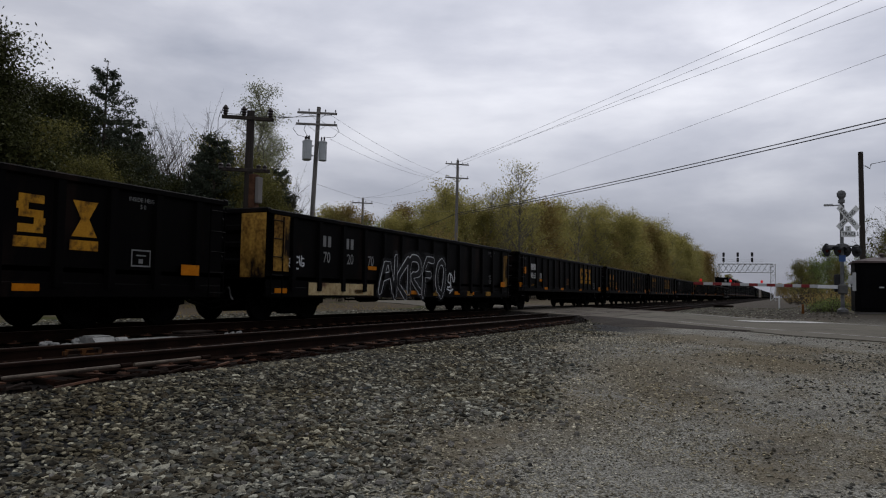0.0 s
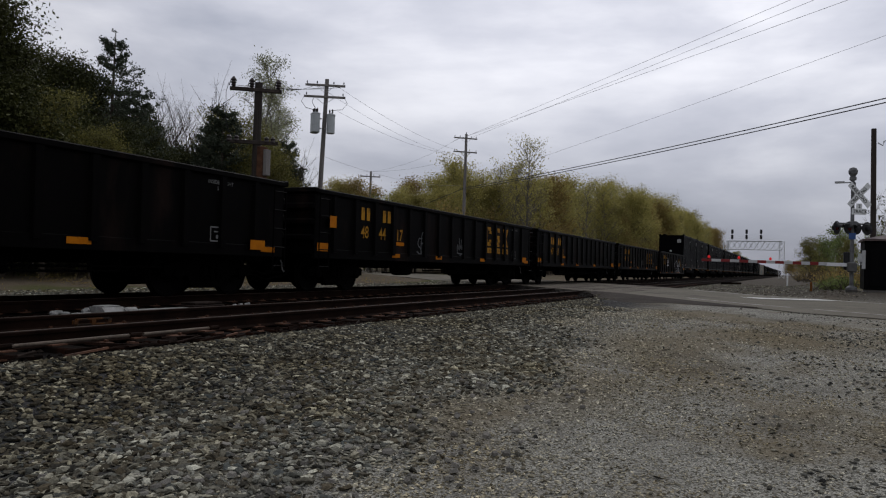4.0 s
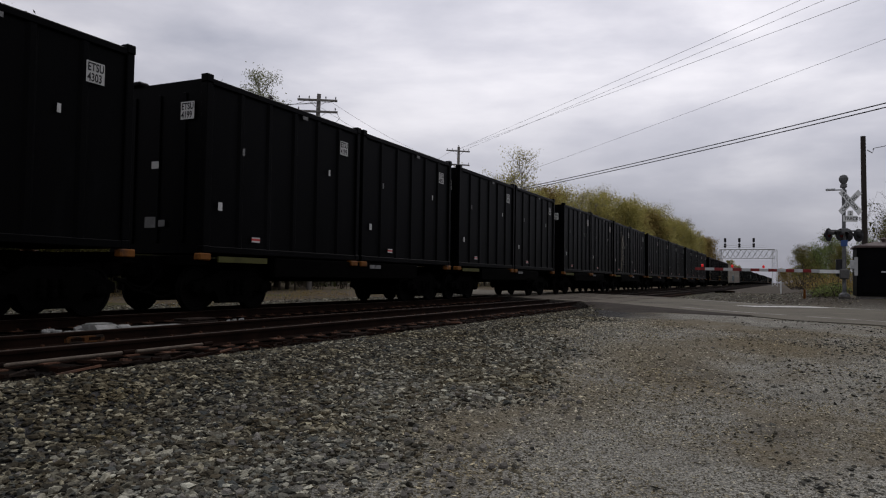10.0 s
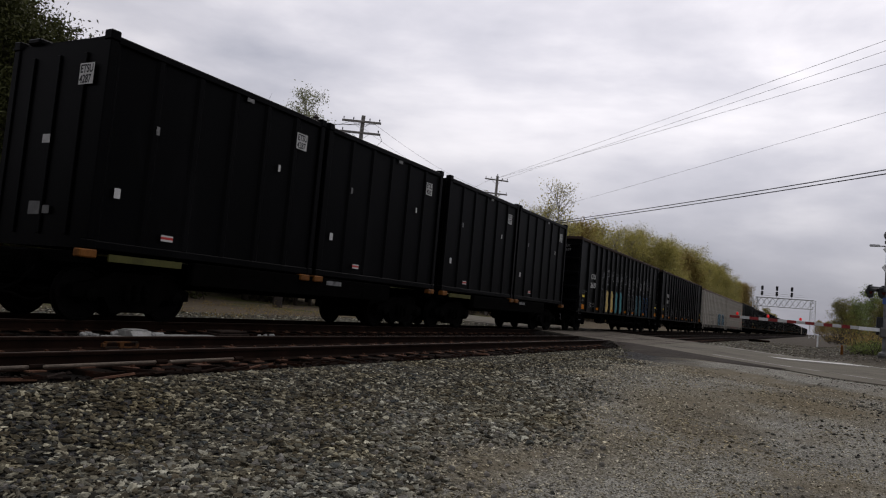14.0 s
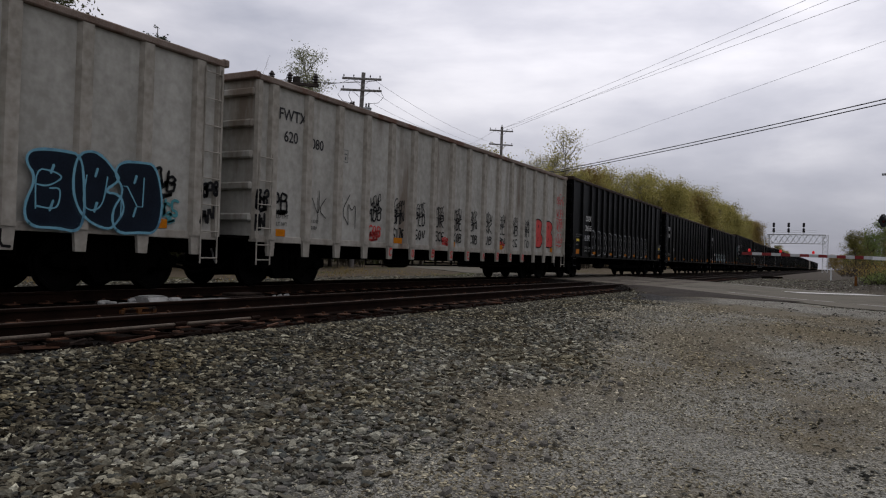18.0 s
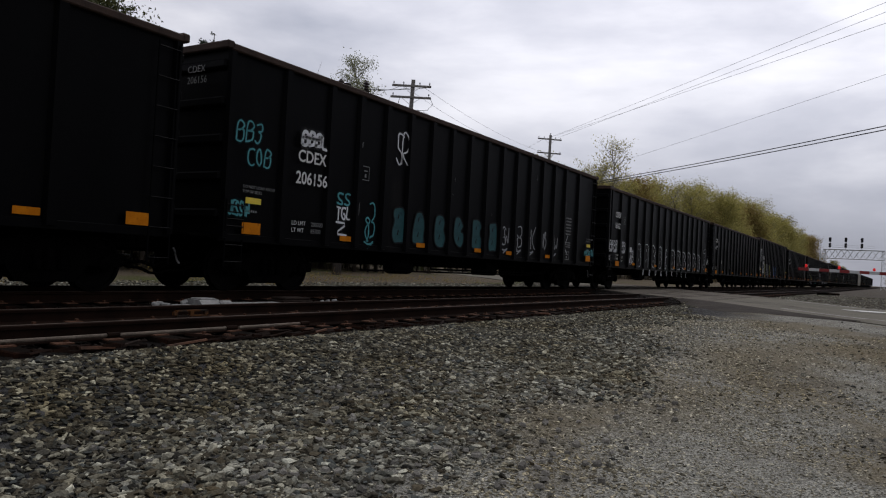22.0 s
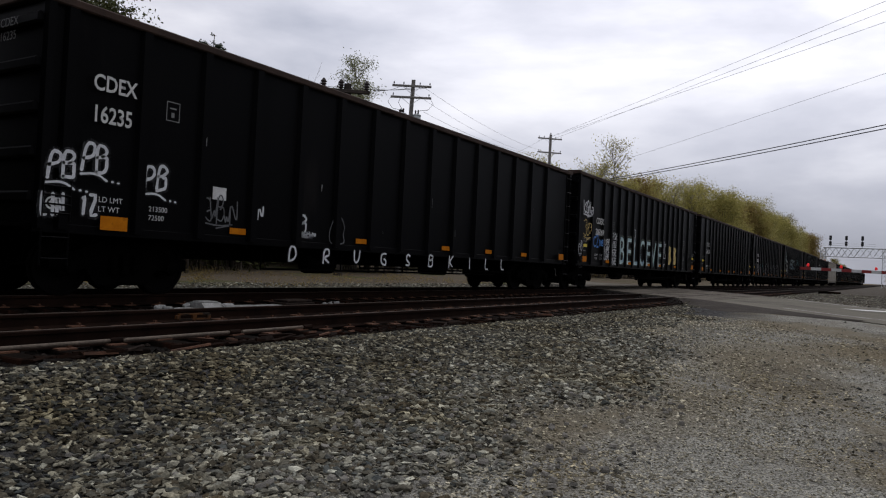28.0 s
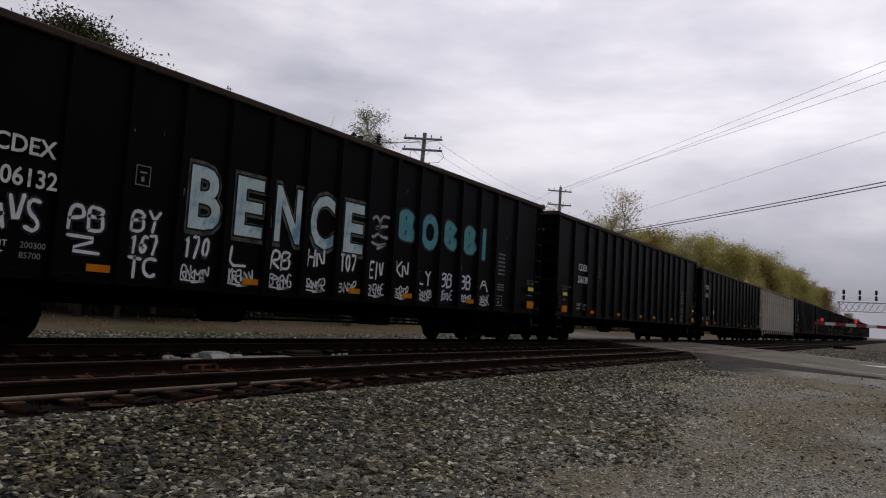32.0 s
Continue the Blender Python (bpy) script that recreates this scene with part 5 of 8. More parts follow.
def yellow_logo(car, L, spots, z, h, mat=YELLOW):
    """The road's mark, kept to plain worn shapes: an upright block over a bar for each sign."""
    blocks = (((0, 0.2, 0.1, 0.9), (0.2, 0.8, 0.0, 0.38), (0.8, 1.0, 0.1, 0.9), (0.66, 0.8, 0.66, 1.0), (0.2, 0.34, 0.66, 1.0)),
              ((0, 0.22, 0.06, 0.94), (0.22, 0.4, 0.6, 1.0), (0.4, 0.6, 0.08, 0.92), (0.6, 0.78, 0.0, 0.4), (0.78, 1.0, 0.06, 0.94)))
    for i, a in enumerate(spots):
        s = Shape()
        w = h * 0.82
        if i == len(spots) - 1:
            s.add([(0, 0, 0), (w, 0, 0), (w * 0.66, 0, h * 0.5), (w * 0.34, 0, h * 0.5)], [(0, 1, 2, 3)])
            s.add([(w * 0.34, 0, h * 0.5), (w * 0.66, 0, h * 0.5), (w, 0, h), (0, 0, h)], [(0, 1, 2, 3)])
        else:
            for z0, z1, x0, x1 in blocks[(i + 3 - len(spots)) % 2]:
                s.add([(w * x0, 0, h * z0), (w * x1, 0, h * z0), (w * x1, 0, h * z1), (w * x0, 0, h * z1)], [(0, 1, 2, 3)])
        s.add([(-0.03, 0, -h * 0.38), (w + 0.03, 0, -h * 0.38), (w + 0.03, 0, -h * 0.10), (-0.03, 0, -h * 0.10)], [(0, 1, 2, 3)])
        mark(car, s.mesh("emblem", mat), SIDE - 0.10, -L / 2 + a, z, "emblem", "faded yellow painted emblem block")


def number_bars(car, L, marks, figures, z, h, mat):
    """Owner's marks as plain bars, with the car's figures in the bays below."""
    for a in marks:
        for i in range(2):
            s = Shape()
            s.add([(0, 0, 0), (h * 0.5, 0, 0), (h * 0.5, 0, h), (0, 0, h)], [(0, 1, 2, 3)])
            mark(car, s.mesh("lettering", mat), SIDE - 0.10, -L / 2 + a + i * h * 0.8, z + h * 1.42, "lettering")
    for text, a in figures:
        mark(car, words(text, h, mat, 0.004), SIDE - 0.10, -L / 2 + a, z, "lettering", "", 0.85)
    label_plate(car, L, figures[-1][1] + 0.02, z - h * 0.42, 0.46, 0.1, ORANGE, off=-0.10)


POST_ROWS = {0: (0.25, 0.99), 1: (0.95, 1.06), 2: (0.50, 0.97), 3: (0.70, 0.985), 4: (0.35, 1.2), 9: (0.45, 1.06)}


def build_low_gondolas():
    spans = [(-4.4, 11.4), (12.8, 28.4), (29.6, 45.3), (46.6, 61.6), (62.8, 78.2), (79.3, 94.9), (96.1, 111.9), (112.9, 128.6), (129.7, 145.1), (146.4, 162.0)]
    texts = ["48 61 3", "70 20 70", "48 63 13", "70 73 20", "57 00 15", "77 39 5", "48 44 17", "47 11 2", "48 26 9", "10 73 5"]
    marks = {1: (2.15, 3.2), 2: (1.65, 2.05), 3: (0.86, 1.84)}
    figures = {1: (2.17, 3.25, 4.3), 2: (1.64, 2.04, 2.95), 3: (0.92, 1.84, 2.86)}
    emblems = {0: ((10.45, 11.42, 12.36), 1.54, 0.58), 2: ((10.45, 11.5, 12.36), 1.58, 0.60), 3: ((9.38, 10.48, 11.48), 1.48, 0.62), 4: ((9.08, 10.32, 11.54), 1.63, 0.58), 6: ((10.7, 11.6, 12.5), 1.54, 0.70)}
    for i, (a, b) in enumerate(spans):
        rusty = i in (5, 7)
        deep = i in (0, 1, 9)
        car, L = low_gondola(a, b, "low black gondola car with faded yellow markings" if not rusty else "low rust-brown gondola car with worn paint", GONDOLA, *POST_ROWS.get(i, (0.80, 0.99)), low=0.70 if deep else 0.98)
        paint = LETTER_DIM if i in (1, 5) else LETTER if i == 2 else YELLOW
        at = figures.get(i, (2.06, 2.98, 3.95))
        number_bars(car, L, marks.get(i, (2.06, 3.18)), list(zip(texts[i].split(), at)), 1.43 if i != 3 else 1.26, 0.27 if i in (1, 2) else 0.33, paint)
        if i not in (1, 5, 7, 9):
            spots, z, h = emblems.get(i, ((10.4, 11.4, 12.4), 1.55, 0.60))
            yellow_logo(car, L, spots, z, h)
        if i == 1:
            label_plate(car, L, 0.16, 1.15, 0.56, 1.25, PRIMER, off=0.003, name="primer_patch", label="worn yellow primer patch")
            part("primer_patch", plate(0.9, SIDE - 0.02, -0.012, 0.0, 1.0, 2.42, 0.0, "primer_patch", PRIMER), PRIMER, car, "rusted yellow end panel", (0, -L / 2 - 0.09, 0))
            label_plate(car, L, 1.58, 0.62, 3.03, 0.3, PALE_RUST, off=-0.046, name="primer_patch", label="pale rusted paint strip")
            label_plate(car, L, L - 0.86, 1.0, 0.72, 1.25, PRIMER, off=-0.098, name="primer_patch")
            tag(car, L, 0.76, 1.23, 0.62, 0.36, "white", 32, 0.016, -0.1)
            for k, ch in enumerate("AKRFO"):
                hand(car, L, ch, 4.85 + k * 0.9, 0.62, 1.12, "white", 0.105, 0.004, 0.98, 20 + k)
                hand(car, L, ch, 4.85 + k * 0.9, 0.62, 1.12, "coal", 0.082, 0.010, 0.98, 20 + k)
            tag(car, L, 9.35, 0.85, 0.55, 0.9, "white", 31, 0.02)
            for q in (6.3, 8.4, 11.2, 13.0):
                label_plate(car, L, q, 0.62, 0.5, 0.16, PRIMER, off=-0.046, name="primer_patch")
        if i == 9:
            tag(car, L, 3.62, 1.35, 0.82, 0.62, "white", 57, 0.018)
            tag(car, L, 3.7, 1.28, 0.7, 0.12, "white", 47, 0.014)
            hand(car, L, "TUT", 7.84, 1.16, 0.5, "white", 0.014, 0.006, 0.72)
            for k, ch in enumerate("SHOKB"):
                hand(car, L, ch, 9.1 + k * 0.6, 0.68, 1.2, "white", 0.014, 0.006, 0.72, 40 + k)
                hand(car, L, ch, 9.2 + k * 0.6, 0.74, 1.05, "silver", 0.010, 0.006, 0.5, 50 + k)
            label_plate(car, L, 11.32, 1.7, 0.48, 0.34, PRIMER, off=-0.1, name="primer_patch", label="rusty orange worn paint patch")
            label_plate(car, L, 12.33, 1.29, 0.48, 0.76, PRIMER, off=-0.1, name="primer_patch", label="rusty orange worn paint patch")
            tag(car, L, 13.86, 1.24, 0.3, 0.66, "white", 58, 0.014)
        if i in (6, 8):
            tag(car, L, 5.3, 1.05, 0.5, 0.7, "grey", 400 + i, 0.02, -0.1)
            tag(car, L, 8.2, 1.2, 0.6, 0.5, "grey", 410 + i, 0.02, -0.1)
        if i in (2, 6):
            label_plate(car, L, 0.50, 1.61, 0.31, 0.29, ORANGE, off=0.002, label="orange reflective square")
        if deep:
            for q in (0.3, 3.63, 6.87, 10.1, 11.4):
                label_plate(car, L, q, 0.66, 0.44, 0.11, ORANGE, off=-0.046)
        else:
            for k, q in enumerate((0.1, 3.73, 6.54, 10.22, L - 0.75)):
                label_plate(car, L, q, 0.94 if k else 1.02, 0.45, 0.11 if k else 0.2, ORANGE, off=-0.046)
        label_plate(car, L, L - 1.15, 0.98, 0.46, 0.2, ORANGE)
        frame_mark(car, L, L - 2.25, 1.1, 0.43, 0.3, LETTER_DIM, off=-0.1)
        write(car, L, "INSIDE HEIGHT", L - 2.35 if i != 2 else 0.24, 2.24, 0.075, LETTER_DIM, off=-0.1)
        write(car, L, "5 0", L - 2.1 if i != 2 else 0.53, 2.12, 0.075, LETTER_DIM, off=-0.1)
        if i == 2:
            write(car, L, "LD LMT", 1.78, 1.1, 0.07, YELLOW, off=-0.1)
            frame_mark(car, L, 7.5, 1.23, 0.5, 0.3, ORANGE_DIM, off=-0.1)


FLAT_STARTS = (163.4, 189.6, 215.6, 241.8, 267.7, 293.9)


def build_container_cars():
    codes = iter("4408 4306 4034 4315 4409 4347 4094 4303 4199 4093 4196 4405 4120 4415 4006 4071 4322 4390 4051 4083 4287 4010 4177 4292".split())
    for k, u in enumerate(FLAT_STARTS):
        for j, off in enumerate((0.0, 12.35)):
            flat_car(u + off - 0.15 - 0.15 * (j == 0), u + off + 11.95 + 0.15 * (j == 1))
            off += 0.22 if (k, j) == (2, 1) else 0.08 if k == 4 else 0.0
            container(u + off, next(codes), "", stain=(k == 3 and j == 1))
            container(u + off + 6.0, next(codes), "")


def cdex(u0, u1, number, look_label, shift=0.0, nudge=0.0, **kw):
    """A black high-sided gondola with white owner's letters and number."""
    wide = len(number) == 6
    row = WIDE_POSTS if wide else [NARROW_POSTS[0]] + [q + nudge for q in NARROW_POSTS[1:]]
    car, L = tall_gondola(u0, u1, look_label, BLACK, row, 4.47 if wide else 4.30, rim=RIM, **kw)
    POSTS_OF[car.name] = row
    a = 1.80 + shift if wide else 0.72
    for text, at, z, h, squeeze in (("CDEX", a, 2.63 if wide else 3.09, 0.24, 0.94), (number, a - (0.03 if wide else 0.0), 2.19 if wide else 2.62, 0.25, 0.9)):
        mark(car, words(text, h, LETTER, 0.006), SIDE + 0.006, -L / 2 + at, z, "lettering", "", squeeze * (1.0 if wide else 0.86))
    for tx, z in (("CDEX", 3.98), (number, 3.78)):
        o = part("lettering", words(tx, 0.13, LETTER_DIM), None, car)
        o.matrix_basis = pose(0.55, -L / 2 - 0.10, z - (0.0 if wide else 0.12))
    frame_mark(car, L, 3.95 if wide else 2.05, 2.52 if wide else 2.88, 0.26, 0.32, LETTER_DIM, off=-0.12)
    b = 1.72 if wide else 0.9
    write(car, L, "LD LMT", b, 1.36 if wide else 1.44, 0.085, LETTER)
    write(car, L, "LT WT", b, 1.22 if wide else 1.30, 0.085, LETTER)
    for i, text in enumerate(("200300", "85700") if wide else ("213500", "72500")):
        write(car, L, text, b + 0.56 if wide else 1.82, (1.36 if wide else 1.44) - 0.14 * i - (0.0 if wide else 0.06), 0.085, LETTER if not wide else LETTER_DIM, off=0.006 if wide else -0.118)
    for q in (3.3, 6.26, 9.2, 11.6, 14.5) if wide else (3.3, 6.8, 11.0, 13.4, 15.8):
        after = min((p for p in POSTS_OF[car.name] if p > q), default=q + 0.6)
        label_plate(car, L, after - 0.52, 1.12, 0.38, 0.11, ORANGE, off=-0.104)
    label_plate(car, L, 0.45 if wide else 0.95, 1.10 if wide else 1.03, 0.45, 0.21, ORANGE)
    if wide:
        for end in (0.42, L - 1.0):
            label_plate(car, L, end + 0.08, 1.66, 0.38, 0.11, YELLOW_BRIGHT, name="warning_label", label="yellow warning label")
            write(car, L, "DO NOT LOAD ABOVE", end, 1.94, 0.055, LETTER_DIM)
            write(car, L, "TOP OF SIDES", end, 1.85, 0.055, LETTER_DIM)
            bars(car, L, end + 0.08, 1.5, 1, 0.3, 0.04, LETTER_DIM)
    else:
        round_mark(car, L, 0.2, 1.36, 0.09, LETTER)
        label_plate(car, L, 3.08, 1.70, 0.30, 0.22, LETTER, off=-0.12, name="data_panel", label="white data panel")
    if wide:
        bars(car, L, L - 2.85, 2.6, 6, 0.5, 0.05, LETTER_DIM, 1.3, off=-0.118)
        bars(car, L, L - 2.85, 1.72, 3, 0.5, 0.04, LETTER_DIM, 0.9, off=-0.118)
        frame_mark(car, L, L - 2.9, 1.12, 0.46, 0.3, LETTER_DIM, off=-0.112)
    if u0 < 730:
        rnd = random.Random(int(u0))
        for k in range(7):
            s = Shape()
            h, w = rnd.uniform(0.06, 0.34), rnd.uniform(0.006, 0.016)
            s.add([(0, 0, 0), (w, 0, h * 0.1), (w * 0.8 + rnd.uniform(-0.03, 0.03), 0, h), (-w * 0.3, 0, h * 0.8)], [(0, 1, 2, 3)])
            mark(car, s.mesh("scuff", LETTER_DIM), SIDE - 0.112 if k % 2 else SIDE + 0.004, -L / 2 + rnd.choice(POSTS_OF[car.name][2:-1]) + (rnd.uniform(0.15, 0.7) if k % 2 else 0.0), rnd.uniform(1.2, 3.9), "scuff", "pale scratch through the black paint")
    label_plate(car, L, L - 0.95, 1.12, 0.46, 0.22, ORANGE) if wide else label_plate(car, L, L - 0.9, 1.1, 0.4, 0.2, ORANGE)
    return car, L


POSTS_OF = {}


def letter_row(car, L, text, a, step, z, h, fill, edge=None, bold=0.02, drop=0.0, narrow=0.82):
    """Graffiti letters, one to a bay between the posts."""
    for i, ch in enumerate(text):
        if ch == " ":
            continue
        y = -L / 2 + a + i * step
        lane = POSTS_OF.get(car.name)
        if lane:
            at = a + i * step + 0.3
            post = max((p for p in lane if p < at), default=0.0)
            after = min((p for p in lane if p > at), default=post + 1.0)
            y = -L / 2 + post + 0.12
            wide = max(v.co.x for v in words(ch, h, SPRAY[fill], bold).vertices)
            narrow = min(1.0, (after - post - 0.24) / wide)
        if ch == "B" and edge != "dun" and lane:
            room = after - post - 0.26
            bubble(car, L, y + L / 2 + 0.0, z, room, h, None if fill == "coal" else fill, edge or ("coal" if fill != "coal" else "silver"), 0.022, -0.112, i + round(z * 10), (0, 2, 1)[i % 3])
            continue
        if edge:
            mark(car, words(ch, h * 1.05, SPRAY[edge], bold + (0.05 if edge == "dun" else 0.03)), SIDE - 0.115, y - 0.03, z - h * 0.03 - drop * i, "graffiti_letter", edge + " outline of a graffiti letter", narrow)
        if edge == "dun":
            mark(car, words(ch, h, SPRAY["coal"], bold + 0.012), SIDE - 0.1115, y, z - drop * i, "graffiti_letter", "black inner outline of a graffiti letter", narrow)
        thick = bold - 0.024 if edge == "dun" else bold
        mark(car, words(ch, h, SPRAY[fill], thick), SIDE - 0.108, y, z - drop * i, "graffiti_letter", fill + " sprayed graffiti letter", narrow)


def debris(car, L, top=4.5, seed=1):
    """A load of broken wood and rubble that stands a little over the rim."""
    rnd = random.Random(seed)
    s = Shape()
    n = 60
    for i in range(n):
        y, x = rnd.uniform(-L / 2 + 0.8, L / 2 - 0.8), rnd.uniform(-1.2, 1.25)
        r, z = rnd.uniform(0.12, 0.35), top - 0.15 + rnd.uniform(0, 0.12)
        pts = [(x + r * math.cos(w) * rnd.uniform(0.6, 1.2), y + 1.5 * r * math.sin(w) * rnd.uniform(0.6, 1.2), z - 0.1) for w in (0, 1.2, 2.4, 3.7, 5.0)]
        tip = (x + rnd.uniform(-0.1, 0.1), y + rnd.uniform(-0.2, 0.2), z + rnd.uniform(0.02, 0.22))
        s.add(pts + [tip], [(k, (k + 1) % 5, 5) for k in range(5)])
    s.box(-1.3, 1.3, -L / 2 + 0.3, L / 2 - 0.3, top - 0.7, top - 0.16, 0.1)
    ob = part("rubble_load", s, DEBRIS, car, "reddish heap of demolition rubble and wood")
    ob["kind"] = "stuff"


def white_gondola(u0, u1, number, label):
    car, L = tall_gondola(u0, u1, label, WHITE, WHITE_POSTS, 4.32, feet=0.34, rim=WHITE_RUST, post_paint=WHITE_POST, post_w=0.2)
    POSTS_OF[car.name] = WHITE_POSTS
    for text, a, z, h in (("FWTX", 0.70, 3.54, 0.25), (number[:3], 0.88, 3.09, 0.24), (number[4:], 1.79, 3.07, 0.23)):
        mark(car, words(text, h, SPRAY["black"], 0.004), SIDE - 0.118, -L / 2 + a, z, "lettering", "black stencilled mark", 0.92)
    write(car, L, "LD LMT", 0.72, 1.46, 0.085, SPRAY["black"], off=-0.118)
    write(car, L, "LT WT", 0.72, 1.30, 0.085, SPRAY["black"], off=-0.118)
    write(car, L, "213700", 1.82, 1.42, 0.075, SPRAY["black"], off=-0.118)
    write(car, L, "72300", 1.82, 1.28, 0.075, SPRAY["black"], off=-0.118)
    frame_mark(car, L, 2.98, 2.92, 0.2, 0.3, SPRAY["grey"], off=-0.118)
    for q in (0.58, 5.3, 8.4, 12.0):
        label_plate(car, L, q, 1.08, 0.42, 0.15, ORANGE, off=-0.11)
    label_plate(car, L, L - 1.65, 1.1, 0.46, 0.16, ORANGE, off=-0.11)
    return car, L


def build_tall_gondolas():
    car, L = cdex(319.6, 337.9, "206107", "black high-sided gondola with rows of coloured graffiti letters")
    letter_row(car, L, "B", 3.85, 1.0, 1.05, 1.2, "coal", "grey", 0.05)
    letter_row(car, L, "BB", 4.85, 0.97, 1.05, 1.2, "sand", None, 0.05)
    letter_row(car, L, "BB", 6.8, 0.97, 1.05, 1.22, "teal", None, 0.05)
    letter_row(car, L, "BB", 9.72, 0.95, 1.08, 1.15, "coal", "silver", 0.05)
    letter_row(car, L, "BB", 11.7, 0.95, 1.05, 1.2, "deep", "sky", 0.05)
    letter_row(car, L, "BB", 13.65, 0.95, 1.02, 1.2, "coal", "blue", 0.03)
    for k in range(13):
        tag(car, L, 3.9 + k * 0.985, 2.45 + 0.12 * (k % 3), 0.6, 0.85, "silver", 100 + k, 0.014, -0.11)
    car, L = cdex(339.4, 358.2, "206119", "black high-sided gondola with dusty sides")
    for k in range(6):
        tag(car, L, 2.5 + k * 1.9, 1.3, 0.5, 0.8, "silver", 120 + k, 0.015, -0.11)
    car, L = white_gondola(359.9, 378.1, "620 075", "dirty cream high-sided gondola covered in graffiti")
    for k, ch in enumerate("LIPRFW"):
        a = (4.2, 5.46, 6.53, 7.67, 8.8, 9.92)[k]
        wide = max(v.co.x for v in words(ch, 0.68, SPRAY["ink"], 0.035).vertices)
        mark(car, words(ch, 0.68, SPRAY["ink"], 0.035), SIDE - 0.115, -L / 2 + a, 1.12, "graffiti_letter", "blue-black sprayed block letter", min(1.0, 0.52 / wide))
        if k < 3:
            label_plate(car, L, a - 0.08, 1.14, 0.2, 0.62, SPRAY["wash"], off=-0.126, name="graffiti_block", label="faint lime wash")
            hand(car, L, "BB", a - 0.05, 1.98, 0.3, "coal", 0.032, -0.11, 0.44, k)
            hand(car, L, "I", a + 0.42, 2.0, 0.34, "coal", 0.03, -0.11, 0.14, k)
            tag(car, L, a, 1.9, 0.6, 0.08, "coal", 137 + k, 0.022, -0.11)
        else:
            tag(car, L, a - 0.02, 1.92, 0.5, 0.36, "coal", 140 + k, 0.018, -0.11)
    for k, ch in enumerate("DRUGSBKILL"):
        hand(car, L, ch, WHITE_POSTS[3 + k] - 0.09, 0.72, 0.22, "coal", 0.02, -0.02, 0.2, k)
    hand(car, L, "1Z", WHITE_POSTS[4] - 0.08, 1.1, 0.22, "coal", 0.022, 0.004, 0.2)
    hand(car, L, "BS", WHITE_POSTS[5] - 0.08, 1.1, 0.22, "coal", 0.026, 0.004, 0.2)
    hand(car, L, "BR", WHITE_POSTS[6] - 0.08, 1.1, 0.22, "coal", 0.026, 0.004, 0.2)
    tag(car, L, 3.05, 1.6, 0.6, 0.6, "coal", 145, 0.012, -0.11)
    for k, (at, w) in enumerate(((11.1, 0.62), (11.65, 0.6), (12.18, 0.6), (12.7, 0.7), (14.4, 0.85), (15.15, 0.8), (15.85, 0.85))):
        bubble(car, L, at, 0.97 + 0.03 * (k % 2), w + 0.1, 1.2, "ink", "sky", 0.02, 0.026 - 0.002 * k, 150 + k, (1, 4, 3, 2, 3, 1, 3)[k])
        hand(car, L, "LOVEBUN"[k], at + 0.16, 1.3, 0.6, "sky", 0.012, 0.029 - 0.002 * k, w * 0.62, 160 + k)
    for q, z, seed in ((16.72, 1.7, 171), (16.8, 1.25, 172)):
        tag(car, L, q, z, 0.42, 0.45, "coal" if seed == 171 else "teal", seed, 0.026, -0.11)
    hand(car, L, "AN", L - 0.5, 1.25, 0.3, "coal", 0.03, 0.006, 0.34)
    tag(car, L, L - 0.5, 1.68, 0.4, 0.4, "coal", 173, 0.03)
    car, L = white_gondola(379.0, 397.9, "620 080", "dirty cream high-sided gondola with black and red tags")
    tag(car, L, 0.02, 1.62, 0.34, 0.4, "coal", 174, 0.03)
    hand(car, L, "HN", 0.02, 1.18, 0.32, "coal", 0.03, 0.006, 0.3)
    hand(car, L, "PB", 0.6, 1.6, 0.38, "coal", 0.026, -0.11, 0.5)
    tag(car, L, 0.62, 1.56, 0.42, 0.08, "coal", 175, 0.02, -0.11)
    for q in (1.82, 3.0):
        tag(car, L, q, 1.42, 0.5, 0.72, "coal", 176 + int(q), 0.010, -0.11)
    for k, (top_word, low_word) in enumerate((("ADB", "COB"), ("BHN", "S176"), ("PLD", "SOV"), ("JR", "ECE"), ("SBE", "KOB"), ("BN", "COB"), ("RK", "JB"), ("ZL", "BN"), ("NB", "KS"), ("BH", "TO"))):
        a = 4.1 + 1.14 * k
        hand(car, L, top_word, a, 1.62, 0.34, "coal", 0.02, -0.11, 0.6, k)
        hand(car, L, low_word, a + 0.02, 1.22, 0.26, "red" if k == 0 else "coal", 0.02, -0.11, 0.58, k + 20)
        tag(car, L, a + 0.08, 1.9, 0.45, 0.4, "coal", 190 + k, 0.012, -0.11)
    for k in range(9):
        hand(car, L, "COBSEABER"[k], WHITE_POSTS[4 + k] - 0.06, 0.74, 0.2, "red", 0.02, -0.02, 0.16, k)
    letter_row(car, L, "BB", L - 2.9, 0.85, 1.25, 1.1, "red", None, 0.02)
    for k in range(3):
        tag(car, L, 4.0 + k * 4, 1.15, 0.6, 0.25, "red", 175 + k, 0.022, -0.11)
    for k in range(4):
        tag(car, L, L - 1.2, 1.4 + 0.55 * k, 0.8, 0.5, "red", 180 + k, 0.016)
    car, L = cdex(398.9, 417.3, "206165", "black high-sided gondola with a row of white outlined letters")
    letter_row(car, L, "BBBBBBBBBBBB", 3.0, 0.985, 1.1, 1.15, "coal", "silver", 0.02)
    hand(car, L, "ELIEVE", 1.72, 1.74, 0.2, "white", 0.016, 0.007, 0.75)
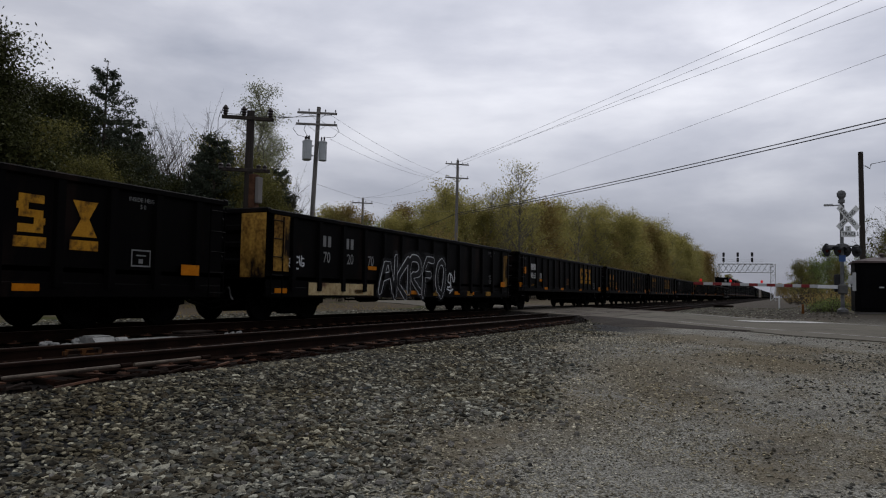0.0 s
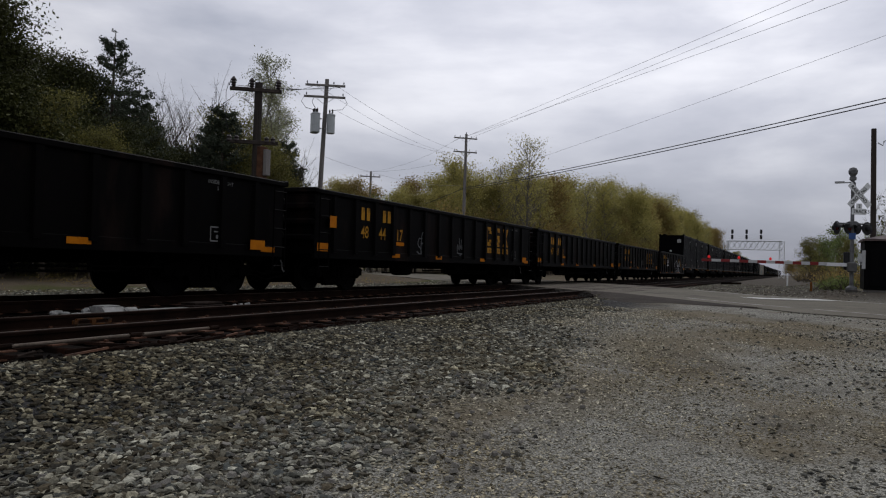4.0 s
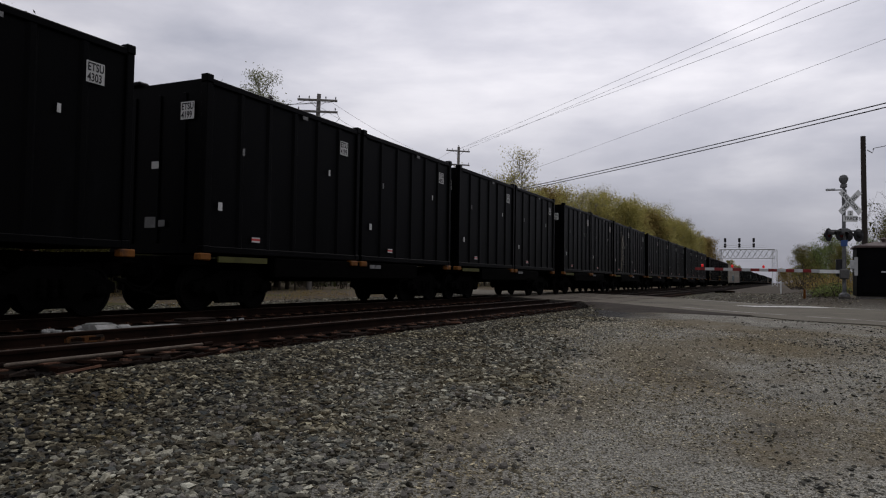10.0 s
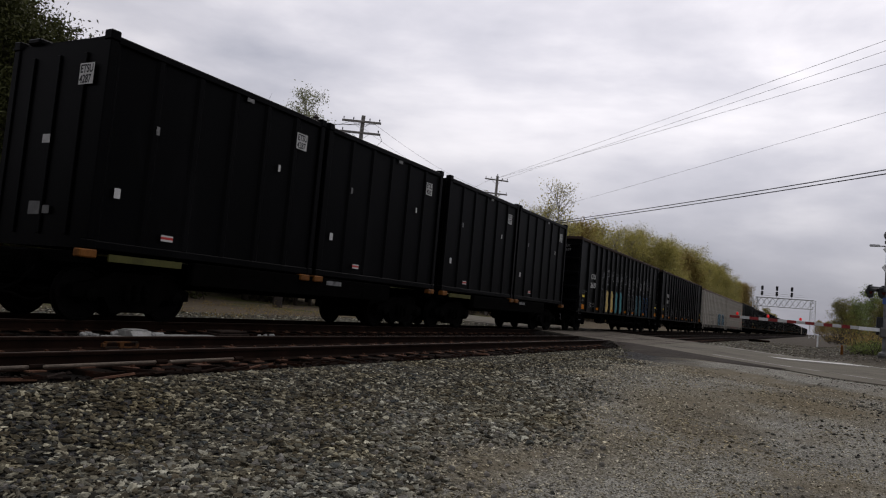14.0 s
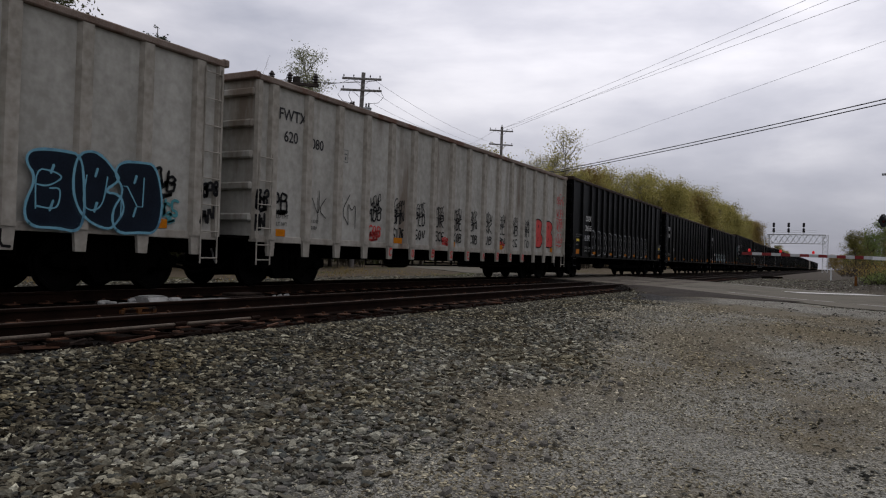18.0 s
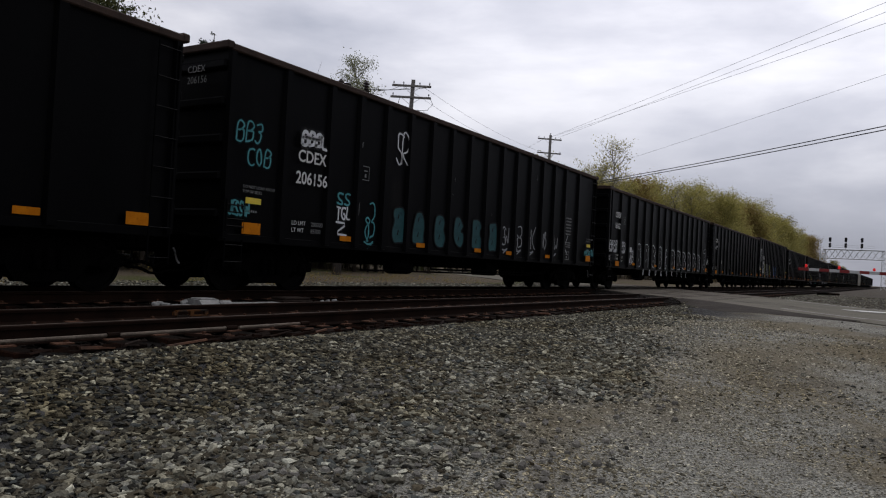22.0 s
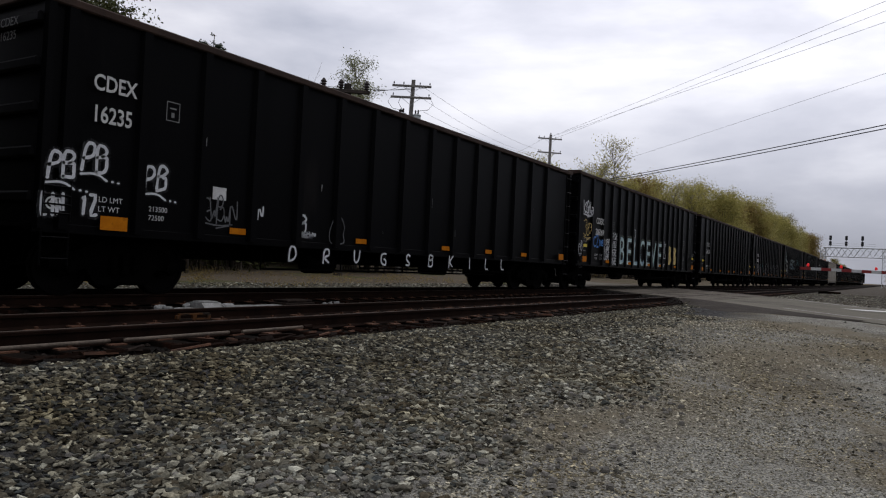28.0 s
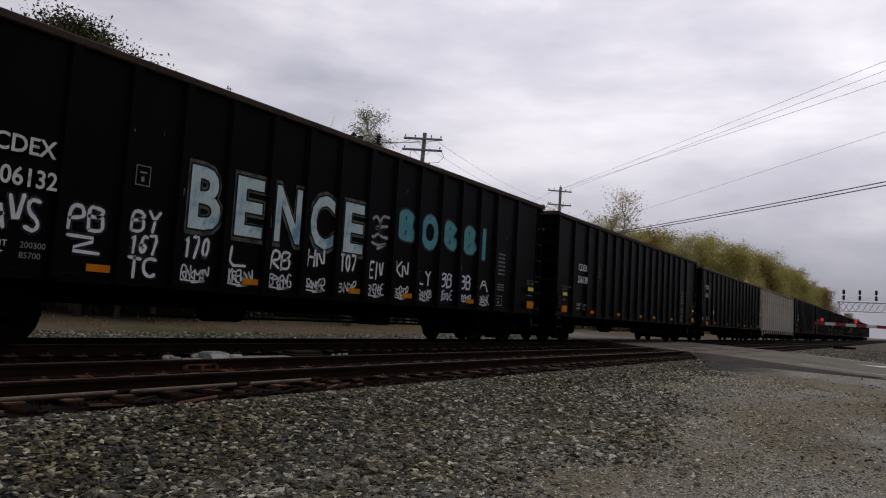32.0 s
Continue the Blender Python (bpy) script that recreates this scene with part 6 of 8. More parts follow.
    hand(car, L, "LIEVE", L - 1.05, 1.62, 0.26, "silver", 0.018, 0.007, 0.75)
    car, L = cdex(418.7, 437.6, "16238", "plain black high-sided gondola with white number")
    car, L = cdex(438.8, 457.7, "16111", "black high-sided gondola with six painted pale eyes", nudge=-0.3)
    for k in range(6):
        s = Shape()
        n = 18
        s.v = [(0, 0, 0)] + [(0.34 * math.sin(2 * math.pi * j / n), 0, 0.36 * math.cos(2 * math.pi * j / n) - (0.13 if abs(j - n / 2) < 0.5 else 0)) for j in range(n)]
        s.f = [(0, 1 + j, 1 + (j + 1) % n) for j in range(n)]
        y = -L / 2 + 4.32 + k * 1.195
        mark(car, s.mesh("graffiti_eye", SPRAY["mint"]), SIDE - 0.11, y, 1.56, "graffiti_eye", "pale sprayed eye with a point below")
        s = Shape()
        s.v = [(0, 0, 0)] + [(0.17 * math.sin(2 * math.pi * j / n), 0, 0.15 * math.cos(2 * math.pi * j / n)) for j in range(n)]
        s.f = [(0, 1 + j, 1 + (j + 1) % n) for j in range(n)]
        mark(car, s.mesh("graffiti_eye", SPRAY["black"]), SIDE - 0.105, y + 0.05, 1.62, "graffiti_eye", "black pupil")
    car, L = cdex(458.7, 477.4, "206156", "black high-sided gondola with faded teal graffiti")
    hand(car, L, "BB3", 0.2, 2.78, 0.36, "teal", 0.016, 0.007, 0.66)
    hand(car, L, "COB", 0.5, 2.36, 0.34, "teal", 0.016, 0.007, 0.6)
    hand(car, L, "JESSIN", 0.12, 1.42, 0.26, "teal", 0.018, 0.007, 0.5)
    hand(car, L, "BBBL", 1.9, 2.98, 0.26, "white", 0.034, 0.007, 0.78)
    tag(car, L, 5.18, 2.92, 0.5, 1.05, "white", 202, 0.02, -0.11)
    for i, (w, colour) in enumerate((("SS", "teal"), ("TGL", "white"), ("Z", "white"))):
        hand(car, L, w, 3.14, 1.9 - 0.32 * i, 0.26, colour, 0.02, -0.11, 0.5)
    tag(car, L, 4.14, 1.15, 0.36, 0.95, "teal", 206, 0.018, -0.11)
    for k, q in enumerate((5.18, 6.05, 7.05, 8.04, 9.02, 10.0)):
        bubble(car, L, q, 1.18, 0.56, 0.85, "deep", "coal", 0.02, -0.112, 207 + k, (3, 4, 0, 1, 2, 3)[k])
    for k in range(6):
        tag(car, L, 10.8 + k * 0.95, 1.3, 0.5, 0.8, "silver", 205 + k, 0.02, -0.11)
    hand(car, L, "ANESMITH", L - 1.12, 1.34, 0.22, "teal", 0.02, 0.007, 0.98)
    car, L = cdex(479.0, 498.0, "16162", "black high-sided gondola with a row of outlined white letters")
    tag(car, L, 8.95, 1.15, 0.4, 0.9, "white", 216, 0.018, -0.11)
    for k, q in enumerate((4.19, 5.4, 6.6, 7.78)):
        bubble(car, L, q, 1.06, 0.64, 1.1, None, "white", 0.017, -0.112, 212 + k, (0, 2, 1, 0)[k])
    letter_row(car, L, "BBBBBB", 10.02, 1.195, 1.08, 1.02, "coal", "white", 0.0)
    for k, q in enumerate((0.12, 0.65, 1.75)):
        hand(car, L, "PB", q + 0.02, 1.72, 0.36, "white", 0.02, 0.007, 0.44, 220 + k)
        tag(car, L, q, 1.62, 0.4, 0.1, "white", 224 + k, 0.014)
    tag(car, L, 3.1, 1.15, 0.5, 0.6, "white", 224, 0.02, -0.11)
    hand(car, L, "3", L - 1.5, 1.35, 1.05, "silver", 0.11, 0.007, 0.85)
    hand(car, L, "3", L - 1.5, 1.35, 1.05, "coal", 0.085, 0.012, 0.85)
    hand(car, L, "AN", L - 0.55, 1.55, 0.35, "white", 0.026, 0.007, 0.4)
    for k, ch in enumerate("DRUGSKILL"):
        hand(car, L, ch, 4.95 + k * 1.04, 0.7, 0.24, "white", 0.018, 0.006, 0.2, k)
    car, L = cdex(499.2, 517.9, "16177", "plain black high-sided gondola with white streaks")
    tag(car, L, 6.2, 1.2, 0.5, 0.7, "silver", 226, 0.014, -0.11)
    car, L = cdex(518.5, 537.1, "206277", "black high-sided gondola with silver and lime graffiti letters")
    tag(car, L, 0.05, 1.5, 0.4, 0.5, "white", 231, 0.025)
    bubble(car, L, 2.98, 1.02, 0.76, 1.2, "lime", "lime", 0.02, -0.118, 229, 2)
    for i, w in enumerate(("WISH", "YOU", "WERE", "HERE")):
        hand(car, L, w, 3.06 + 0.06 * (i == 1), 1.93 - 0.26 * i, 0.2, "black", 0.02, -0.11, 0.62 - 0.1 * (i == 1))
    hand(car, L, "PPK", 0.2, 2.98, 0.5, "white", 0.022, 0.007, 1.05)
    hand(car, L, "MTV", 0.15, 2.38, 0.52, "white", 0.022, 0.007, 1.15)
    hand(car, L, "S", 6.1, 1.85, 0.2, "black", 0.018, -0.11, 0.2)
    hand(car, L, "NO", 6.05, 1.52, 0.2, "black", 0.018, -0.11, 0.4)
    hand(car, L, "EM", 6.05, 1.2, 0.2, "black", 0.018, -0.11, 0.42)
    tag(car, L, 1.72, 1.5, 0.85, 0.62, "white", 233, 0.02)
    letter_row(car, L, "BB", 3.98, 1.0, 1.02, 1.28, "grey", "white", 0.03)
    bubble(car, L, 5.95, 1.02, 0.62, 1.15, "lime", "lime", 0.02, -0.118, 230, 0)
    letter_row(car, L, "BB", 8.6, 0.98, 1.0, 1.2, "blue", "grey", 0.02)
    letter_row(car, L, "DTA", 10.75, 0.98, 2.25, 0.3, "white", None, 0.0)
    for k in range(3):
        tag(car, L, 12.6 + 0.985 * k, 1.05, 0.5, 0.9, "white", 246 + k, 0.026, -0.11)
    for k in range(6):
        tag(car, L, 6.85 + k * 0.97, 1.15, 0.5, 0.9, "white", 240 + k, 0.018, -0.11)
    hand(car, L, "ELIEVE", 10.82, 1.15, 0.17, "white", 0.014, -0.112, 0.6)
    car, L = cdex(538.5, 557.9, "16057", "plain black high-sided gondola with white number")
    car, L = cdex(559.3, 577.4, "16081", "black high-sided gondola with red, blue and lime graffiti", nudge=-0.55)
    bubble(car, L, 3.4, 1.1, 0.7, 1.0, "lime", "coal", 0.02, -0.112, 248, 2)
    letter_row(car, L, "BB", 4.6, 1.195, 1.1, 0.95, "lime", None, 0.03)
    for k, (ch, q) in enumerate((("C", 9.53), ("O", 10.7), ("S", 11.88), ("A", 13.06))):
        for j, (dx, dz) in enumerate(((-0.06, 0.1), (0.1, 0.16), (0.0, -0.02))):
            mark(car, words(ch, 0.80, SPRAY["red"], 0.05), SIDE - 0.116 + 0.0005 * j, -L / 2 + q + dx, 1.0 + dz, "graffiti_letter", "red halo of a graffiti letter", 0.78)
        mark(car, words(ch, 0.80, SPRAY["white"], 0.055), SIDE - 0.112, -L / 2 + q - 0.01, 1.06, "graffiti_letter", "white edge of a graffiti letter", 0.8)
        mark(car, words(ch, 0.78, SPRAY["denim"], 0.05), SIDE - 0.109, -L / 2 + q + 0.02, 1.05, "graffiti_letter", "dull blue graffiti letter", 0.8)
    for k, q in enumerate((15.42, 16.55)):
        bubble(car, L, q, 1.04, 0.62, 1.18, "deep", "azure", 0.045, -0.112, 249 + k, 0)
    for q, z in ((8.4, 1.7), (14.15, 1.75)):
        hand(car, L, "PB", q, z, 0.36, "teal", 0.018, -0.11, 0.46)
        tag(car, L, q, z - 0.1, 0.5, 0.1, "teal", 250 + int(q), 0.014, -0.11)
    for k, ch in enumerate("DRUGSKILL"):
        hand(car, L, ch, 3.3 + k * 1.175, 0.66, 0.28, "teal" if k > 4 else "white", 0.022, -0.05, 0.24, k)
    car, L = cdex(578.1, 597.3, "16235", "black high-sided gondola with white tags and words along the sill")
    for k, q in enumerate((0.1, 0.6, 1.7)):
        hand(car, L, "PB", q + 0.02, 1.72 + 0.18 * (k == 1), 0.38, "white", 0.024, 0.007 if k < 2 else -0.11, 0.44, 260 + k)
        mark(car, sprayed("graffiti_tag", [cut_corners([(0, 0.06), (0.25, 0.1), (0.42, 0.0)], 2), [(0.5, 0.0), (0.52, 0.0)], [(0.6, -0.01), (0.62, -0.01)]], 0.016, SPRAY["white"], random.Random(k)), SIDE + (0.007 if k < 2 else -0.11), -L / 2 + q, 1.58 + 0.18 * (k == 1), "graffiti_tag", "white sprayed underline")
    tag(car, L, 2.9, 1.28, 0.72, 0.5, "grey", 264, 0.012, -0.11)
    hand(car, L, "IN", 4.0, 1.45, 0.24, "white", 0.018, -0.11, 0.3)
    hand(car, L, "B", 5.25, 1.25, 0.36, "white", 0.022, -0.11, 0.28)
    tag(car, L, 5.25, 1.18, 0.5, 0.1, "white", 265, 0.016, -0.11)
    bubble(car, L, 6.2, 1.08, 0.5, 0.62, None, "grey", 0.012, -0.112, 266, 4)
    hand(car, L, "LIN", 0.06, 1.2, 0.3, "white", 0.024, 0.007, 0.34)
    hand(car, L, "1Z", 0.62, 1.24, 0.3, "white", 0.024, 0.007, 0.3)
    for k, ch in enumerate("DRUGSBKILL"):
        hand(car, L, ch, 4.95 + k * 1.0, 0.68, 0.28, "white", 0.02, 0.006, 0.24, k)
    car, L = cdex(598.2, 616.8, "206169", "black high-sided gondola with a large pale painted word")
    letter_row(car, L, "BELCEVE", 4.9, 0.985, 1.12, 1.22, "mint", "dun", 0.03, 0.0, 0.8)
    for z in (1.85, 2.35):
        hand(car, L, "O", 6.95, z, 0.4, "white", 0.018, -0.108, 0.3)
    letter_row(car, L, "BB", 12.75, 0.985, 1.25, 1.0, "sand", None, 0.03)
    tag(car, L, 11.8, 1.3, 0.55, 1.2, "white", 272, 0.018, -0.11)
    hand(car, L, "CZ", 1.6, 1.72, 0.42, "blue", 0.03, 0.007, 0.6)
    hand(car, L, "TMB", 2.2, 1.78, 0.22, "blue", 0.022, 0.007, 0.5)
    for i, w in enumerate(("WISH", "YOU", "WERE", "HERE")):
        hand(car, L, w, 3.96 + 0.05 * (i == 1), 2.12 - 0.35 * i, 0.27, "white", 0.02, -0.11, 0.66 - 0.12 * (i == 1))
    for i in range(3):
        hand(car, L, "ELIEVE", 2.98, 1.85 - 0.3 * i, 0.23, "white", 0.018, -0.11, 0.7)
    tag(car, L, 0.4, 2.9, 1.0, 0.5, "white", 270, 0.025)
    tag(car, L, 0.5, 2.05, 0.8, 0.8, "sand", 271, 0.012)
    tag(car, L, 0.05, 1.4, 0.35, 0.5, "silver", 273, 0.03)
    car, L = cdex(618.1, 636.4, "206225", "black high-sided gondola heaped with reddish rubble", -0.2)
    debris(car, L, seed=3)
    car, L = cdex(637.3, 655.9, "206278", "black high-sided gondola heaped with rubble, tagged in white", 0.18)
    debris(car, L, seed=4)
    letter_row(car, L, "BBBBBBBB", 8.2, 0.985, 1.1, 1.05, "coal", "silver", 0.0)
    hand(car, L, "PB", 2.08, 1.42, 0.56, "grey", 0.05, 0.007, 0.72, 5)
    label_plate(car, L, 3.4, 1.72, 0.36, 0.22, SPRAY["grey"], off=-0.116, name="graffiti_block", label="dim grey sprayed patch")
    tag(car, L, 3.26, 1.2, 0.68, 0.5, "silver", 280, 0.024, -0.11)
    bubble(car, L, 4.2, 1.08, 0.74, 0.7, None, "silver", 0.018, -0.11, 281, 4)
    tag(car, L, 4.25, 1.12, 0.6, 0.55, "silver", 282, 0.016, -0.11)
    hand(car, L, "B", 4.23, 1.86, 0.28, "teal", 0.013, -0.11, 0.24)
    hand(car, L, "B", 5.16, 1.9, 0.26, "teal", 0.013, -0.11, 0.24)
    tag(car, L, 5.15, 1.82, 0.45, 0.1, "teal", 283, 0.016, -0.11)
    bubble(car, L, 5.2, 1.22, 0.42, 0.55, None, "deep", 0.022, -0.11, 284, 4)
    tag(car, L, 6.3, 1.15, 0.4, 0.55, "grey", 285, 0.018, -0.11)
    for i, w in enumerate(("MT", "217", "AW")):
        hand(car, L, w, 7.25, 1.84 - 0.34 * i, 0.27, "white", 0.02, -0.11, 0.5)
    car, L = cdex(657.2, 675.8, "206132", "black high-sided gondola with mint and teal graffiti letters")
    letter_row(car, L, "BENCE", 4.85, 0.985, 2.02, 1.05, "mint", "dun", 0.06)
    letter_row(car, L, "BOBBI", 10.75, 0.985, 2.42, 0.8, "teal", "black", 0.06)
    tag(car, L, 9.85, 2.3, 0.6, 0.8, "silver", 305, 0.03, -0.11)
    hand(car, L, "AVS", 1.85, 1.6, 0.44, "white", 0.026, 0.007, 0.72)
    hand(car, L, "PB", 2.96, 1.72, 0.34, "white", 0.026, -0.11, 0.6)
    hand(car, L, "Z", 2.96, 1.4, 0.22, "white", 0.022, -0.11, 0.7)
    for i, w in enumerate(("BY", "167", "TC")):
        hand(car, L, w, 3.95, 1.82 - 0.36 * i, 0.3, "white", 0.024, -0.11, 0.55)
    for k, (w, z) in enumerate((("170", 1.5), ("L", 1.45), ("RB", 1.45), ("HN", 1.6), ("T07", 1.6), ("EIV", 1.5), ("KN", 1.6), ("LY", 1.5), ("BB", 1.5), ("BB", 1.5), ("A", 1.5))):
        hand(car, L, w, 4.93 + 0.985 * k, z, 0.34, "white", 0.024, -0.11, 0.55, k)
        tag(car, L, 4.93 + 0.985 * k, 1.12, 0.55, 0.28, "white", 310 + k, 0.014, -0.11)

    tag(car, L, 0.6, 2.4, 0.9, 1.2, "mint", 304, 0.02)
    debris(car, L, seed=5)
    for k, (a, b, no) in enumerate(((677.1, 696.0, "206139"), (697.4, 716.1, "16094"))):
        car, L = cdex(a, b, no, "black high-sided gondola heaped with rubble")
        debris(car, L, seed=6 + k)
    car, L = white_gondola(717.4, 735.9, "620 011", "dirty cream high-sided gondola between black ones")
    u = 737.2
    for k in range(8):
        car, L = cdex(u, u + 18.4, str(206280 + k), "black high-sided gondola far down the train")
        u += 19.8


build_low_gondolas()
build_container_cars()
build_tall_gondolas()



# ---- lineside things ----
CHIPPED = material("stained_old_concrete", (0.03, 0.028, 0.025), (0.08, 0.075, 0.068), 0.9, 4, 50, 0.4)
MAST_DARK = material("grimy_signal_machine_paint", (0.05, 0.05, 0.048), (0.11, 0.11, 0.105), 0.7, 4, 40, 0.2)


def level_crossing_signal():
    """Mast with crossbuck, four flashing-light heads, a bell, a gate mechanism and its lowered arm."""
    bx, by = 2.12, 32.9
    z0 = float(land(bx, by))
    t = thing("crossing_signal", "grey level-crossing signal mast with crossbuck, lamps and lowered gate", "crossing signal", "", "", (bx, by, z0))
    part("footing", Shape().box(-0.2, 0.2, -0.2, 0.2, -0.25, 0.14, 0.03), CHIPPED, t, "concrete footing")
    part("mast", Shape().lathe([(0.20, 0.1), (0.20, 0.2), (0.075, 0.28), (0.065, 4.55)], 14), MAST, t, "silver-painted tubular mast")
    part("bell", Shape().lathe([(0.05, 4.55), (0.09, 4.6), (0.16, 4.72), (0.17, 4.82), (0.12, 4.92), (0.03, 4.96)], 16), MAST, t, "round signal bell")
    part("bell_bracket", Shape().box(-0.12, 0.12, -0.1, 0.1, 4.44, 4.58, 0.02).box(-0.1, 0.1, -0.09, 0.09, 4.2, 4.36, 0.02), MAST, t)
    part("side_arm", Shape().tube([(-0.62, -0.2, 4.33), (0.0, 0.0, 4.36)], 0.03, 6).box(-0.64, -0.3, -0.22, -0.08, 4.33, 4.40, 0.01), STEEL, t, "short steel side arm")
    # the face is turned across the road
    face = pose(0, 0, 0, 0, 0, 33)

    def put(name, shape, mat, parent, label="", m=None):
        o = part(name, shape, mat, parent, label)
        o.matrix_basis = face @ (m or Matrix())
        return o

    for a, text, flip in ((45, "RAILROAD", 1), (-45, "CROSSING", 0)):
        b = put("crossbuck_blade", Shape().box(-0.61, 0.61, -0.012, 0.012, -0.115, 0.115, 0.004), SIGN_WHITE, t, "white blade lettered in black", pose(0.2, -0.10 - 0.03 * flip, 3.86, 0, a, 0))
        o = part("lettering", words(text, 0.135, SIGN_BLACK, 0.004), None, b)
        o.matrix_basis = pose(-0.50, -0.016, -0.065)
    s = put("track_count_sign", Shape().box(-0.31, 0.31, -0.01, 0.01, -0.12, 0.12, 0.004).box(-0.12, 0.12, -0.01, 0.01, 0.125, 0.32, 0.004), SIGN_WHITE, t, "white sign below the crossbuck", pose(0.2, -0.11, 3.2))
    for tx, x, z in (("2", -0.05, 0.15), ("TRACKS", -0.28, -0.06)):
        o = part("lettering", words(tx, 0.14, SIGN_BLACK, 0.003), None, s)
        o.matrix_basis = pose(x, -0.016, z)
    put("lamp_arm", Shape().tube([(-0.70, 0, 2.72), (0.72, 0, 2.72)], 0.035, 8).box(-0.12, 0.12, -0.12, 0.12, 2.62, 2.82, 0.02), MAST, t)
    for x, turn in ((-0.66, 205), (-0.10, 180), (0.14, 0), (0.64, 8)):
        m = pose(x, 0, 2.55, 0, 0, turn)
        h = put("lamp_head", Shape().lathe([(0.02, -0.16), (0.10, -0.14), (0.12, -0.02), (0.26, -0.01), (0.26, 0.005), (0.11, 0.012)], 20, (0, 0, 0), "y"), SIGN_BLACK, t, "black round lamp background", m)
        part("lens", Shape().lathe([(0.105, 0.012), (0.1, 0.03), (0.02, 0.045)], 16, (0, 0, 0), "y"), LENS_RED, h, "dark red lens")
        hood = Shape()
        for j in range(9):
            w = math.pi * j / 8
            hood.v += [(0.13 * math.cos(w), 0.012, 0.13 * math.sin(w)), (0.12 * math.cos(w), 0.27, 0.12 * math.sin(w))]
        hood.f = [(2 * j, 2 * j + 1, 2 * j + 3, 2 * j + 2) for j in range(8)]
        part("hood", hood, SIGN_BLACK, h)
    part("blue_notice", Shape().box(-0.12, 0.12, -0.1, -0.085, 2.1, 2.35), SIGN_BLUE, t, "small blue notice")
    part("gate_machine", Shape().box(-0.17, 0.17, -0.25, 0.12, 0.8, 1.2, 0.05), MAST_DARK, t, "grimy gate machine box")
    part("relay_case", Shape().box(-0.28, -0.05, 0.0, 0.3, 0.9, 1.6, 0.03), SIGN_BLACK, t)
    # the lowered arm, square to the road
    ax = Vector((-0.755, -0.656, 0))
    turn = math.degrees(math.atan2(ax.y, ax.x))
    arm = part("gate_arm", Shape().prism([(-0.035, -0.075), (0.035, -0.075), (0.02, 0.06), (-0.02, 0.06)], 0.25, 1.2, "x"), ALU, t, "aluminium root of the gate arm")
    arm.matrix_basis = pose(0, 0, 1.10, 0, 0, turn)
    rnd_x = 1.2
    for k in range(14):
        ln = 0.40
        b = part("gate_stripe", plate(rnd_x, rnd_x + ln, -0.025, 0.025, -0.062 + 0.001 * k, 0.062 - 0.001 * k, 0.006, "gate_stripe", GATE_RED if k % 2 else GATE_WHITE), None, arm, "red reflective stripe" if k % 2 else "white board")
        rnd_x += ln
    for x, mat, lab in ((6.5, RED_GLOW, "lit red gate lamp"), (5.2, RED_GLOW, "lit red gate lamp"), (3.8, RED_GLOW, "lit red gate lamp")):
        part("gate_lamp", Shape().lathe([(0.03, 0.07), (0.045, 0.09), (0.045, 0.15), (0.02, 0.18)], 10, (x, 0, 0)), mat, arm, lab)
    part("counterweight", Shape().prism([(-0.05, -0.1), (0.05, -0.1), (0.06, 0.5), (-0.06, 0.62)], 0, 0.12, "x"), GATE_WHITE, t, "counterweight arm", (0.34, -0.1, 1.05))
    o = part("counterweight", Shape().box(0.2, 0.42, -0.14, -0.02, 1.2, 1.55, 0.03), GATE_WHITE, t)
    part("gate_strut", Shape().tube([(0.35, 0, 1.1), (0.45, -0.05, 1.45)], 0.04, 6), ALU, t)


def relay_cabin():
    x0, x1, y0, y1 = 2.54, 4.5, 32.75, 34.6
    z = float(land(3.4, 33.2))
    t = thing("relay_cabin", "black steel railway relay cabin with a brown roof", "equipment cabin", "", "", (x0, y0, z))
    w, d = x1 - x0, y1 - y0
    part("plinth", Shape().box(0.1, w - 0.1, 0.1, d - 0.1, -0.2, 0.12), POLE_GREY, t)
    part("body", Shape().box(0, w, 0, d, 0.08, 2.0, 0.02), BOXBLACK, t)
    part("door", Shape().box(0.18, w * 0.52, -0.025, 0.0, 0.2, 1.85, 0.01), BOXBLACK, t, "flush black door")
    part("door", Shape().box(w * 0.54, w - 0.16, -0.025, 0.0, 0.2, 1.85, 0.01), BOXBLACK, t, "flush black door")
    part("handle", Shape().box(w * 0.42, w * 0.50, -0.06, -0.025, 1.0, 1.06, 0.01), STEEL, t, "steel door handle")
    roof = Shape()
    roof.add([(-0.08, -0.1, 1.98), (w + 0.08, -0.1, 1.98), (w + 0.08, d + 0.1, 1.98), (-0.08, d + 0.1, 1.98), (-0.08, -0.1, 2.05), (w + 0.08, -0.1, 2.05), (w + 0.08, d + 0.1, 2.05), (-0.08, d + 0.1, 2.05), (w * 0.35, d / 2, 2.24), (w * 0.65, d / 2, 2.24)],
             [(0, 1, 5, 4), (1, 2, 6, 5), (2, 3, 7, 6), (3, 0, 4, 7), (3, 2, 1, 0), (4, 5, 9, 8), (5, 6, 9), (6, 7, 8, 9), (7, 4, 8)])
    part("roof", roof, BOXROOF, t, "low brown hipped roof")
    part("roof_vent", Shape().lathe([(0.07, 2.2), (0.07, 2.32), (0.13, 2.33), (0.13, 2.36), (0.02, 2.42)], 12, (w * 0.52, d / 2, 0)), BOXROOF, t)


def taper(h, r0, r1, lean=(0, 0)):
    return Shape().tube([(lean[0] * k / 6, lean[1] * k / 6, h * k / 6 - (0.6 if k == 0 else 0)) for k in range(7)], r0, 12, r1)


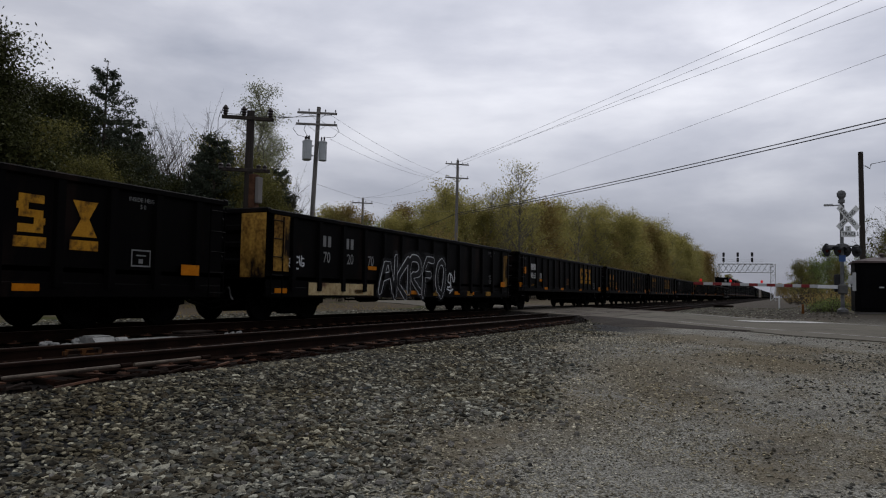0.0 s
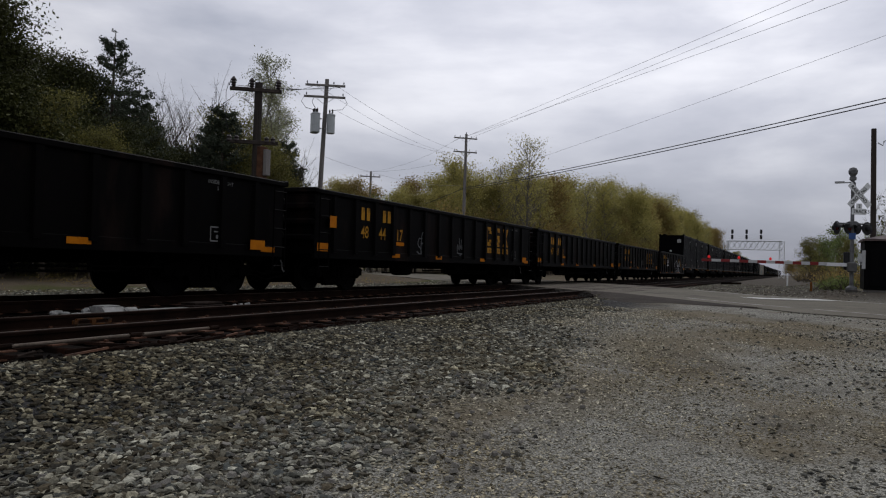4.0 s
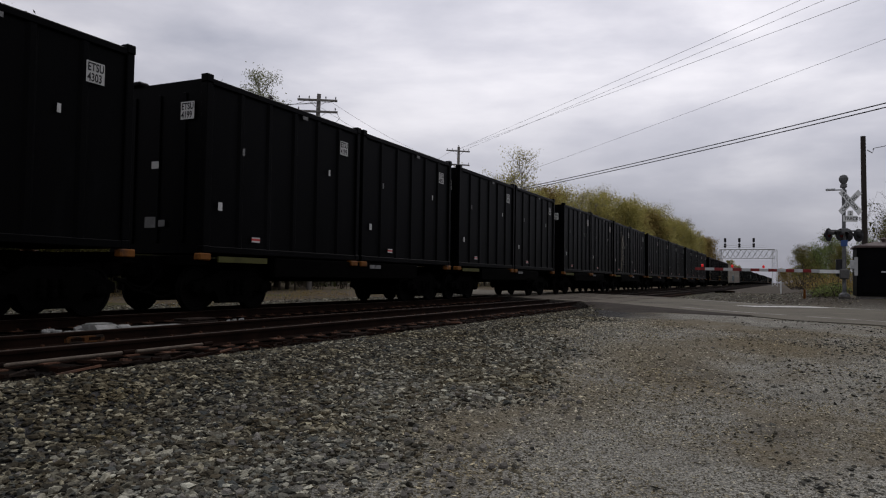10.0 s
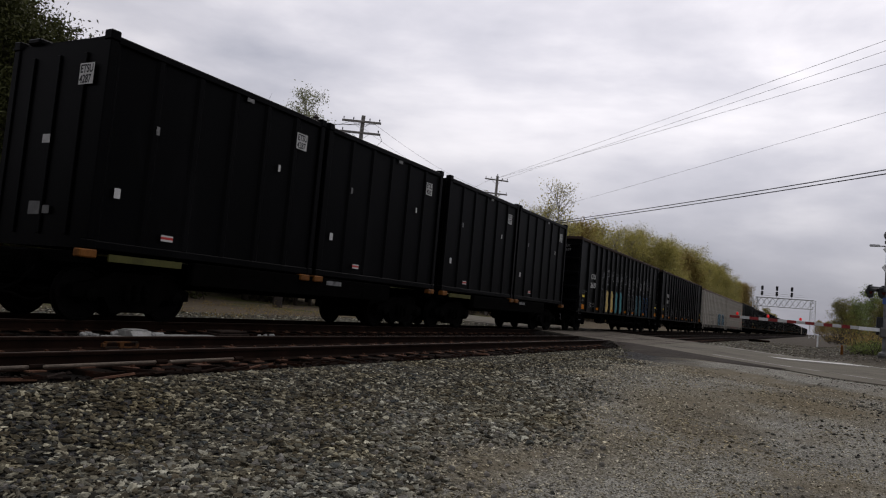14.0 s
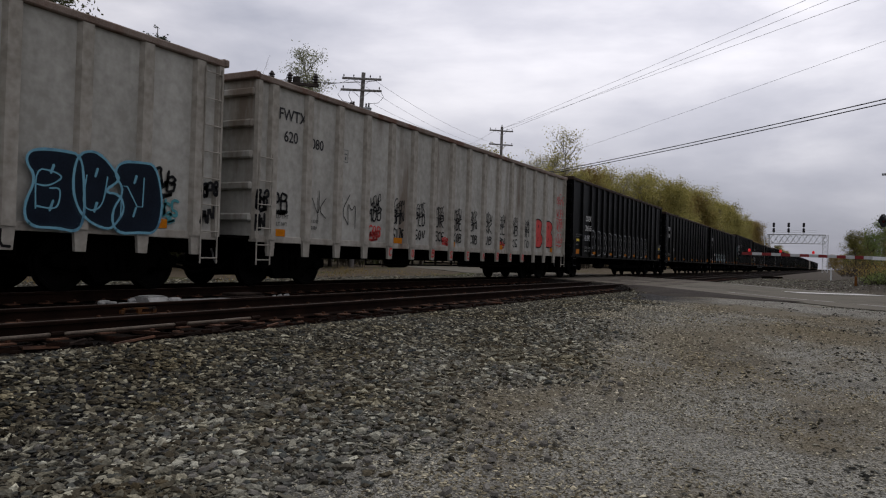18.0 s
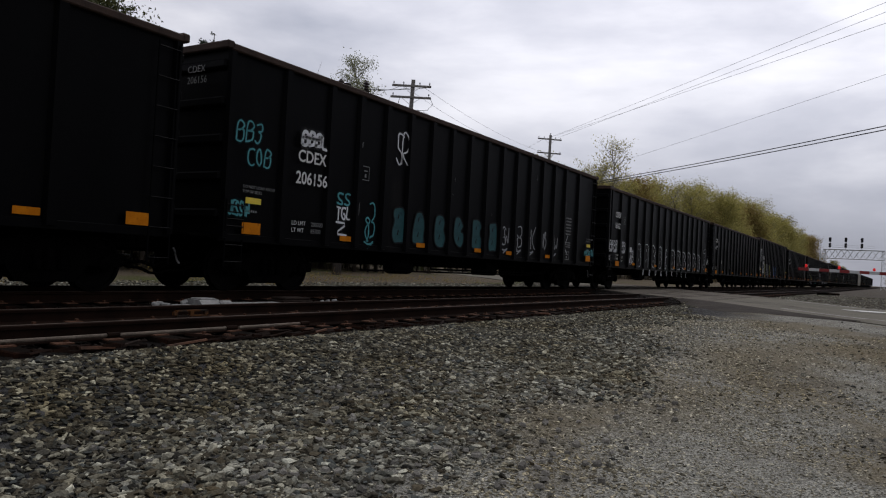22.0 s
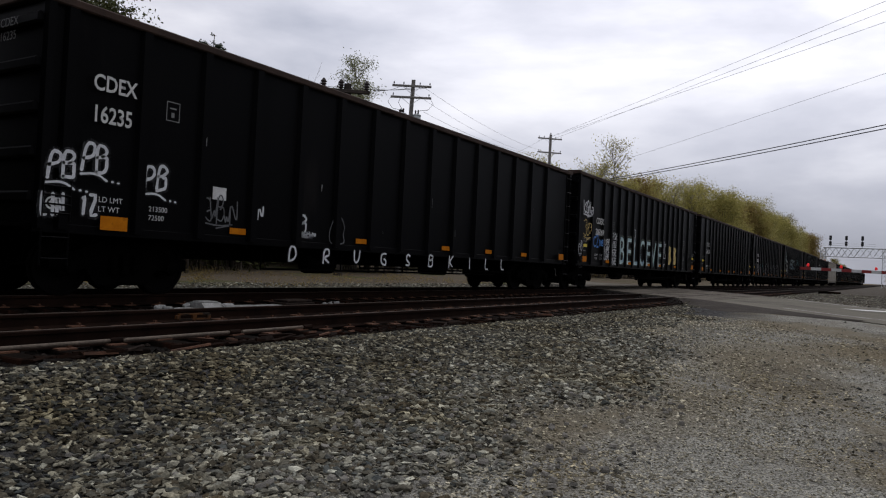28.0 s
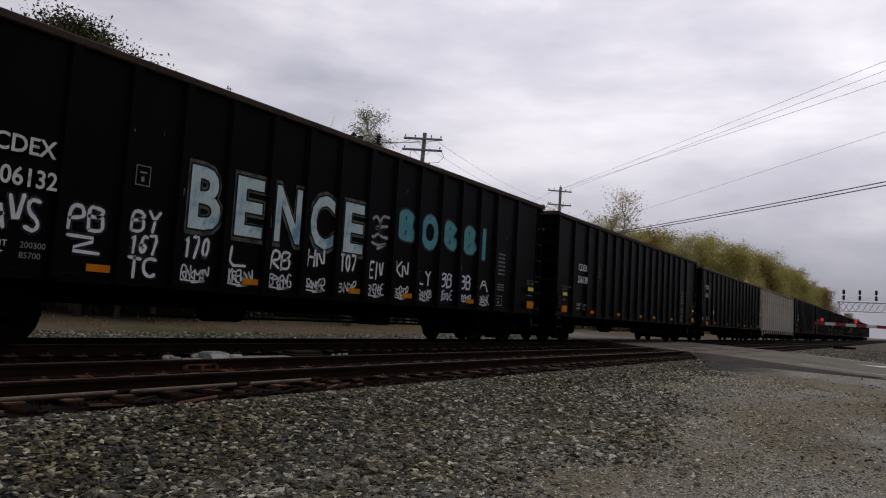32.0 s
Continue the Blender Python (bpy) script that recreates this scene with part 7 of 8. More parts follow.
def insulator(r=0.05):
    return Shape().lathe([(0.018, 0), (0.018, 0.06), (r, 0.07), (r * 0.6, 0.10), (r * 0.9, 0.12), (r * 0.5, 0.16), (0.02, 0.19)], 10)


def crossarm(t, mat, z, half, at, turn, pins, label=""):
    a = part("crossarm", Shape().box(-half, half, -0.055, 0.055, -0.065, 0.065, 0.01), mat, t, label or "wooden crossarm")
    a.matrix_basis = pose(at[0], at[1], z, 0, 0, turn)
    for p in pins:
        part("insulator", insulator(), CERAMIC, a, "", (p, 0, 0.065))
    for sx in (-1, 1):
        part("brace", Shape().tube([(sx * half * 0.45, -0.06, -0.06), (0, -0.12, -0.5)], 0.014, 5), STEEL, a)
    return a


def cable(name, label, pts, r, mat, sag=0.0, group="overhead wires"):
    a, b = Vector(pts[0]), Vector(pts[-1])
    n = 24
    line = [a.lerp(b, k / n) - Vector((0, 0, 4 * sag * (k / n) * (1 - k / n))) for k in range(n + 1)]
    s = Shape().tube(line, r, 5)
    return tagged(part(name, s, mat), label, "wire", group)


def utility_poles():
    # stout dark pole with a top arm of three heavy insulators and a lower arm with a box
    x, y = -24.3, 28.7
    z = float(land(x, y))
    t = thing("utility_pole", "stout dark wooden utility pole with two crossarms", "utility pole", "utility poles", "", (x, y, z))
    part("pole", taper(9.75, 0.24, 0.19, (0.2, -0.2)), POLE_WOOD, t, "dark wooden pole")
    turn = 38
    for zz, half in ((9.35, 1.25), (6.75, 1.15)):
        a = part("crossarm", Shape().box(-half, half, -0.08, 0.08, -0.09, 0.09, 0.015), POLE_WOOD, t, "heavy dark crossarm")
        a.matrix_basis = pose(0.2 * zz / 9.75, -0.2 * zz / 9.75 - 0.2, zz, 0, 0, turn)
        if zz > 8:
            for p in (-1.08, -0.2, 1.08):
                part("insulator", Shape().lathe([(0.05, 0.0), (0.13, 0.08), (0.09, 0.14), (0.15, 0.2), (0.10, 0.28), (0.14, 0.34), (0.10, 0.42), (0.04, 0.5)], 12), CERAMIC, a, "brown stacked insulator", (p, 0, 0.09))
                part("switch_bar", Shape().tube([(p - 0.2, 0, 0.15), (p - 0.12, 0, 0.45), (p + 0.15, 0, 0.4)], 0.035, 6), CERAMIC, a)
            part("jumper", Shape().tube([(-1.3, 0, 0.3), (-1.42, 0, -0.2), (-1.4, 0, -1.6), (-1.2, 0, -2.2)], 0.014, 5), WIRE, a)
        else:
            for p in (-1.2, -0.85, 0.6, 0.9):
                part("insulator", Shape().lathe([(0.08, -0.1), (0.14, -0.02), (0.1, 0.08), (0.13, 0.16), (0.05, 0.24)], 12), CERAMIC, a, "", (p, 0, 0.06))
    part("equipment_box", Shape().box(0.28, 0.62, -0.3, 0.15, 4.85, 6.55, 0.03), RUST, t, "rust-brown switchgear box")
    part("box_cover", Shape().box(0.64, 0.86, -0.25, 0.1, 5.1, 6.4, 0.03), POLE_GREY, t, "pale grey cover")
    # leaning grey pole with transformers
    x, y = -27.1, 37.9
    z = float(land(x, y))
    t = thing("utility_pole", "leaning grey wooden pole carrying grey transformers", "utility pole", "utility poles", "", (x, y, z))
    part("pole", taper(12.0, 0.17, 0.12, (1.4, -1.3)), POLE_GREY, t, "leaning grey wooden pole")
    lean = lambda zz: (1.4 * zz / 12, -1.3 * zz / 12 - 0.13)
    crossarm(t, POLE_GREY, 11.6, 1.2, lean(11.6), 32, (-1.1, -0.5, 0.5, 1.1))
    crossarm(t, POLE_GREY, 10.92, 1.25, lean(10.92), 32, (-1.1, 1.1))
    for k, (dx, dy) in enumerate(((-0.46, -0.24), (-0.22, -0.46), (0.40, 0.24))):
        q = lean(9.3)
        tr = part("transformer", Shape().lathe([(0.20, 0.0), (0.25, 0.03), (0.25, 1.1), (0.27, 1.12), (0.27, 1.18), (0.08, 1.25)], 18), TANK, t, "pale grey transformer can", (q[0] + dx, q[1] + dy, 8.72))
        for a in (-0.1, 0.1):
            part("bushing", Shape().lathe([(0.03, 1.2), (0.06, 1.28), (0.04, 1.36), (0.06, 1.42), (0.02, 1.5)], 8, (a, 0, 0)), CERAMIC, tr)
        part("bracket", Shape().tube([(0, 0, 0.9), (-dx * 0.8, -dy * 0.8, 0.9)], 0.035, 5).tube([(0, 0, 0.3), (-dx * 0.8, -dy * 0.8, 0.3)], 0.035, 5), STEEL, tr)
    for loop in (((0.27, -1.98, 10.95), (0.08, -2.06, 10.6), (0.25, -1.8, 10.25), (0.6, -1.4, 10.15)),
                 ((2.27, -0.70, 10.95), (2.45, -0.6, 10.55), (2.15, -0.7, 10.2), (1.5, -0.92, 10.15)),
                 ((0.75, -1.7, 10.9), (0.7, -1.8, 10.55), (0.8, -1.7, 10.3), (0.88, -1.62, 10.15))):
        part("jumper", Shape().tube(loop, 0.016, 5), WIRE, t)
    # tall grey pole by the crossing road
    x, y = -30.5, 68.2
    z = float(land(x, y))
    t = thing("utility_pole", "tall grey wooden pole with two crossarms by the road", "utility pole", "utility poles", "", (x, y, z))
    part("pole", taper(15.0 - z, 0.2, 0.13, (0.3, -0.5)), POLE_GREY, t, "tall grey wooden pole")
    crossarm(t, POLE_GREY, 13.85, 1.25, (0.28, -0.6), 42, (-1.15, -0.6, 0.6, 1.15))
    crossarm(t, POLE_GREY, 12.45, 1.25, (0.26, -0.57), 42, (-1.15, 1.15))
    part("ridge_pin", insulator(0.07), CERAMIC, t, "", (0.3, -0.5, 15.0 - z))
    # a farther pole
    x, y = -44.6, 72.9
    z = float(land(x, y))
    t = thing("utility_pole", "distant wooden pole with one crossarm", "utility pole", "utility poles", "", (x, y, z))
    part("pole", taper(12.3 - z, 0.17, 0.12), POLE_GREY, t, "grey wooden pole")
    crossarm(t, POLE_GREY, 11.0, 1.2, (0, -0.12), 40, (-1.1, -0.4, 0.4, 1.1))
    # short pole by the relay cabin
    x, y = 3.25, 37.5
    z = float(land(x, y))
    t = thing("utility_pole", "bare dark service pole beside the relay cabin", "utility pole", "utility poles", "", (x, y, z))
    part("pole", taper(8.2 - z, 0.125, 0.105, (-0.05, 0)), POLE_WOOD, t, "dark wooden pole")
    part("service_bracket", Shape().tube([(0.1, -0.1, 7.0 - z + 0.55), (0.3, -0.15, 6.9 - z + 0.5), (0.34, -0.15, 7.1 - z + 0.5)], 0.03, 5), STEEL, t)
    # pole outside the view that carries the lines on
    x, y = 17.0, 19.4
    z = float(land(x, y))
    t = thing("utility_pole", "grey wooden roadside pole carrying the lines on", "utility pole", "utility poles", "", (x, y, z))
    part("pole", taper(14.6 - z, 0.2, 0.13), POLE_GREY, t, "grey wooden pole")
    crossarm(t, POLE_GREY, 13.6 - z, 1.25, (0, 0), 42, (-1.15, -0.6, 0.6, 1.15))


def overhead_wires():
    thin, lab = 0.010, "thin overhead power wire against the sky"
    cable("power_wire", lab, [(-30.2, 67.6, 14.75), (17.2, 19.2, 14.2)], thin, WIRE_PALE, 0.1)
    cable("power_wire", lab, [(-29.9, 67.9, 14.6), (17.6, 19.6, 13.95)], thin, WIRE_PALE, 0.1)
    cable("power_wire", lab, [(-31.2, 66.9, 14.25), (17.8, 19.0, 12.75)], thin, WIRE_PALE, 0.1)
    cable("power_wire", lab, [(-30.3, 67.7, 10.0), (17.0, 19.3, 11.9)], 0.008, WIRE_PALE, 0.2)
    for k, z in enumerate((9.52, 9.35)):
        cable("telephone_cable", "thick black cable strung along the road", [(-30.2, 67.8, z), (17.0, 19.4, z - 0.71)], 0.026, WIRE, 0.4)
    cable("telephone_cable", "black cable sagging from pole to pole", [(-30.4, 67.9, 9.5), (-48.0, 66.0, 4.2)], 0.03, WIRE, 0.5)
    lab = "thin wire between two poles"
    for a, b in (((-25.2, 36.9, 12.3), (-29.5, 67.4, 12.9)), ((-26.2, 36.2, 12.3), (-31.4, 66.8, 12.9)), ((-25.0, 36.8, 10.7), (-30.2, 67.6, 12.8)), ((-26.0, 37.0, 8.0), (-30.4, 67.7, 9.8)),
                 ((-44.0, 72.3, 12.2), (-31.0, 67.6, 14.6)), ((-45.2, 71.8, 12.2), (-29.6, 67.2, 12.9))):
        cable("power_wire", lab, [a, b], 0.009, WIRE_PALE, 0.6)
    for a, b in (((-23.2, 29.2, 10.2), (-26.4, 36.1, 12.2)), ((-24.2, 28.5, 10.2), (-25.6, 36.6, 12.2)), ((-25.0, 27.9, 10.2), (-25.0, 37.0, 12.2))):
        cable("power_wire", lab, [a, b], 0.014, WIRE, 0.15)
    cable("service_wire", "thin service wire from the short pole", [(3.6, 37.3, 7.6), (8.5, 24.0, 9.5)], 0.014, WIRE, 0.8)


def signal_gantry():
    y, x0, x1 = 189.6, -14.6, -2.2
    t = thing("signal_gantry", "silver lattice signal bridge across the tracks", "signal bridge", "", "", (0, y, 0.7))
    lo, hi = 6.7, 8.75

    def lattice(a, b, n, w0, w1):
        """Four corner bars and zigzag bracing between the points a and b."""
        s = Shape()
        a, b = Vector(a), Vector(b)
        cs = [Vector((w0 * i, w1 * j, 0)) if abs(b.z - a.z) > 1 else Vector((0, w1 * j, w0 * i)) for i in (0, 1) for j in (0, 1)]
        for c in cs:
            s.tube([a + c, b + c], 0.06, 4)
        for k in range(n):
            p, q = a.lerp(b, k / n), a.lerp(b, (k + 1) / n)
            for c, d in ((cs[0], cs[2]), (cs[1], cs[3]), (cs[0], cs[1]), (cs[2], cs[3])):
                s.tube([p + c, q + d], 0.035, 4)
                s.tube([p + d, q + c], 0.03, 4)
        return s

    part("span", lattice((x0, 0, lo), (x1, 0, lo), 10, hi - lo, 1.2), ALU, t, "silver lattice truss")
    part("tower", lattice((x1 - 0.6, 0, 0), (x1 - 0.6, 0, hi), 8, 1.1, 1.2), ALU, t, "silver lattice tower")
    part("tower", lattice((x0 - 0.6, 0, 0), (x0 - 0.6, 0, hi), 8, 1.1, 1.2), ALU, t, "silver lattice tower")
    part("walkway", Shape().box(x0, x1, -0.3, 1.4, hi + 0.0, hi + 0.08), ALU, t)
    s = Shape()
    for zz in (0.5, 1.0):
        s.tube([(x0, -0.3, hi + zz), (x1 - 2, -0.3, hi + zz)], 0.025, 4)
    part("railing", s, ALU, t)
    for x in (-13.2, -10.0, -6.8):
        m = part("signal_mast", Shape().tube([(x, 0, hi), (x, 0, 11.3)], 0.06, 6), ALU, t)
        for zz in (9.2, 10.5):
            h = part("signal_head", Shape().box(x - 0.27, x + 0.27, -0.22, 0.02, zz, zz + 1.05, 0.1), SIGN_BLACK, m, "black three-lamp signal head")
            for k in range(3):
                part("lens", Shape().lathe([(0.1, -0.24), (0.1, -0.36)], 10, (x, 0, zz + 0.2 + 0.32 * k), "y"), SIGN_BLACK, h)


def trackside_details():
    # sand-coloured switch rod pipe beside the near rail
    for k, (y0, y1) in enumerate(((-4.0, 1.6), (1.75, 4.05), (4.15, 5.45), (5.6, 6.6))):
        p = part("signal_pipe", Shape().tube([(-6.16 - 0.004 * k, y0, 0.735), (-6.18 - 0.004 * k, y1, 0.735)], 0.017, 8), POLE_PIPE)
        tagged(p, "pale weathered conduit pipe lying beside the rail", "pipe", "conduit pipes")
        part("coupling", Shape().tube([(-6.18, y1 - 0.02, 0.735), (-6.18, y1 + 0.12, 0.735)], 0.026, 8), RAIL_SIDE, p)
    # hot-box style track device between the tracks
    t = thing("track_detector", "grey track detector box with pale flat covers between the rails", "track device", "", "", (-8.95, 7.5, 0.715))
    part("body", Shape().prism([(-0.2, -0.16), (0.2, -0.16), (0.2, 0.02), (0.12, 0.10), (-0.14, 0.10), (-0.2, 0.04)], -0.24, 0.12), ALU_DULL, t, "light grey cast cover")
    part("lid", Shape().box(-0.13, 0.11, -0.2, 0.08, 0.10, 0.118, 0.006), ALU_DULL, t)
    part("motor", Shape().lathe([(0.07, -0.1), (0.09, -0.07), (0.09, 0.1), (0.05, 0.13)], 16, (0.16, 0.2, 0.0), "y"), ALU_DULL, t, "round motor drum")
    for y0, y1, x0, z1 in ((0.42, 0.95, -0.1, 0.035), (0.98, 1.5, -0.13, 0.028), (-0.62, -0.34, -0.04, 0.03), (-0.95, -0.7, -0.02, 0.02)):
        part("cover_plate", Shape().box(x0, x0 + 0.22, y0, y1, -0.16, z1, 0.01), ALU_DULL, t, "flat pale cover plate")
    rnd = random.Random(12)
    for k in range(9):
        y = rnd.choice((rnd.uniform(-1.0, -0.3), rnd.uniform(2.3, 2.9)))
        o = part("stone", Shape().box(-0.05, 0.05, -0.035, 0.035, -0.02, 0.03, 0.012), ALU_DULL, t, "pale broken stone", (rnd.uniform(-0.1, 0.25), y, rnd.uniform(0.0, 0.05)))
        o.rotation_euler = (rnd.uniform(-0.5, 0.5), rnd.uniform(-0.5, 0.5), rnd.uniform(0, 3))
    part("rust_plate", Shape().box(-0.5, -0.1, 1.75, 2.5, -0.16, 0.04, 0.01), SPLINTER, t, "old wooden base board")
    part("rust_plate", Shape().box(-0.46, -0.12, 1.8, 2.45, 0.045, 0.085, 0.01), SPLINTER, t)
    o = thing("rail_bracket", "orange bracket bolted between the rails", "bracket", "", "", (-8.12, 6.55, 0.64))
    part("bracket_plate", Shape().box(-0.02, 0.02, -0.25, 0.25, 0.02, 0.038).box(-0.02, 0.02, -0.25, 0.25, 0.085, 0.105), BRACKET, o)
    for y in (-0.26, 0.0, 0.24):
        part("bracket_web", Shape().box(-0.02, 0.02, y - 0.03, y + 0.03, 0.038, 0.085), BRACKET, o)
    # splintered tie ends, spikes and plates thrown out along the near shoulder
    scrap = thing("scrap_heap", "rusty spikes and splintered tie wood strewn beside the rail", "scrap", "", "", (-6.2, 8.0, 0.60))
    rnd = random.Random(63)
    for k in range(120):
        y = rnd.uniform(-7.0, 9.5)
        x = rnd.uniform(-0.22, 0.30) if y > -3.5 else rnd.uniform(-0.12, 0.22)
        ln, w, h = rnd.uniform(0.10, 0.5), rnd.uniform(0.008, 0.024), rnd.uniform(0.006, 0.016)
        mat = rnd.choice((RAIL_SIDE, RAIL_SIDE, RAIL_SIDE, SPLINTER, RUST))
        q = part("scrap_piece", Shape().prism([(-w, -h), (w, -h), (w * rnd.uniform(0.4, 0.9), h), (-w * rnd.uniform(0.4, 0.9), h)], -ln / 2, ln / 2), mat, scrap, "", (x, y, rnd.uniform(0.012, 0.05) + 0.02 * (x > 0.1)))
        q.rotation_euler = (rnd.gauss(0, 0.06), rnd.gauss(0, 0.2), rnd.gauss(0, 0.38))
    # dark bundle lying beyond the crossing
    o = thing("old_tie", "old dark tie lying on the stones beyond the crossing", "railway tie", "", "", (-4.2, 60.0, float(land(-4.2, 60.0)) + 0.06))
    b = part("beam", Shape().box(-0.75, 0.75, -0.12, 0.12, -0.1, 0.1, 0.02), TIE, o)
    b.rotation_euler = (0, 0, radians(25))
    # orange marker post in the grass by the signal
    x, y = 0.75, 35.0
    p = part("marker_post", Shape().lathe([(0.05, -0.2), (0.05, 0.38), (0.02, 0.42)], 8), ORANGE_DIM, None, "", (x, y, float(land(x, y))))
    tagged(p, "faded orange marker post in the weeds", "marker post")
    x, y = -0.3, 60.0
    p = part("marker_post", Shape().lathe([(0.05, -0.2), (0.05, 0.9), (0.02, 0.95)], 8), SIGN_WHITE, None, "", (x, y, float(land(x, y))))
    tagged(p, "white marker post beside the track", "marker post")


SPLINTER = material("splintered_grey_brown_tie_wood", (0.008, 0.006, 0.005), (0.034, 0.024, 0.019), 0.9, 6, 60, 0.4, spec=0.05)
BRACKET = material("dirty_orange_bracket_paint", (0.05, 0.018, 0.004), (0.13, 0.05, 0.009), 0.7, 9, 60, 0.1, stain=(0.012, 0.008, 0.005), stain_at=0.52)
POLE_PIPE = material("sun_bleached_pipe", (0.065, 0.05, 0.038), (0.14, 0.112, 0.085), 0.7, 5, 40, 0.2, stain=(0.1, 0.07, 0.05), stain_at=0.62)
ALU_DULL = material("dull_grey_casting", (0.13, 0.13, 0.122), (0.30, 0.30, 0.285), 0.6, 6, 50, 0.2, stain=(0.12, 0.1, 0.09), stain_at=0.64)
level_crossing_signal()
relay_cabin()
utility_poles()
overhead_wires()
signal_gantry()
trackside_details()



# ---- trees ----
def woody(seed, height, spread, limbs, bare_to, up=0.55, r0=0.18, sub=4):
    """Trunk, limbs and twigs as one mesh shape, and the twig ends where leaves sit."""
    rnd = random.Random(seed)
    s, ends = Shape(), []
    n = 7
    pts = [Vector((rnd.uniform(-0.12, 0.12) * k / 2, rnd.uniform(-0.12, 0.12) * k / 2, height * 0.93 * k / n)) for k in range(n + 1)]
    pts[0].z = -0.4
    s.tube(pts, r0, 7, r0 * 0.12)
    ends.append(pts[-1])
    for i in range(limbs):
        f = bare_to + (0.97 - bare_to) * (i + rnd.random()) / limbs
        k = f * n
        a = pts[min(n - 1, int(k))].lerp(pts[min(n, int(k) + 1)], k - int(k))
        w = rnd.uniform(0, 2 * math.pi)
        ln = spread * (1.0 - 0.62 * f) * rnd.uniform(0.65, 1.15)
        d = Vector((math.cos(w), math.sin(w), up * rnd.uniform(0.6, 1.6)))
        b = a + d * ln * 0.5 + Vector((0, 0, 0.1 * ln))
        c = a + d * ln + Vector((rnd.uniform(-0.3, 0.3), rnd.uniform(-0.3, 0.3), 0.3 * ln * rnd.random()))
        rr = r0 * (0.42 - 0.28 * f)
        s.tube([a, b, c], rr, 5, rr * 0.25, cap=False)
        ends.append(c)
        for j in range(sub):
            g = a.lerp(c, rnd.uniform(0.35, 0.95))
            e = g + Vector((rnd.gauss(0, 0.5), rnd.gauss(0, 0.5), rnd.uniform(0.0, 0.8))) * ln * 0.45
            s.tube([g, e], rr * 0.35, 3, rr * 0.1, cap=False)
            ends.append(e)
    return s, ends


def leaves(seed, ends, count, size, blur, flat=0.5):
    """Small leaf sprays clustered round the twig ends."""
    rng = np.random.default_rng(seed)
    e = np.array([tuple(p) for p in ends])
    pick = rng.integers(0, len(e), count)
    at = e[pick] + rng.normal(0, blur, (count, 3)) * (1, 1, 0.75)
    a, b = rng.normal(size=(count, 3)), rng.normal(size=(count, 3))
    a /= np.linalg.norm(a, axis=1)[:, None]
    b -= a * (a * b).sum(1)[:, None]
    b /= np.linalg.norm(b, axis=1)[:, None]
    k = size * rng.uniform(0.55, 1.35, count)[:, None]
    tip, root, l, r = at + a * k, at - a * k * 0.8, at + b * k * 0.45 + a * k * 0.1, at - b * k * 0.45 + a * k * 0.1
    v = np.stack([root, l, tip, r], 1).reshape(-1, 3)
    s = Shape()
    s.v = [tuple(p) for p in v.tolist()]
    s.f = [(4 * i, 4 * i + 1, 4 * i + 2, 4 * i + 3) for i in range(count)]
    return s


TREE_KINDS = {}


def tree_kind(key, seed, height, spread, limbs, count, size, blur, leaf, bark=None, bare_to=0.18, up=0.55, r0=0.18, sub=4):
    wood, ends = woody(seed, height, spread, limbs, bare_to, up, r0, sub)
    bark = bark or BARK
    TREE_KINDS[key] = (height, wood.mesh("trunk", bark, True), leaves(seed, ends, count, size, blur).mesh("crown", LEAF[leaf]) if count else None)


def conifer_kind(key, seed, height, spread):
    rnd = random.Random(seed)
    s = Shape().tube([(0, 0, -0.4), (0.05, 0, height * 0.5), (0, 0.05, height)], 0.2, 7, 0.02)
    ends = []
    whorls = 19
    for i in range(whorls):
        f = 0.08 + 0.9 * i / whorls
        turn, many = rnd.uniform(0, 6.28), 6 if f < 0.75 else 4
        for j in range(many):
            w = turn + 6.283 * j / many + rnd.uniform(-0.35, 0.35)
            ln = spread * (1.02 - f) ** 0.8 * rnd.uniform(0.55, 1.2) + 0.1
            a = Vector((0, 0, height * (f + rnd.uniform(-0.012, 0.012))))
            out = Vector((math.cos(w), math.sin(w), 0))
            b = a + out * ln * 0.55 + Vector((0, 0, 0.03 * ln))
            c = a + out * ln + Vector((0, 0, rnd.uniform(0.22, 0.42) * ln))
            s.tube([a, b, c], 0.04 * (1.2 - f), 4, 0.008, cap=False)
            for k in range(9):
                g = k / 8
                q = a.lerp(b, g * 2) if g < 0.5 else b.lerp(c, g * 2 - 1)
                side = Vector((-out.y, out.x, 0)) * rnd.uniform(-0.28, 0.28) * ln * (0.35 + g * 0.5)
                if g > 0.2:
                    ends += [q + side, q + side * 0.4 + Vector((0, 0, rnd.uniform(0.0, 0.18)))]
    ends += [Vector((0, 0, height * q)) for q in (0.9, 0.94, 0.97, 1.0)]
    TREE_KINDS[key] = (height, s.mesh("trunk", BARK, True), leaves(seed, ends, 24000, 0.075, 0.085).mesh("crown", LEAF["needle"]))


def plant(key, az, dist, height, label, turn=0.0, group="", xy=None):
    """Stands a tree in the direction az (degrees left of the tracks' run) from the place where one films."""
    h, trunk, crown = TREE_KINDS[key]
    x, y = xy or (-dist * math.sin(radians(az)), dist * math.cos(radians(az)))
    t = thing("tree", label, "tree", group, "", (x, y, float(land(x, y))))
    k = height / h
    t.scale = (k, k, k)
    t.rotation_euler = (0, 0, turn)
    part("trunk", trunk, None, t)
    if crown:
        part("crown", crown, None, t)
    return t


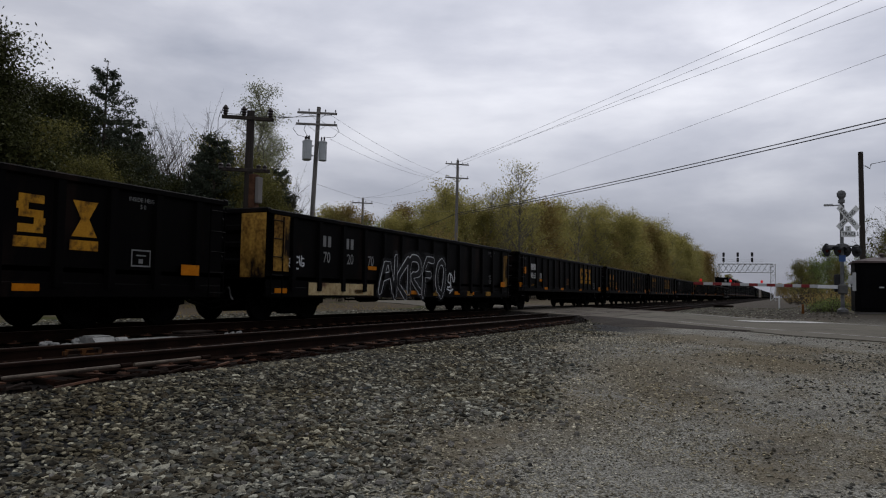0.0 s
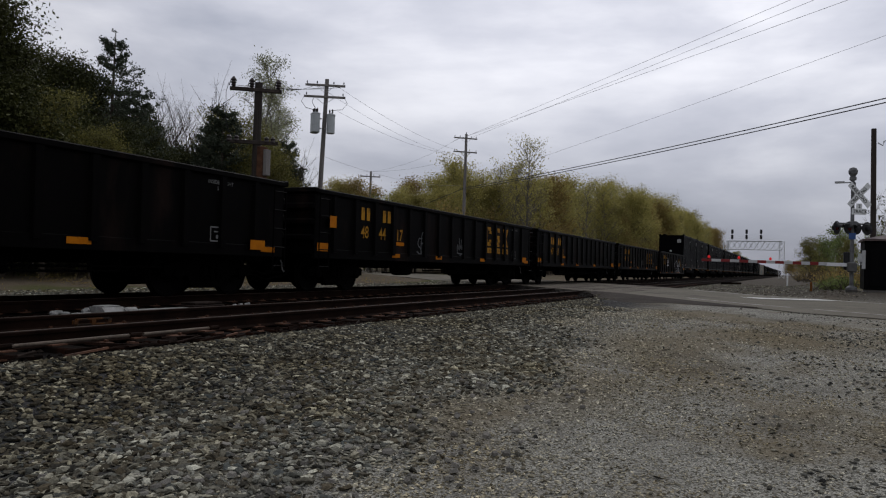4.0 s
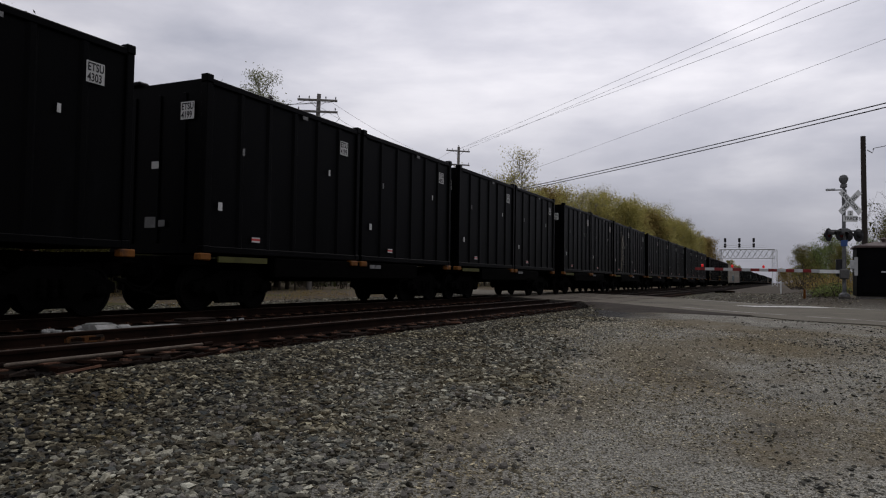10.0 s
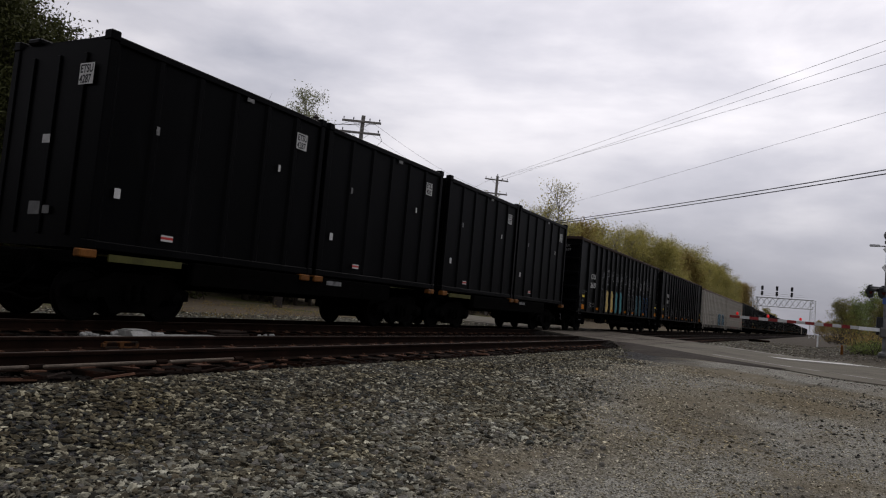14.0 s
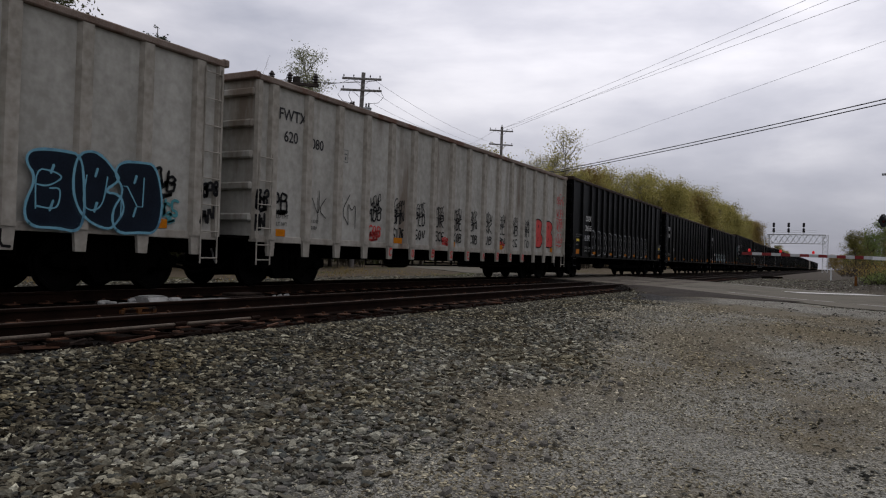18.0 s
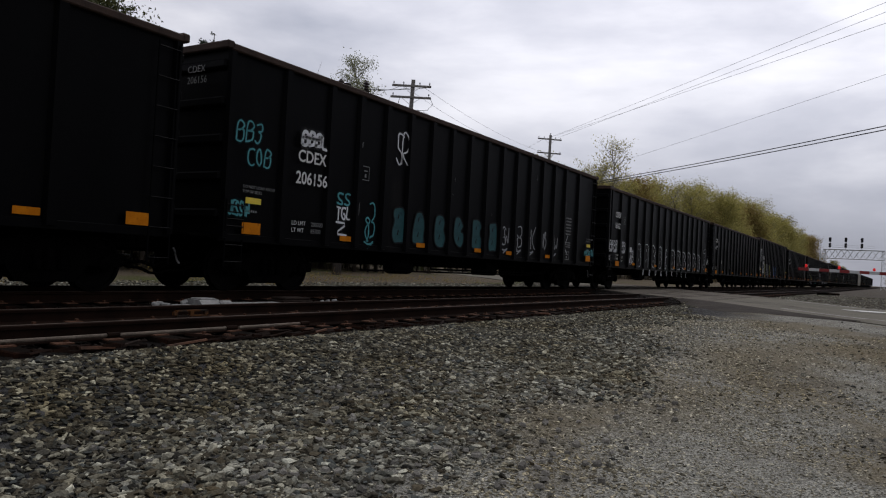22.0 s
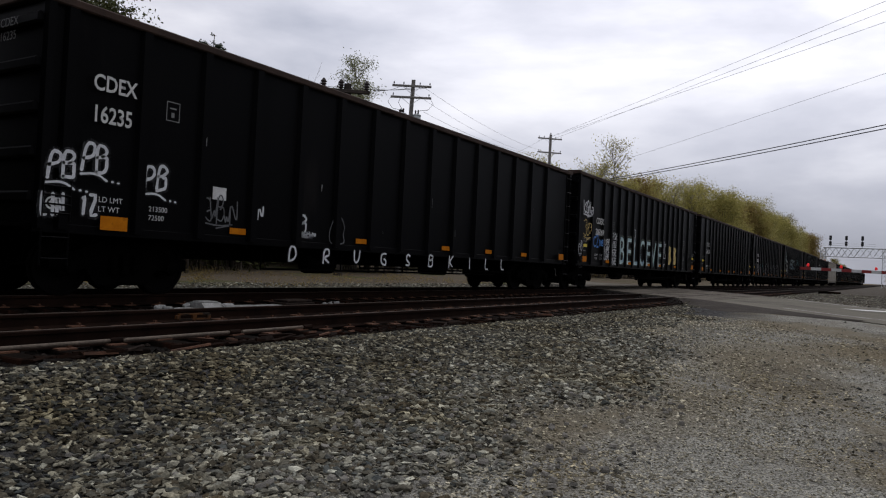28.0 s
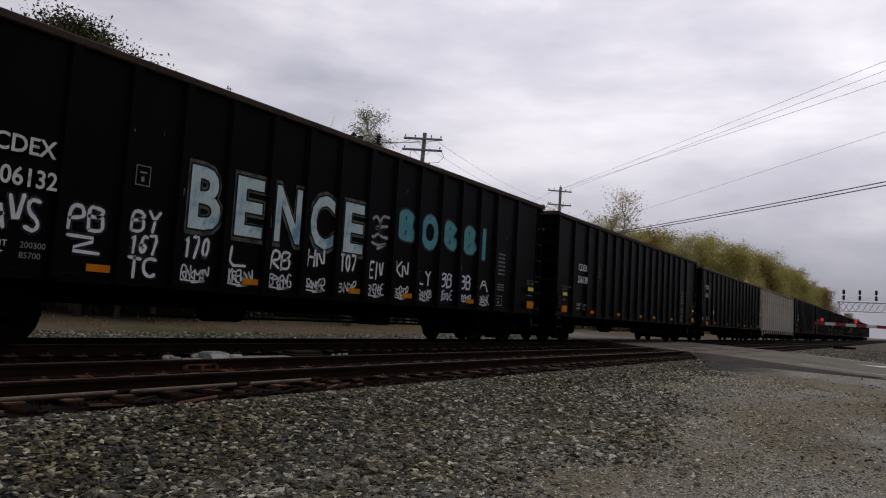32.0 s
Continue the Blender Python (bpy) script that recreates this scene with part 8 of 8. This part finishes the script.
def shrubs(name, label, leaf, spots, size, count, category="undergrowth", blur=0.5, stem=0.03):
    """A belt of brushwood as one mass of stems and small leaves."""
    rng = np.random.default_rng(len(name) * 7 + count)
    s = Shape()
    pts = []
    for x, y, h, w in spots:
        z = float(land(x, y))
        for k in range(10):
            a = rng.uniform(0, 6.28)
            e = Vector((x + math.cos(a) * w * rng.uniform(0.1, 1), y + math.sin(a) * w * rng.uniform(0.1, 1), z + h * rng.uniform(0.45, 1.0)))
            s.tube([(x + rng.normal() * 0.3, y + rng.normal() * 0.3, z - 0.2), e], stem, 3, stem * 0.27, cap=False)
            pts += [e, e.lerp(Vector((x, y, z)), 0.3), e.lerp(Vector((x, y, z)), 0.6)]
    stems = tagged(part(name, s, BARK), label, category, kind="stuff")
    leaf_s = leaves(5, pts, count, size, blur)
    part("foliage", leaf_s, LEAF[leaf], stems)


def build_trees():
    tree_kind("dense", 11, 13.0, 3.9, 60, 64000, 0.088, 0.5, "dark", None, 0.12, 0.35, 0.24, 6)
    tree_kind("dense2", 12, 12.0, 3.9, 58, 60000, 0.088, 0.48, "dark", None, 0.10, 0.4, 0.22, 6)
    tree_kind("leafy", 13, 12.0, 4.2, 48, 22000, 0.095, 0.42, "shade", None, 0.12, 0.45, 0.2, 6)
    tree_kind("bare", 14, 10.0, 2.2, 42, 0, 0.07, 0.2, "pale", None, 0.25, 1.5, 0.085, 9)
    tree_kind("pale", 15, 13.0, 2.1, 60, 13000, 0.06, 0.24, "pale", BARK_PALE, 0.25, 1.0, 0.17, 8)
    tree_kind("spring1", 16, 15.0, 4.6, 54, 15000, 0.15, 0.6, "yellow", None, 0.14, 0.6, 0.2, 6)
    tree_kind("spring2", 17, 15.0, 4.2, 54, 15000, 0.15, 0.6, "olive", None, 0.12, 0.7, 0.2, 6)
    tree_kind("spring3", 18, 14.0, 4.4, 50, 15000, 0.15, 0.65, "rust", None, 0.05, 0.55, 0.2, 6)
    tree_kind("spring4", 19, 15.0, 4.0, 50, 7000, 0.14, 0.45, "yellow", BARK_PALE, 0.2, 0.9, 0.2, 8)
    tree_kind("green", 20, 9.0, 3.8, 44, 6500, 0.11, 0.36, "green", None, 0.1, 0.45, 0.16, 6)
    tree_kind("airy", 24, 16.0, 3.3, 64, 2600, 0.12, 0.3, "yellow", BARK_PALE, 0.22, 1.0, 0.17, 7)
    tree_kind("layered", 31, 9.0, 4.4, 34, 6500, 0.085, 0.2, "moss", None, 0.1, 0.22, 0.14, 7)
    conifer_kind("spruce", 21, 13.0, 4.9)
    conifer_kind("pine", 22, 9.0, 3.4)
    rnd = random.Random(77)
    dark = "dense dark leafy tree at the wood's edge"
    for az, d, h, key in ((62.2, 34, 11.6, "dense"), (60.5, 36, 10.6, "dense2"), (57.0, 38, 9.8, "dense"), (54.4, 34, 7.6, "dense2"), (56.8, 30, 7.5, "dense2"), (52.6, 40, 8.4, "dense"),
                          (50.4, 34, 6.4, "dense2"), (49.0, 42, 8.0, "dense"), (47.4, 40, 6.2, "dense2"), (54.4, 30, 6.6, "leafy"), (51.4, 31, 5.6, "leafy"), (63.0, 40, 12.8, "dense2"), (66, 33, 10.4, "dense"),
                          (44.8, 46, 6.4, "dense2"), (46.0, 52, 7.2, "dense"), (43.6, 54, 7.2, "dense2"), (48.2, 38, 6.8, "dense"), (46.6, 44, 6.6, "dense2"), (42.0, 50, 6.4, "leafy"), (59.4, 30, 10.6, "dense2"), (53.4, 37, 9.6, "dense")):
        plant(key, az, d, h, dark, rnd.uniform(0, 6.28), "wood behind the tracks")
    for az, d, h in ((50.4, 37, 11.2), (48.6, 39, 9.2), (49.6, 41, 9.4), (51.4, 40, 9.0), (47.4, 42, 7.8), (48.9, 38, 8.2), (47.9, 40, 7.0)):
        plant("spruce", az, d, h, "dark spire-shaped spruce above the wood", rnd.uniform(0, 6.28), "spruces")
    for az, d, h in ((42.7, 42, 9.3), (43.7, 44, 8.4), (38.0, 48, 8.6), (37.2, 46, 6.8)):
        plant("pine", az, d, h, "dark pine beside the utility poles", rnd.uniform(0, 6.28), "pines")
    for az, d, h in ((46.9, 45, 9.4), (46.2, 47, 9.9), (45.4, 45, 9.2), (44.9, 48, 9.8), (43.3, 44, 10.6), (43.9, 50, 9.0), (36.6, 44, 7.4), (47.4, 50, 9.2), (46.5, 52, 9.6), (45.8, 50, 9.2)):
        plant("bare", az, d, h, "bare grey-brown tree with thin upright twigs", rnd.uniform(0, 6.28), "bare trees")
    plant("pale", 39.4, 52, 15.1, "tall slender tree with pale new leaves", 0.4)
    plant("pale", 38.9, 55, 13.0, "tall slender tree with pale new leaves", 2.0)
    for az, d, h in ((41.4, 44, 8.6), (40.2, 42, 7.4), (38.9, 43, 6.8), (42.4, 48, 9.4), (37.8, 44, 5.6)):
        plant("leafy", az, d, h, "olive-green young tree near the poles", rnd.uniform(0, 6.28), "young trees")
    for az, d, h in ((36.2, 75, 6.2), (35.2, 80, 6.0), (30.8, 78, 7.8), (30.1, 80, 8.2), (29.3, 84, 7.4)):
        plant("green", az, d, h, "fresh green tree beyond the road", rnd.uniform(0, 6.28), "trees beyond the road")
    # the belt of spring trees along the far side of the line
    belt = "yellow-green spring tree in the belt along the railway"
    for i in range(88):
        f = i / 87
        y = 66 + 235 * f ** 1.5 + rnd.uniform(-3, 3)
        x = -35 + 7 * f + rnd.choice((0, 0, -5, -9, -13)) + rnd.uniform(-1.5, 1.5)
        h = (8.4 + 9.4 * min(1, f * 1.7)) * rnd.uniform(0.86, 1.08)
        key = rnd.choice(("spring1", "spring2", "spring2", "spring3", "spring4", "spring1"))
        plant(key, 0, 0, h, belt, rnd.uniform(0, 6.28), "belt of spring trees", (x, y))
    for az, d, h, key in ((19.2, 88, 16.6, "airy"), (20.0, 90, 14.6, "airy"), (21.4, 88, 13.6, "airy"), (24.0, 84, 12.4, "airy"), (24.8, 86, 12.0, "spring4"), (18.2, 100, 13.0, "spring4"), (26.6, 82, 10.6, "spring4")):
        plant(key, az, d, h, "tall thin tree with sparse pale leaves", rnd.uniform(0, 6.28), "tall thin trees")
    for i in range(26):
        f = (i + 0.5) / 26
        y, h = 72 + 200 * f ** 1.4 + rnd.uniform(-3, 3), (11.0 + 8.0 * min(1, f * 1.6)) * rnd.uniform(0.95, 1.12)
        plant(rnd.choice(("airy", "spring4", "spring4")), 0, 0, h, "thin leafing tree standing above the belt", rnd.uniform(0, 6.28), "tall thin trees", (-36 + 7 * f + rnd.uniform(-6, 2), y))
    for i in range(16):
        plant(rnd.choice(("spring2", "green", "spring1")), 0, 0, rnd.uniform(11, 16), "distant tree far down the line", rnd.uniform(0, 6.28), "distant trees", (rnd.uniform(-62, -30), 330 + 24 * i + rnd.uniform(-9, 9)))
    for x, y, h, key in ((2.0, 98, 5.2, "leafy"), (3.4, 101, 5.4, "green"), (2.8, 106, 5.0, "leafy"), (5.8, 92, 4.8, "leafy"), (7.4, 84, 5.2, "green"), (9.6, 80, 7.0, "leafy"), (6.2, 118, 8.0, "green"), (11.0, 72, 8.0, "leafy"), (4.4, 140, 6.0, "leafy"), (7.5, 150, 8.0, "green")):
        plant(key, 0, 0, h, "bushy green tree beside the railway", rnd.uniform(0, 6.28), "bushy trees", (x, y))
    for x, y, h in ((8.9, 49.0, 9.6), (10.8, 51.5, 8.6), (9.6, 47.5, 5.6)):
        plant("layered", 0, 0, h, "leafing tree with layered branches behind the cabin", rnd.uniform(0, 6.28), "trees behind the cabin", (x, y))
    for x, y, h in ((10.6, 55.0, 13.4), (6.4, 56.0, 7.0), (7.6, 58.0, 7.4), (11.8, 52.0, 13.0), (5.4, 60.0, 6.4)):
        plant("bare", 0, 0, h, "bare tree behind the relay cabin", rnd.uniform(0, 6.28), "bare trees")
        scene.objects[-1].parent.location = (x, y, float(land(x, y)))
    for i in range(10):
        plant(rnd.choice(("spring2", "spring3")), 0, 0, rnd.uniform(6, 9), "distant tree far down the line", rnd.uniform(0, 6.28), "distant trees", (-3 + 2.2 * i + rnd.uniform(-1, 1), rnd.uniform(380, 470)))
    for i in range(9):
        plant(rnd.choice(("spring2", "green")), 0, 0, rnd.uniform(5, 8), "distant tree far down the line", rnd.uniform(0, 6.28), "distant trees", (rnd.uniform(6, 40), 270 + 26 * i + rnd.uniform(-9, 9)))
    rng = random.Random(5)
    shrubs("brushwood", "rust-brown brushwood along the foot of the trees", "rust", [(-31 + 6 * f + rng.uniform(-2, 2), 62 + 230 * f ** 1.4, rng.uniform(3.5, 7.5), 2.6) for f in (k / 69 for k in range(70))], 0.16, 44000)
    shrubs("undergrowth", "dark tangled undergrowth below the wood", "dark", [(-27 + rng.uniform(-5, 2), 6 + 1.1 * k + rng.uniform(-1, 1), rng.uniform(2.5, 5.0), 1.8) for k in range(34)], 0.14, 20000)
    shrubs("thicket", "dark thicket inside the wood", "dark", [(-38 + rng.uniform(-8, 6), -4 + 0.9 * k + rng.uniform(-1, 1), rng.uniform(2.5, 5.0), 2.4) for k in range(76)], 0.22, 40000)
    shrubs("scrub", "olive-brown scrub behind the relay cabin", "moss", [(rng.uniform(5.2, 17.0), rng.uniform(45.0, 66.0), rng.uniform(1.6, 3.4), 1.5) for k in range(60)], 0.085, 26000, "scrub", 0.4)
    shrubs("weeds", "tall green weeds round the signal and cabin", "green", [(rng.uniform(1.2, 2.3), rng.uniform(35.5, 39.0), rng.uniform(0.25, 0.6), 0.5) for k in range(22)] + [(rng.uniform(4.8, 8.0), rng.uniform(34.0, 44.0), rng.uniform(0.5, 1.2), 0.8) for k in range(26)], 0.035, 12000, "weeds", 0.12)
    shrubs("dead_brush", "tawny dead brush on the bank", "rust", [(rng.uniform(1.8, 3.6), rng.uniform(42.0, 70.0), rng.uniform(0.5, 1.2), 0.8) for k in range(26)] + [(rng.uniform(0.6, 6.0), rng.uniform(72.0, 190.0), rng.uniform(1.2, 2.6), 1.6) for k in range(44)] + [(rng.uniform(4.0, 10.0), rng.uniform(42.0, 62.0), rng.uniform(1.0, 2.6), 1.1) for k in range(22)], 0.06, 16000, "brush", 0.25)
    shrubs("bank_grass", "tufts of dry spring grass on the far bank", "rust", [(rng.uniform(-24.0, -16.5), rng.uniform(4.0, 34.0), rng.uniform(0.08, 0.25), 0.7) for k in range(60)], 0.03, 7000, "grass", 0.12, 0.004)


build_trees()


# ---- loose stone ----
def rocks(name, label, region, per_m2, size, mat, seed, keep=None, faces=20, sink=0.35, category="gravel"):
    """Crushed stones strewn over region (x0, x1, y0, y1) as one object."""
    rng = np.random.default_rng(seed)
    x0, x1, y0, y1 = region
    n = int((x1 - x0) * (y1 - y0) * per_m2)
    x, y = rng.uniform(x0, x1, n), rng.uniform(y0, y1, n)
    if keep is not None:
        k = keep(x, y, rng.random(n))
        x, y = x[k], y[k]
    n = len(x)
    z = land(x, y)
    if faces == 20:
        g = (1 + 5 ** 0.5) / 2
        base = np.array([(-1, g, 0), (1, g, 0), (-1, -g, 0), (1, -g, 0), (0, -1, g), (0, 1, g), (0, -1, -g), (0, 1, -g), (g, 0, -1), (g, 0, 1), (-g, 0, -1), (-g, 0, 1)]) / 1.9
        tri = np.array([(0, 11, 5), (0, 5, 1), (0, 1, 7), (0, 7, 10), (0, 10, 11), (1, 5, 9), (5, 11, 4), (11, 10, 2), (10, 7, 6), (7, 1, 8), (3, 9, 4), (3, 4, 2), (3, 2, 6), (3, 6, 8), (3, 8, 9), (4, 9, 5), (2, 4, 11), (6, 2, 10), (8, 6, 7), (9, 8, 1)])
    else:
        base = np.array([(1, 0, 0), (-1, 0, 0), (0, 1, 0), (0, -1, 0), (0, 0, 1), (0, 0, -1)], dtype=float)
        tri = np.array([(0, 2, 4), (2, 1, 4), (1, 3, 4), (3, 0, 4), (2, 0, 5), (1, 2, 5), (3, 1, 5), (0, 3, 5)])
    m = len(base)
    v = base[None] * rng.uniform(0.42, 1.42, (n, m, 1))
    v = v * (size * rng.uniform(0.5, 1.35, (n, 1, 1))) * rng.uniform((0.9, 0.6, 0.25), (1.5, 1.05, 0.6), (n, 3))[:, None]
    a, b = rng.uniform(0, 6.283, n), rng.normal(0, 0.45, n)
    ca, sa, cb, sb = np.cos(a), np.sin(a), np.cos(b), np.sin(b)
    tilt = np.stack([v[..., 0], v[..., 1] * cb[:, None] - v[..., 2] * sb[:, None], v[..., 1] * sb[:, None] + v[..., 2] * cb[:, None]], -1)
    v = np.stack([tilt[..., 0] * ca[:, None] - tilt[..., 1] * sa[:, None], tilt[..., 0] * sa[:, None] + tilt[..., 1] * ca[:, None], tilt[..., 2]], -1)
    v += np.stack([x, y, z + size * sink], -1)[:, None]
    f = (tri[None] + (np.arange(n) * m)[:, None, None]).reshape(-1, 3)
    me = bpy.data.meshes.new(name)
    me.vertices.add(n * m)
    me.vertices.foreach_set("co", v.reshape(-1))
    me.loops.add(len(f) * 3)
    me.loops.foreach_set("vertex_index", f.reshape(-1).astype(np.int32))
    me.polygons.add(len(f))
    me.polygons.foreach_set("loop_start", np.arange(0, len(f) * 3, 3, dtype=np.int32))
    me.polygons.foreach_set("loop_total", np.full(len(f), 3, dtype=np.int32))
    me.materials.append(mat)
    me.update(calc_edges=True)
    me.validate()
    me.shade_flat()
    return tagged(new(name, me), label, category, kind="stuff")


def edge_of_ballast(x, y):
    return -2.6 + 0.3 * np.sin(y * 0.9) + 0.25 * np.sin(y * 2.3 + x) - 0.17 * np.clip(y - 6.5, 0, 20)


def build_stones():
    off_road = lambda x, y: x * ROAD_N[0] + y * ROAD_N[1] < ROAD_NEAR - 0.15
    drift = lambda x, y: 0.5 + 0.5 * np.sin(x * 2.9 + 1.3 * np.sin(y * 1.7)) * np.sin(y * 2.1 + 1.1 * np.sin(x * 2.3))
    dense = lambda x, y, r: (r < np.clip(0.5 - (x - edge_of_ballast(x, y)) * 0.95, 0.0, 1)) & off_road(x, y)
    blended = lambda x, y, r: (r < np.clip(1.0 - np.abs(x - edge_of_ballast(x, y) - 0.5) * 0.55, 0.0, 1) * (0.35 + 0.65 * drift(x, y))) & off_road(x, y)
    coarse = "coarse grey crushed-stone ballast beside the track"
    grimy = lambda x, y: np.sin(x * 37.7 + y * 91.3) * 0.35 + np.sin(y * 1.7 + x) * 0.25 < -(x + 3.9)
    clean_part = lambda x, y, r: dense(x, y, r) & ~grimy(x, y)
    dirty_part = lambda x, y, r: dense(x, y, r) & grimy(x, y)
    dirty = "grimy dark ballast close to the track"
    build_single_stones(rocks("ballast", coarse, (-5.0, 0.0, 1.0, 9.0), 430, 0.034, STONE, 1, clean_part))
    rocks("ballast", coarse, (-5.0, 0.0, 1.0, 9.0), 620, 0.024, STONE, 11, clean_part, 8, 0.45)
    rocks("ballast", coarse, (-5.0, -0.5, 9.0, 26.5), 520, 0.033, STONE, 2, clean_part, 8)
    rocks("ballast", dirty, (-5.95, -3.0, 1.0, 10.0), 900, 0.029, STONE_NEAR, 21, dirty_part, 20, 0.4)
    rocks("ballast", coarse, (-5.95, -1.2, -9.0, 1.0), 260, 0.033, STONE, 23, dense, 8)
    rocks("ballast", dirty, (-5.9, -3.0, 10.0, 26.5), 520, 0.033, STONE_NEAR, 22, dirty_part, 8)
    rocks("ballast", "smaller broken stone where ballast thins out", (-4.4, 1.2, 1.5, 17.0), 620, 0.017, GRAVEL_SMALL, 7, blended, 8, 0.3)
    sparse = lambda x, y, r: off_road(x, y) & (r < 0.4 + 0.6 * drift(y, x)) & (x > edge_of_ballast(x, y) - 0.9)
    rocks("gravel", "fine grey limestone gravel on trampled earth", (-3.6, 5.0, 2.2, 8.0), 1500, 0.0105, GRAVEL_SMALL, 3, sparse, 8, 0.3)
    rocks("gravel", "fine grey limestone gravel on trampled earth", (-4.4, 7.0, 8.0, 15.0), 420, 0.014, GRAVEL_SMALL, 8, sparse, 8, 0.3)
    chips = lambda x, y, r: off_road(x, y) & (r < np.clip(0.2 + (x + 0.8) * 0.35 - 0.03 * np.abs(y - 9), 0.06, 0.8) * drift(x * 0.7, y * 0.7) ** 1.5)
    rocks("gravel", "scattered dark flat stones on the gravel", (-2.0, 6.5, 2.2, 19.0), 190, 0.025, CHIP, 4, chips, 8, 0.35)
    between = lambda x, y, r: ~((x * ROAD_N[0] + y * ROAD_N[1] > ROAD_NEAR - 0.3) & (x * ROAD_N[0] + y * ROAD_N[1] < ROAD_FAR + 0.3))
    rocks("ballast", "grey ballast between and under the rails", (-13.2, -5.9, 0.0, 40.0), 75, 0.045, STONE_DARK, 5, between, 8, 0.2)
    rocks("ballast", "grey ballast on the far shoulder of the line", (-18.5, -13.2, 0.0, 40.0), 80, 0.045, STONE, 9, between, 8, 0.2)
    rocks("gravel", "mixed grey stones beyond the road", (-6.0, 2.5, 30.0, 60.0), 40, 0.035, STONE, 6, lambda x, y, r: x * ROAD_N[0] + y * ROAD_N[1] > ROAD_FAR + 0.2, 8, 0.2)


def build_single_stones(parent):
    """The pale stones nearest to where one stands, each a piece of its own."""
    rnd = random.Random(41)
    meshes = []
    for k in range(6):
        s = Shape()
        n = 6
        ring = [(math.cos(6.283 * j / n) * rnd.uniform(0.75, 1.2), math.sin(6.283 * j / n) * rnd.uniform(0.5, 0.85)) for j in range(n)]
        s.v = [(x, y, -0.3) for x, y in ring] + [(x * rnd.uniform(0.6, 0.95), y * rnd.uniform(0.6, 0.95), rnd.uniform(0.12, 0.42)) for x, y in ring]
        s.f = [tuple(range(n - 1, -1, -1)), (n, n + 1, n + 2), (n, n + 2, n + 3), (n, n + 3, n + 4), (n, n + 4, n + 5)] + [(j, (j + 1) % n, n + (j + 1) % n, n + j) for j in range(n)]
        meshes.append(s.mesh("stone", STONE_ONE))
    for k in range(300):
        x, y = rnd.uniform(-4.6, -1.6), rnd.uniform(2.6, 7.0)
        o = part("stone", rnd.choice(meshes), STONE_ONE, parent, "", (x, y, float(land(x, y)) + 0.022))
        o.rotation_euler = (rnd.gauss(0, 0.2), rnd.gauss(0, 0.2), rnd.uniform(0, 6.28))
        q = rnd.uniform(0.018, 0.042)
        o.scale = (q, q, q)


# very dark stone tone for the bed between and under the rails
STONE_DARK = material("dark_bed_ballast", (0.006, 0.005, 0.0042), (0.022, 0.017, 0.014), 0.92, 5, 90, 0.5, vary=0.4, island=True, spec=0.03)
build_stones()


# ---- ties, joined far off and single near the crossing ----
def build_ties():
    me = Shape().box(-1.3, 1.3, -0.11, 0.11, -0.18, 0.0, 0.012).mesh("tie", TIE)
    rnd = random.Random(9)
    for t, cx in ((NEAR_TRACK, TRACKS[0]), (FAR_TRACK, TRACKS[1])):
        rest = Shape()
        k = 0
        y = -20.0
        while y < 330:
            r0 = (cx - 1.3) * ROAD_N[0] + y * ROAD_N[1]
            r1 = (cx + 1.3) * ROAD_N[0] + y * ROAD_N[1]
            inroad = r1 > ROAD_NEAR - 0.2 and r0 < ROAD_FAR + 0.2
            single = cx == TRACKS[0] and -1 < y < 60 or cx != TRACKS[0] and 0 < y < 30
            if not inroad and single:
                o = part("tie", me, TIE, t, "", (rnd.uniform(-0.06, 0.06), y, -0.165 + rnd.uniform(-0.015, 0.01)))
                o.rotation_euler = (0, 0, rnd.gauss(0, 0.012))
                for sx in (-0.755, 0.755):
                    part("tie_plate", TIE_PLATE, RUST, o, "", (sx, 0, 0.002))
            elif not inroad:
                rest.box(-1.3, 1.3, y - 0.11, y + 0.11, -0.34, -0.165)
            y += 0.52
        part("ties", rest, TIE, t, "dark wooden ties farther along")["kind"] = "stuff"


TIE_PLATE = Shape().box(-0.19, 0.19, -0.09, 0.09, -0.004, 0.012, 0.0).box(-0.14, -0.10, -0.06, -0.03, 0.012, 0.04).box(0.10, 0.14, 0.03, 0.06, 0.012, 0.04).mesh("tie_plate", RUST)
build_ties()


def motions():
    """The whole train rolls towards -y at a steady speed."""
    times = [0.0, 0.1, 0.2] + [float(k) for k in range(2, 31, 4)] + [31.8, 31.9, 32.0]
    for ob, u in MOVERS:
        walk(ob, [(t, pose(TRAIN_X, u - SPEED * t, RAIL)) for t in times])


motions()
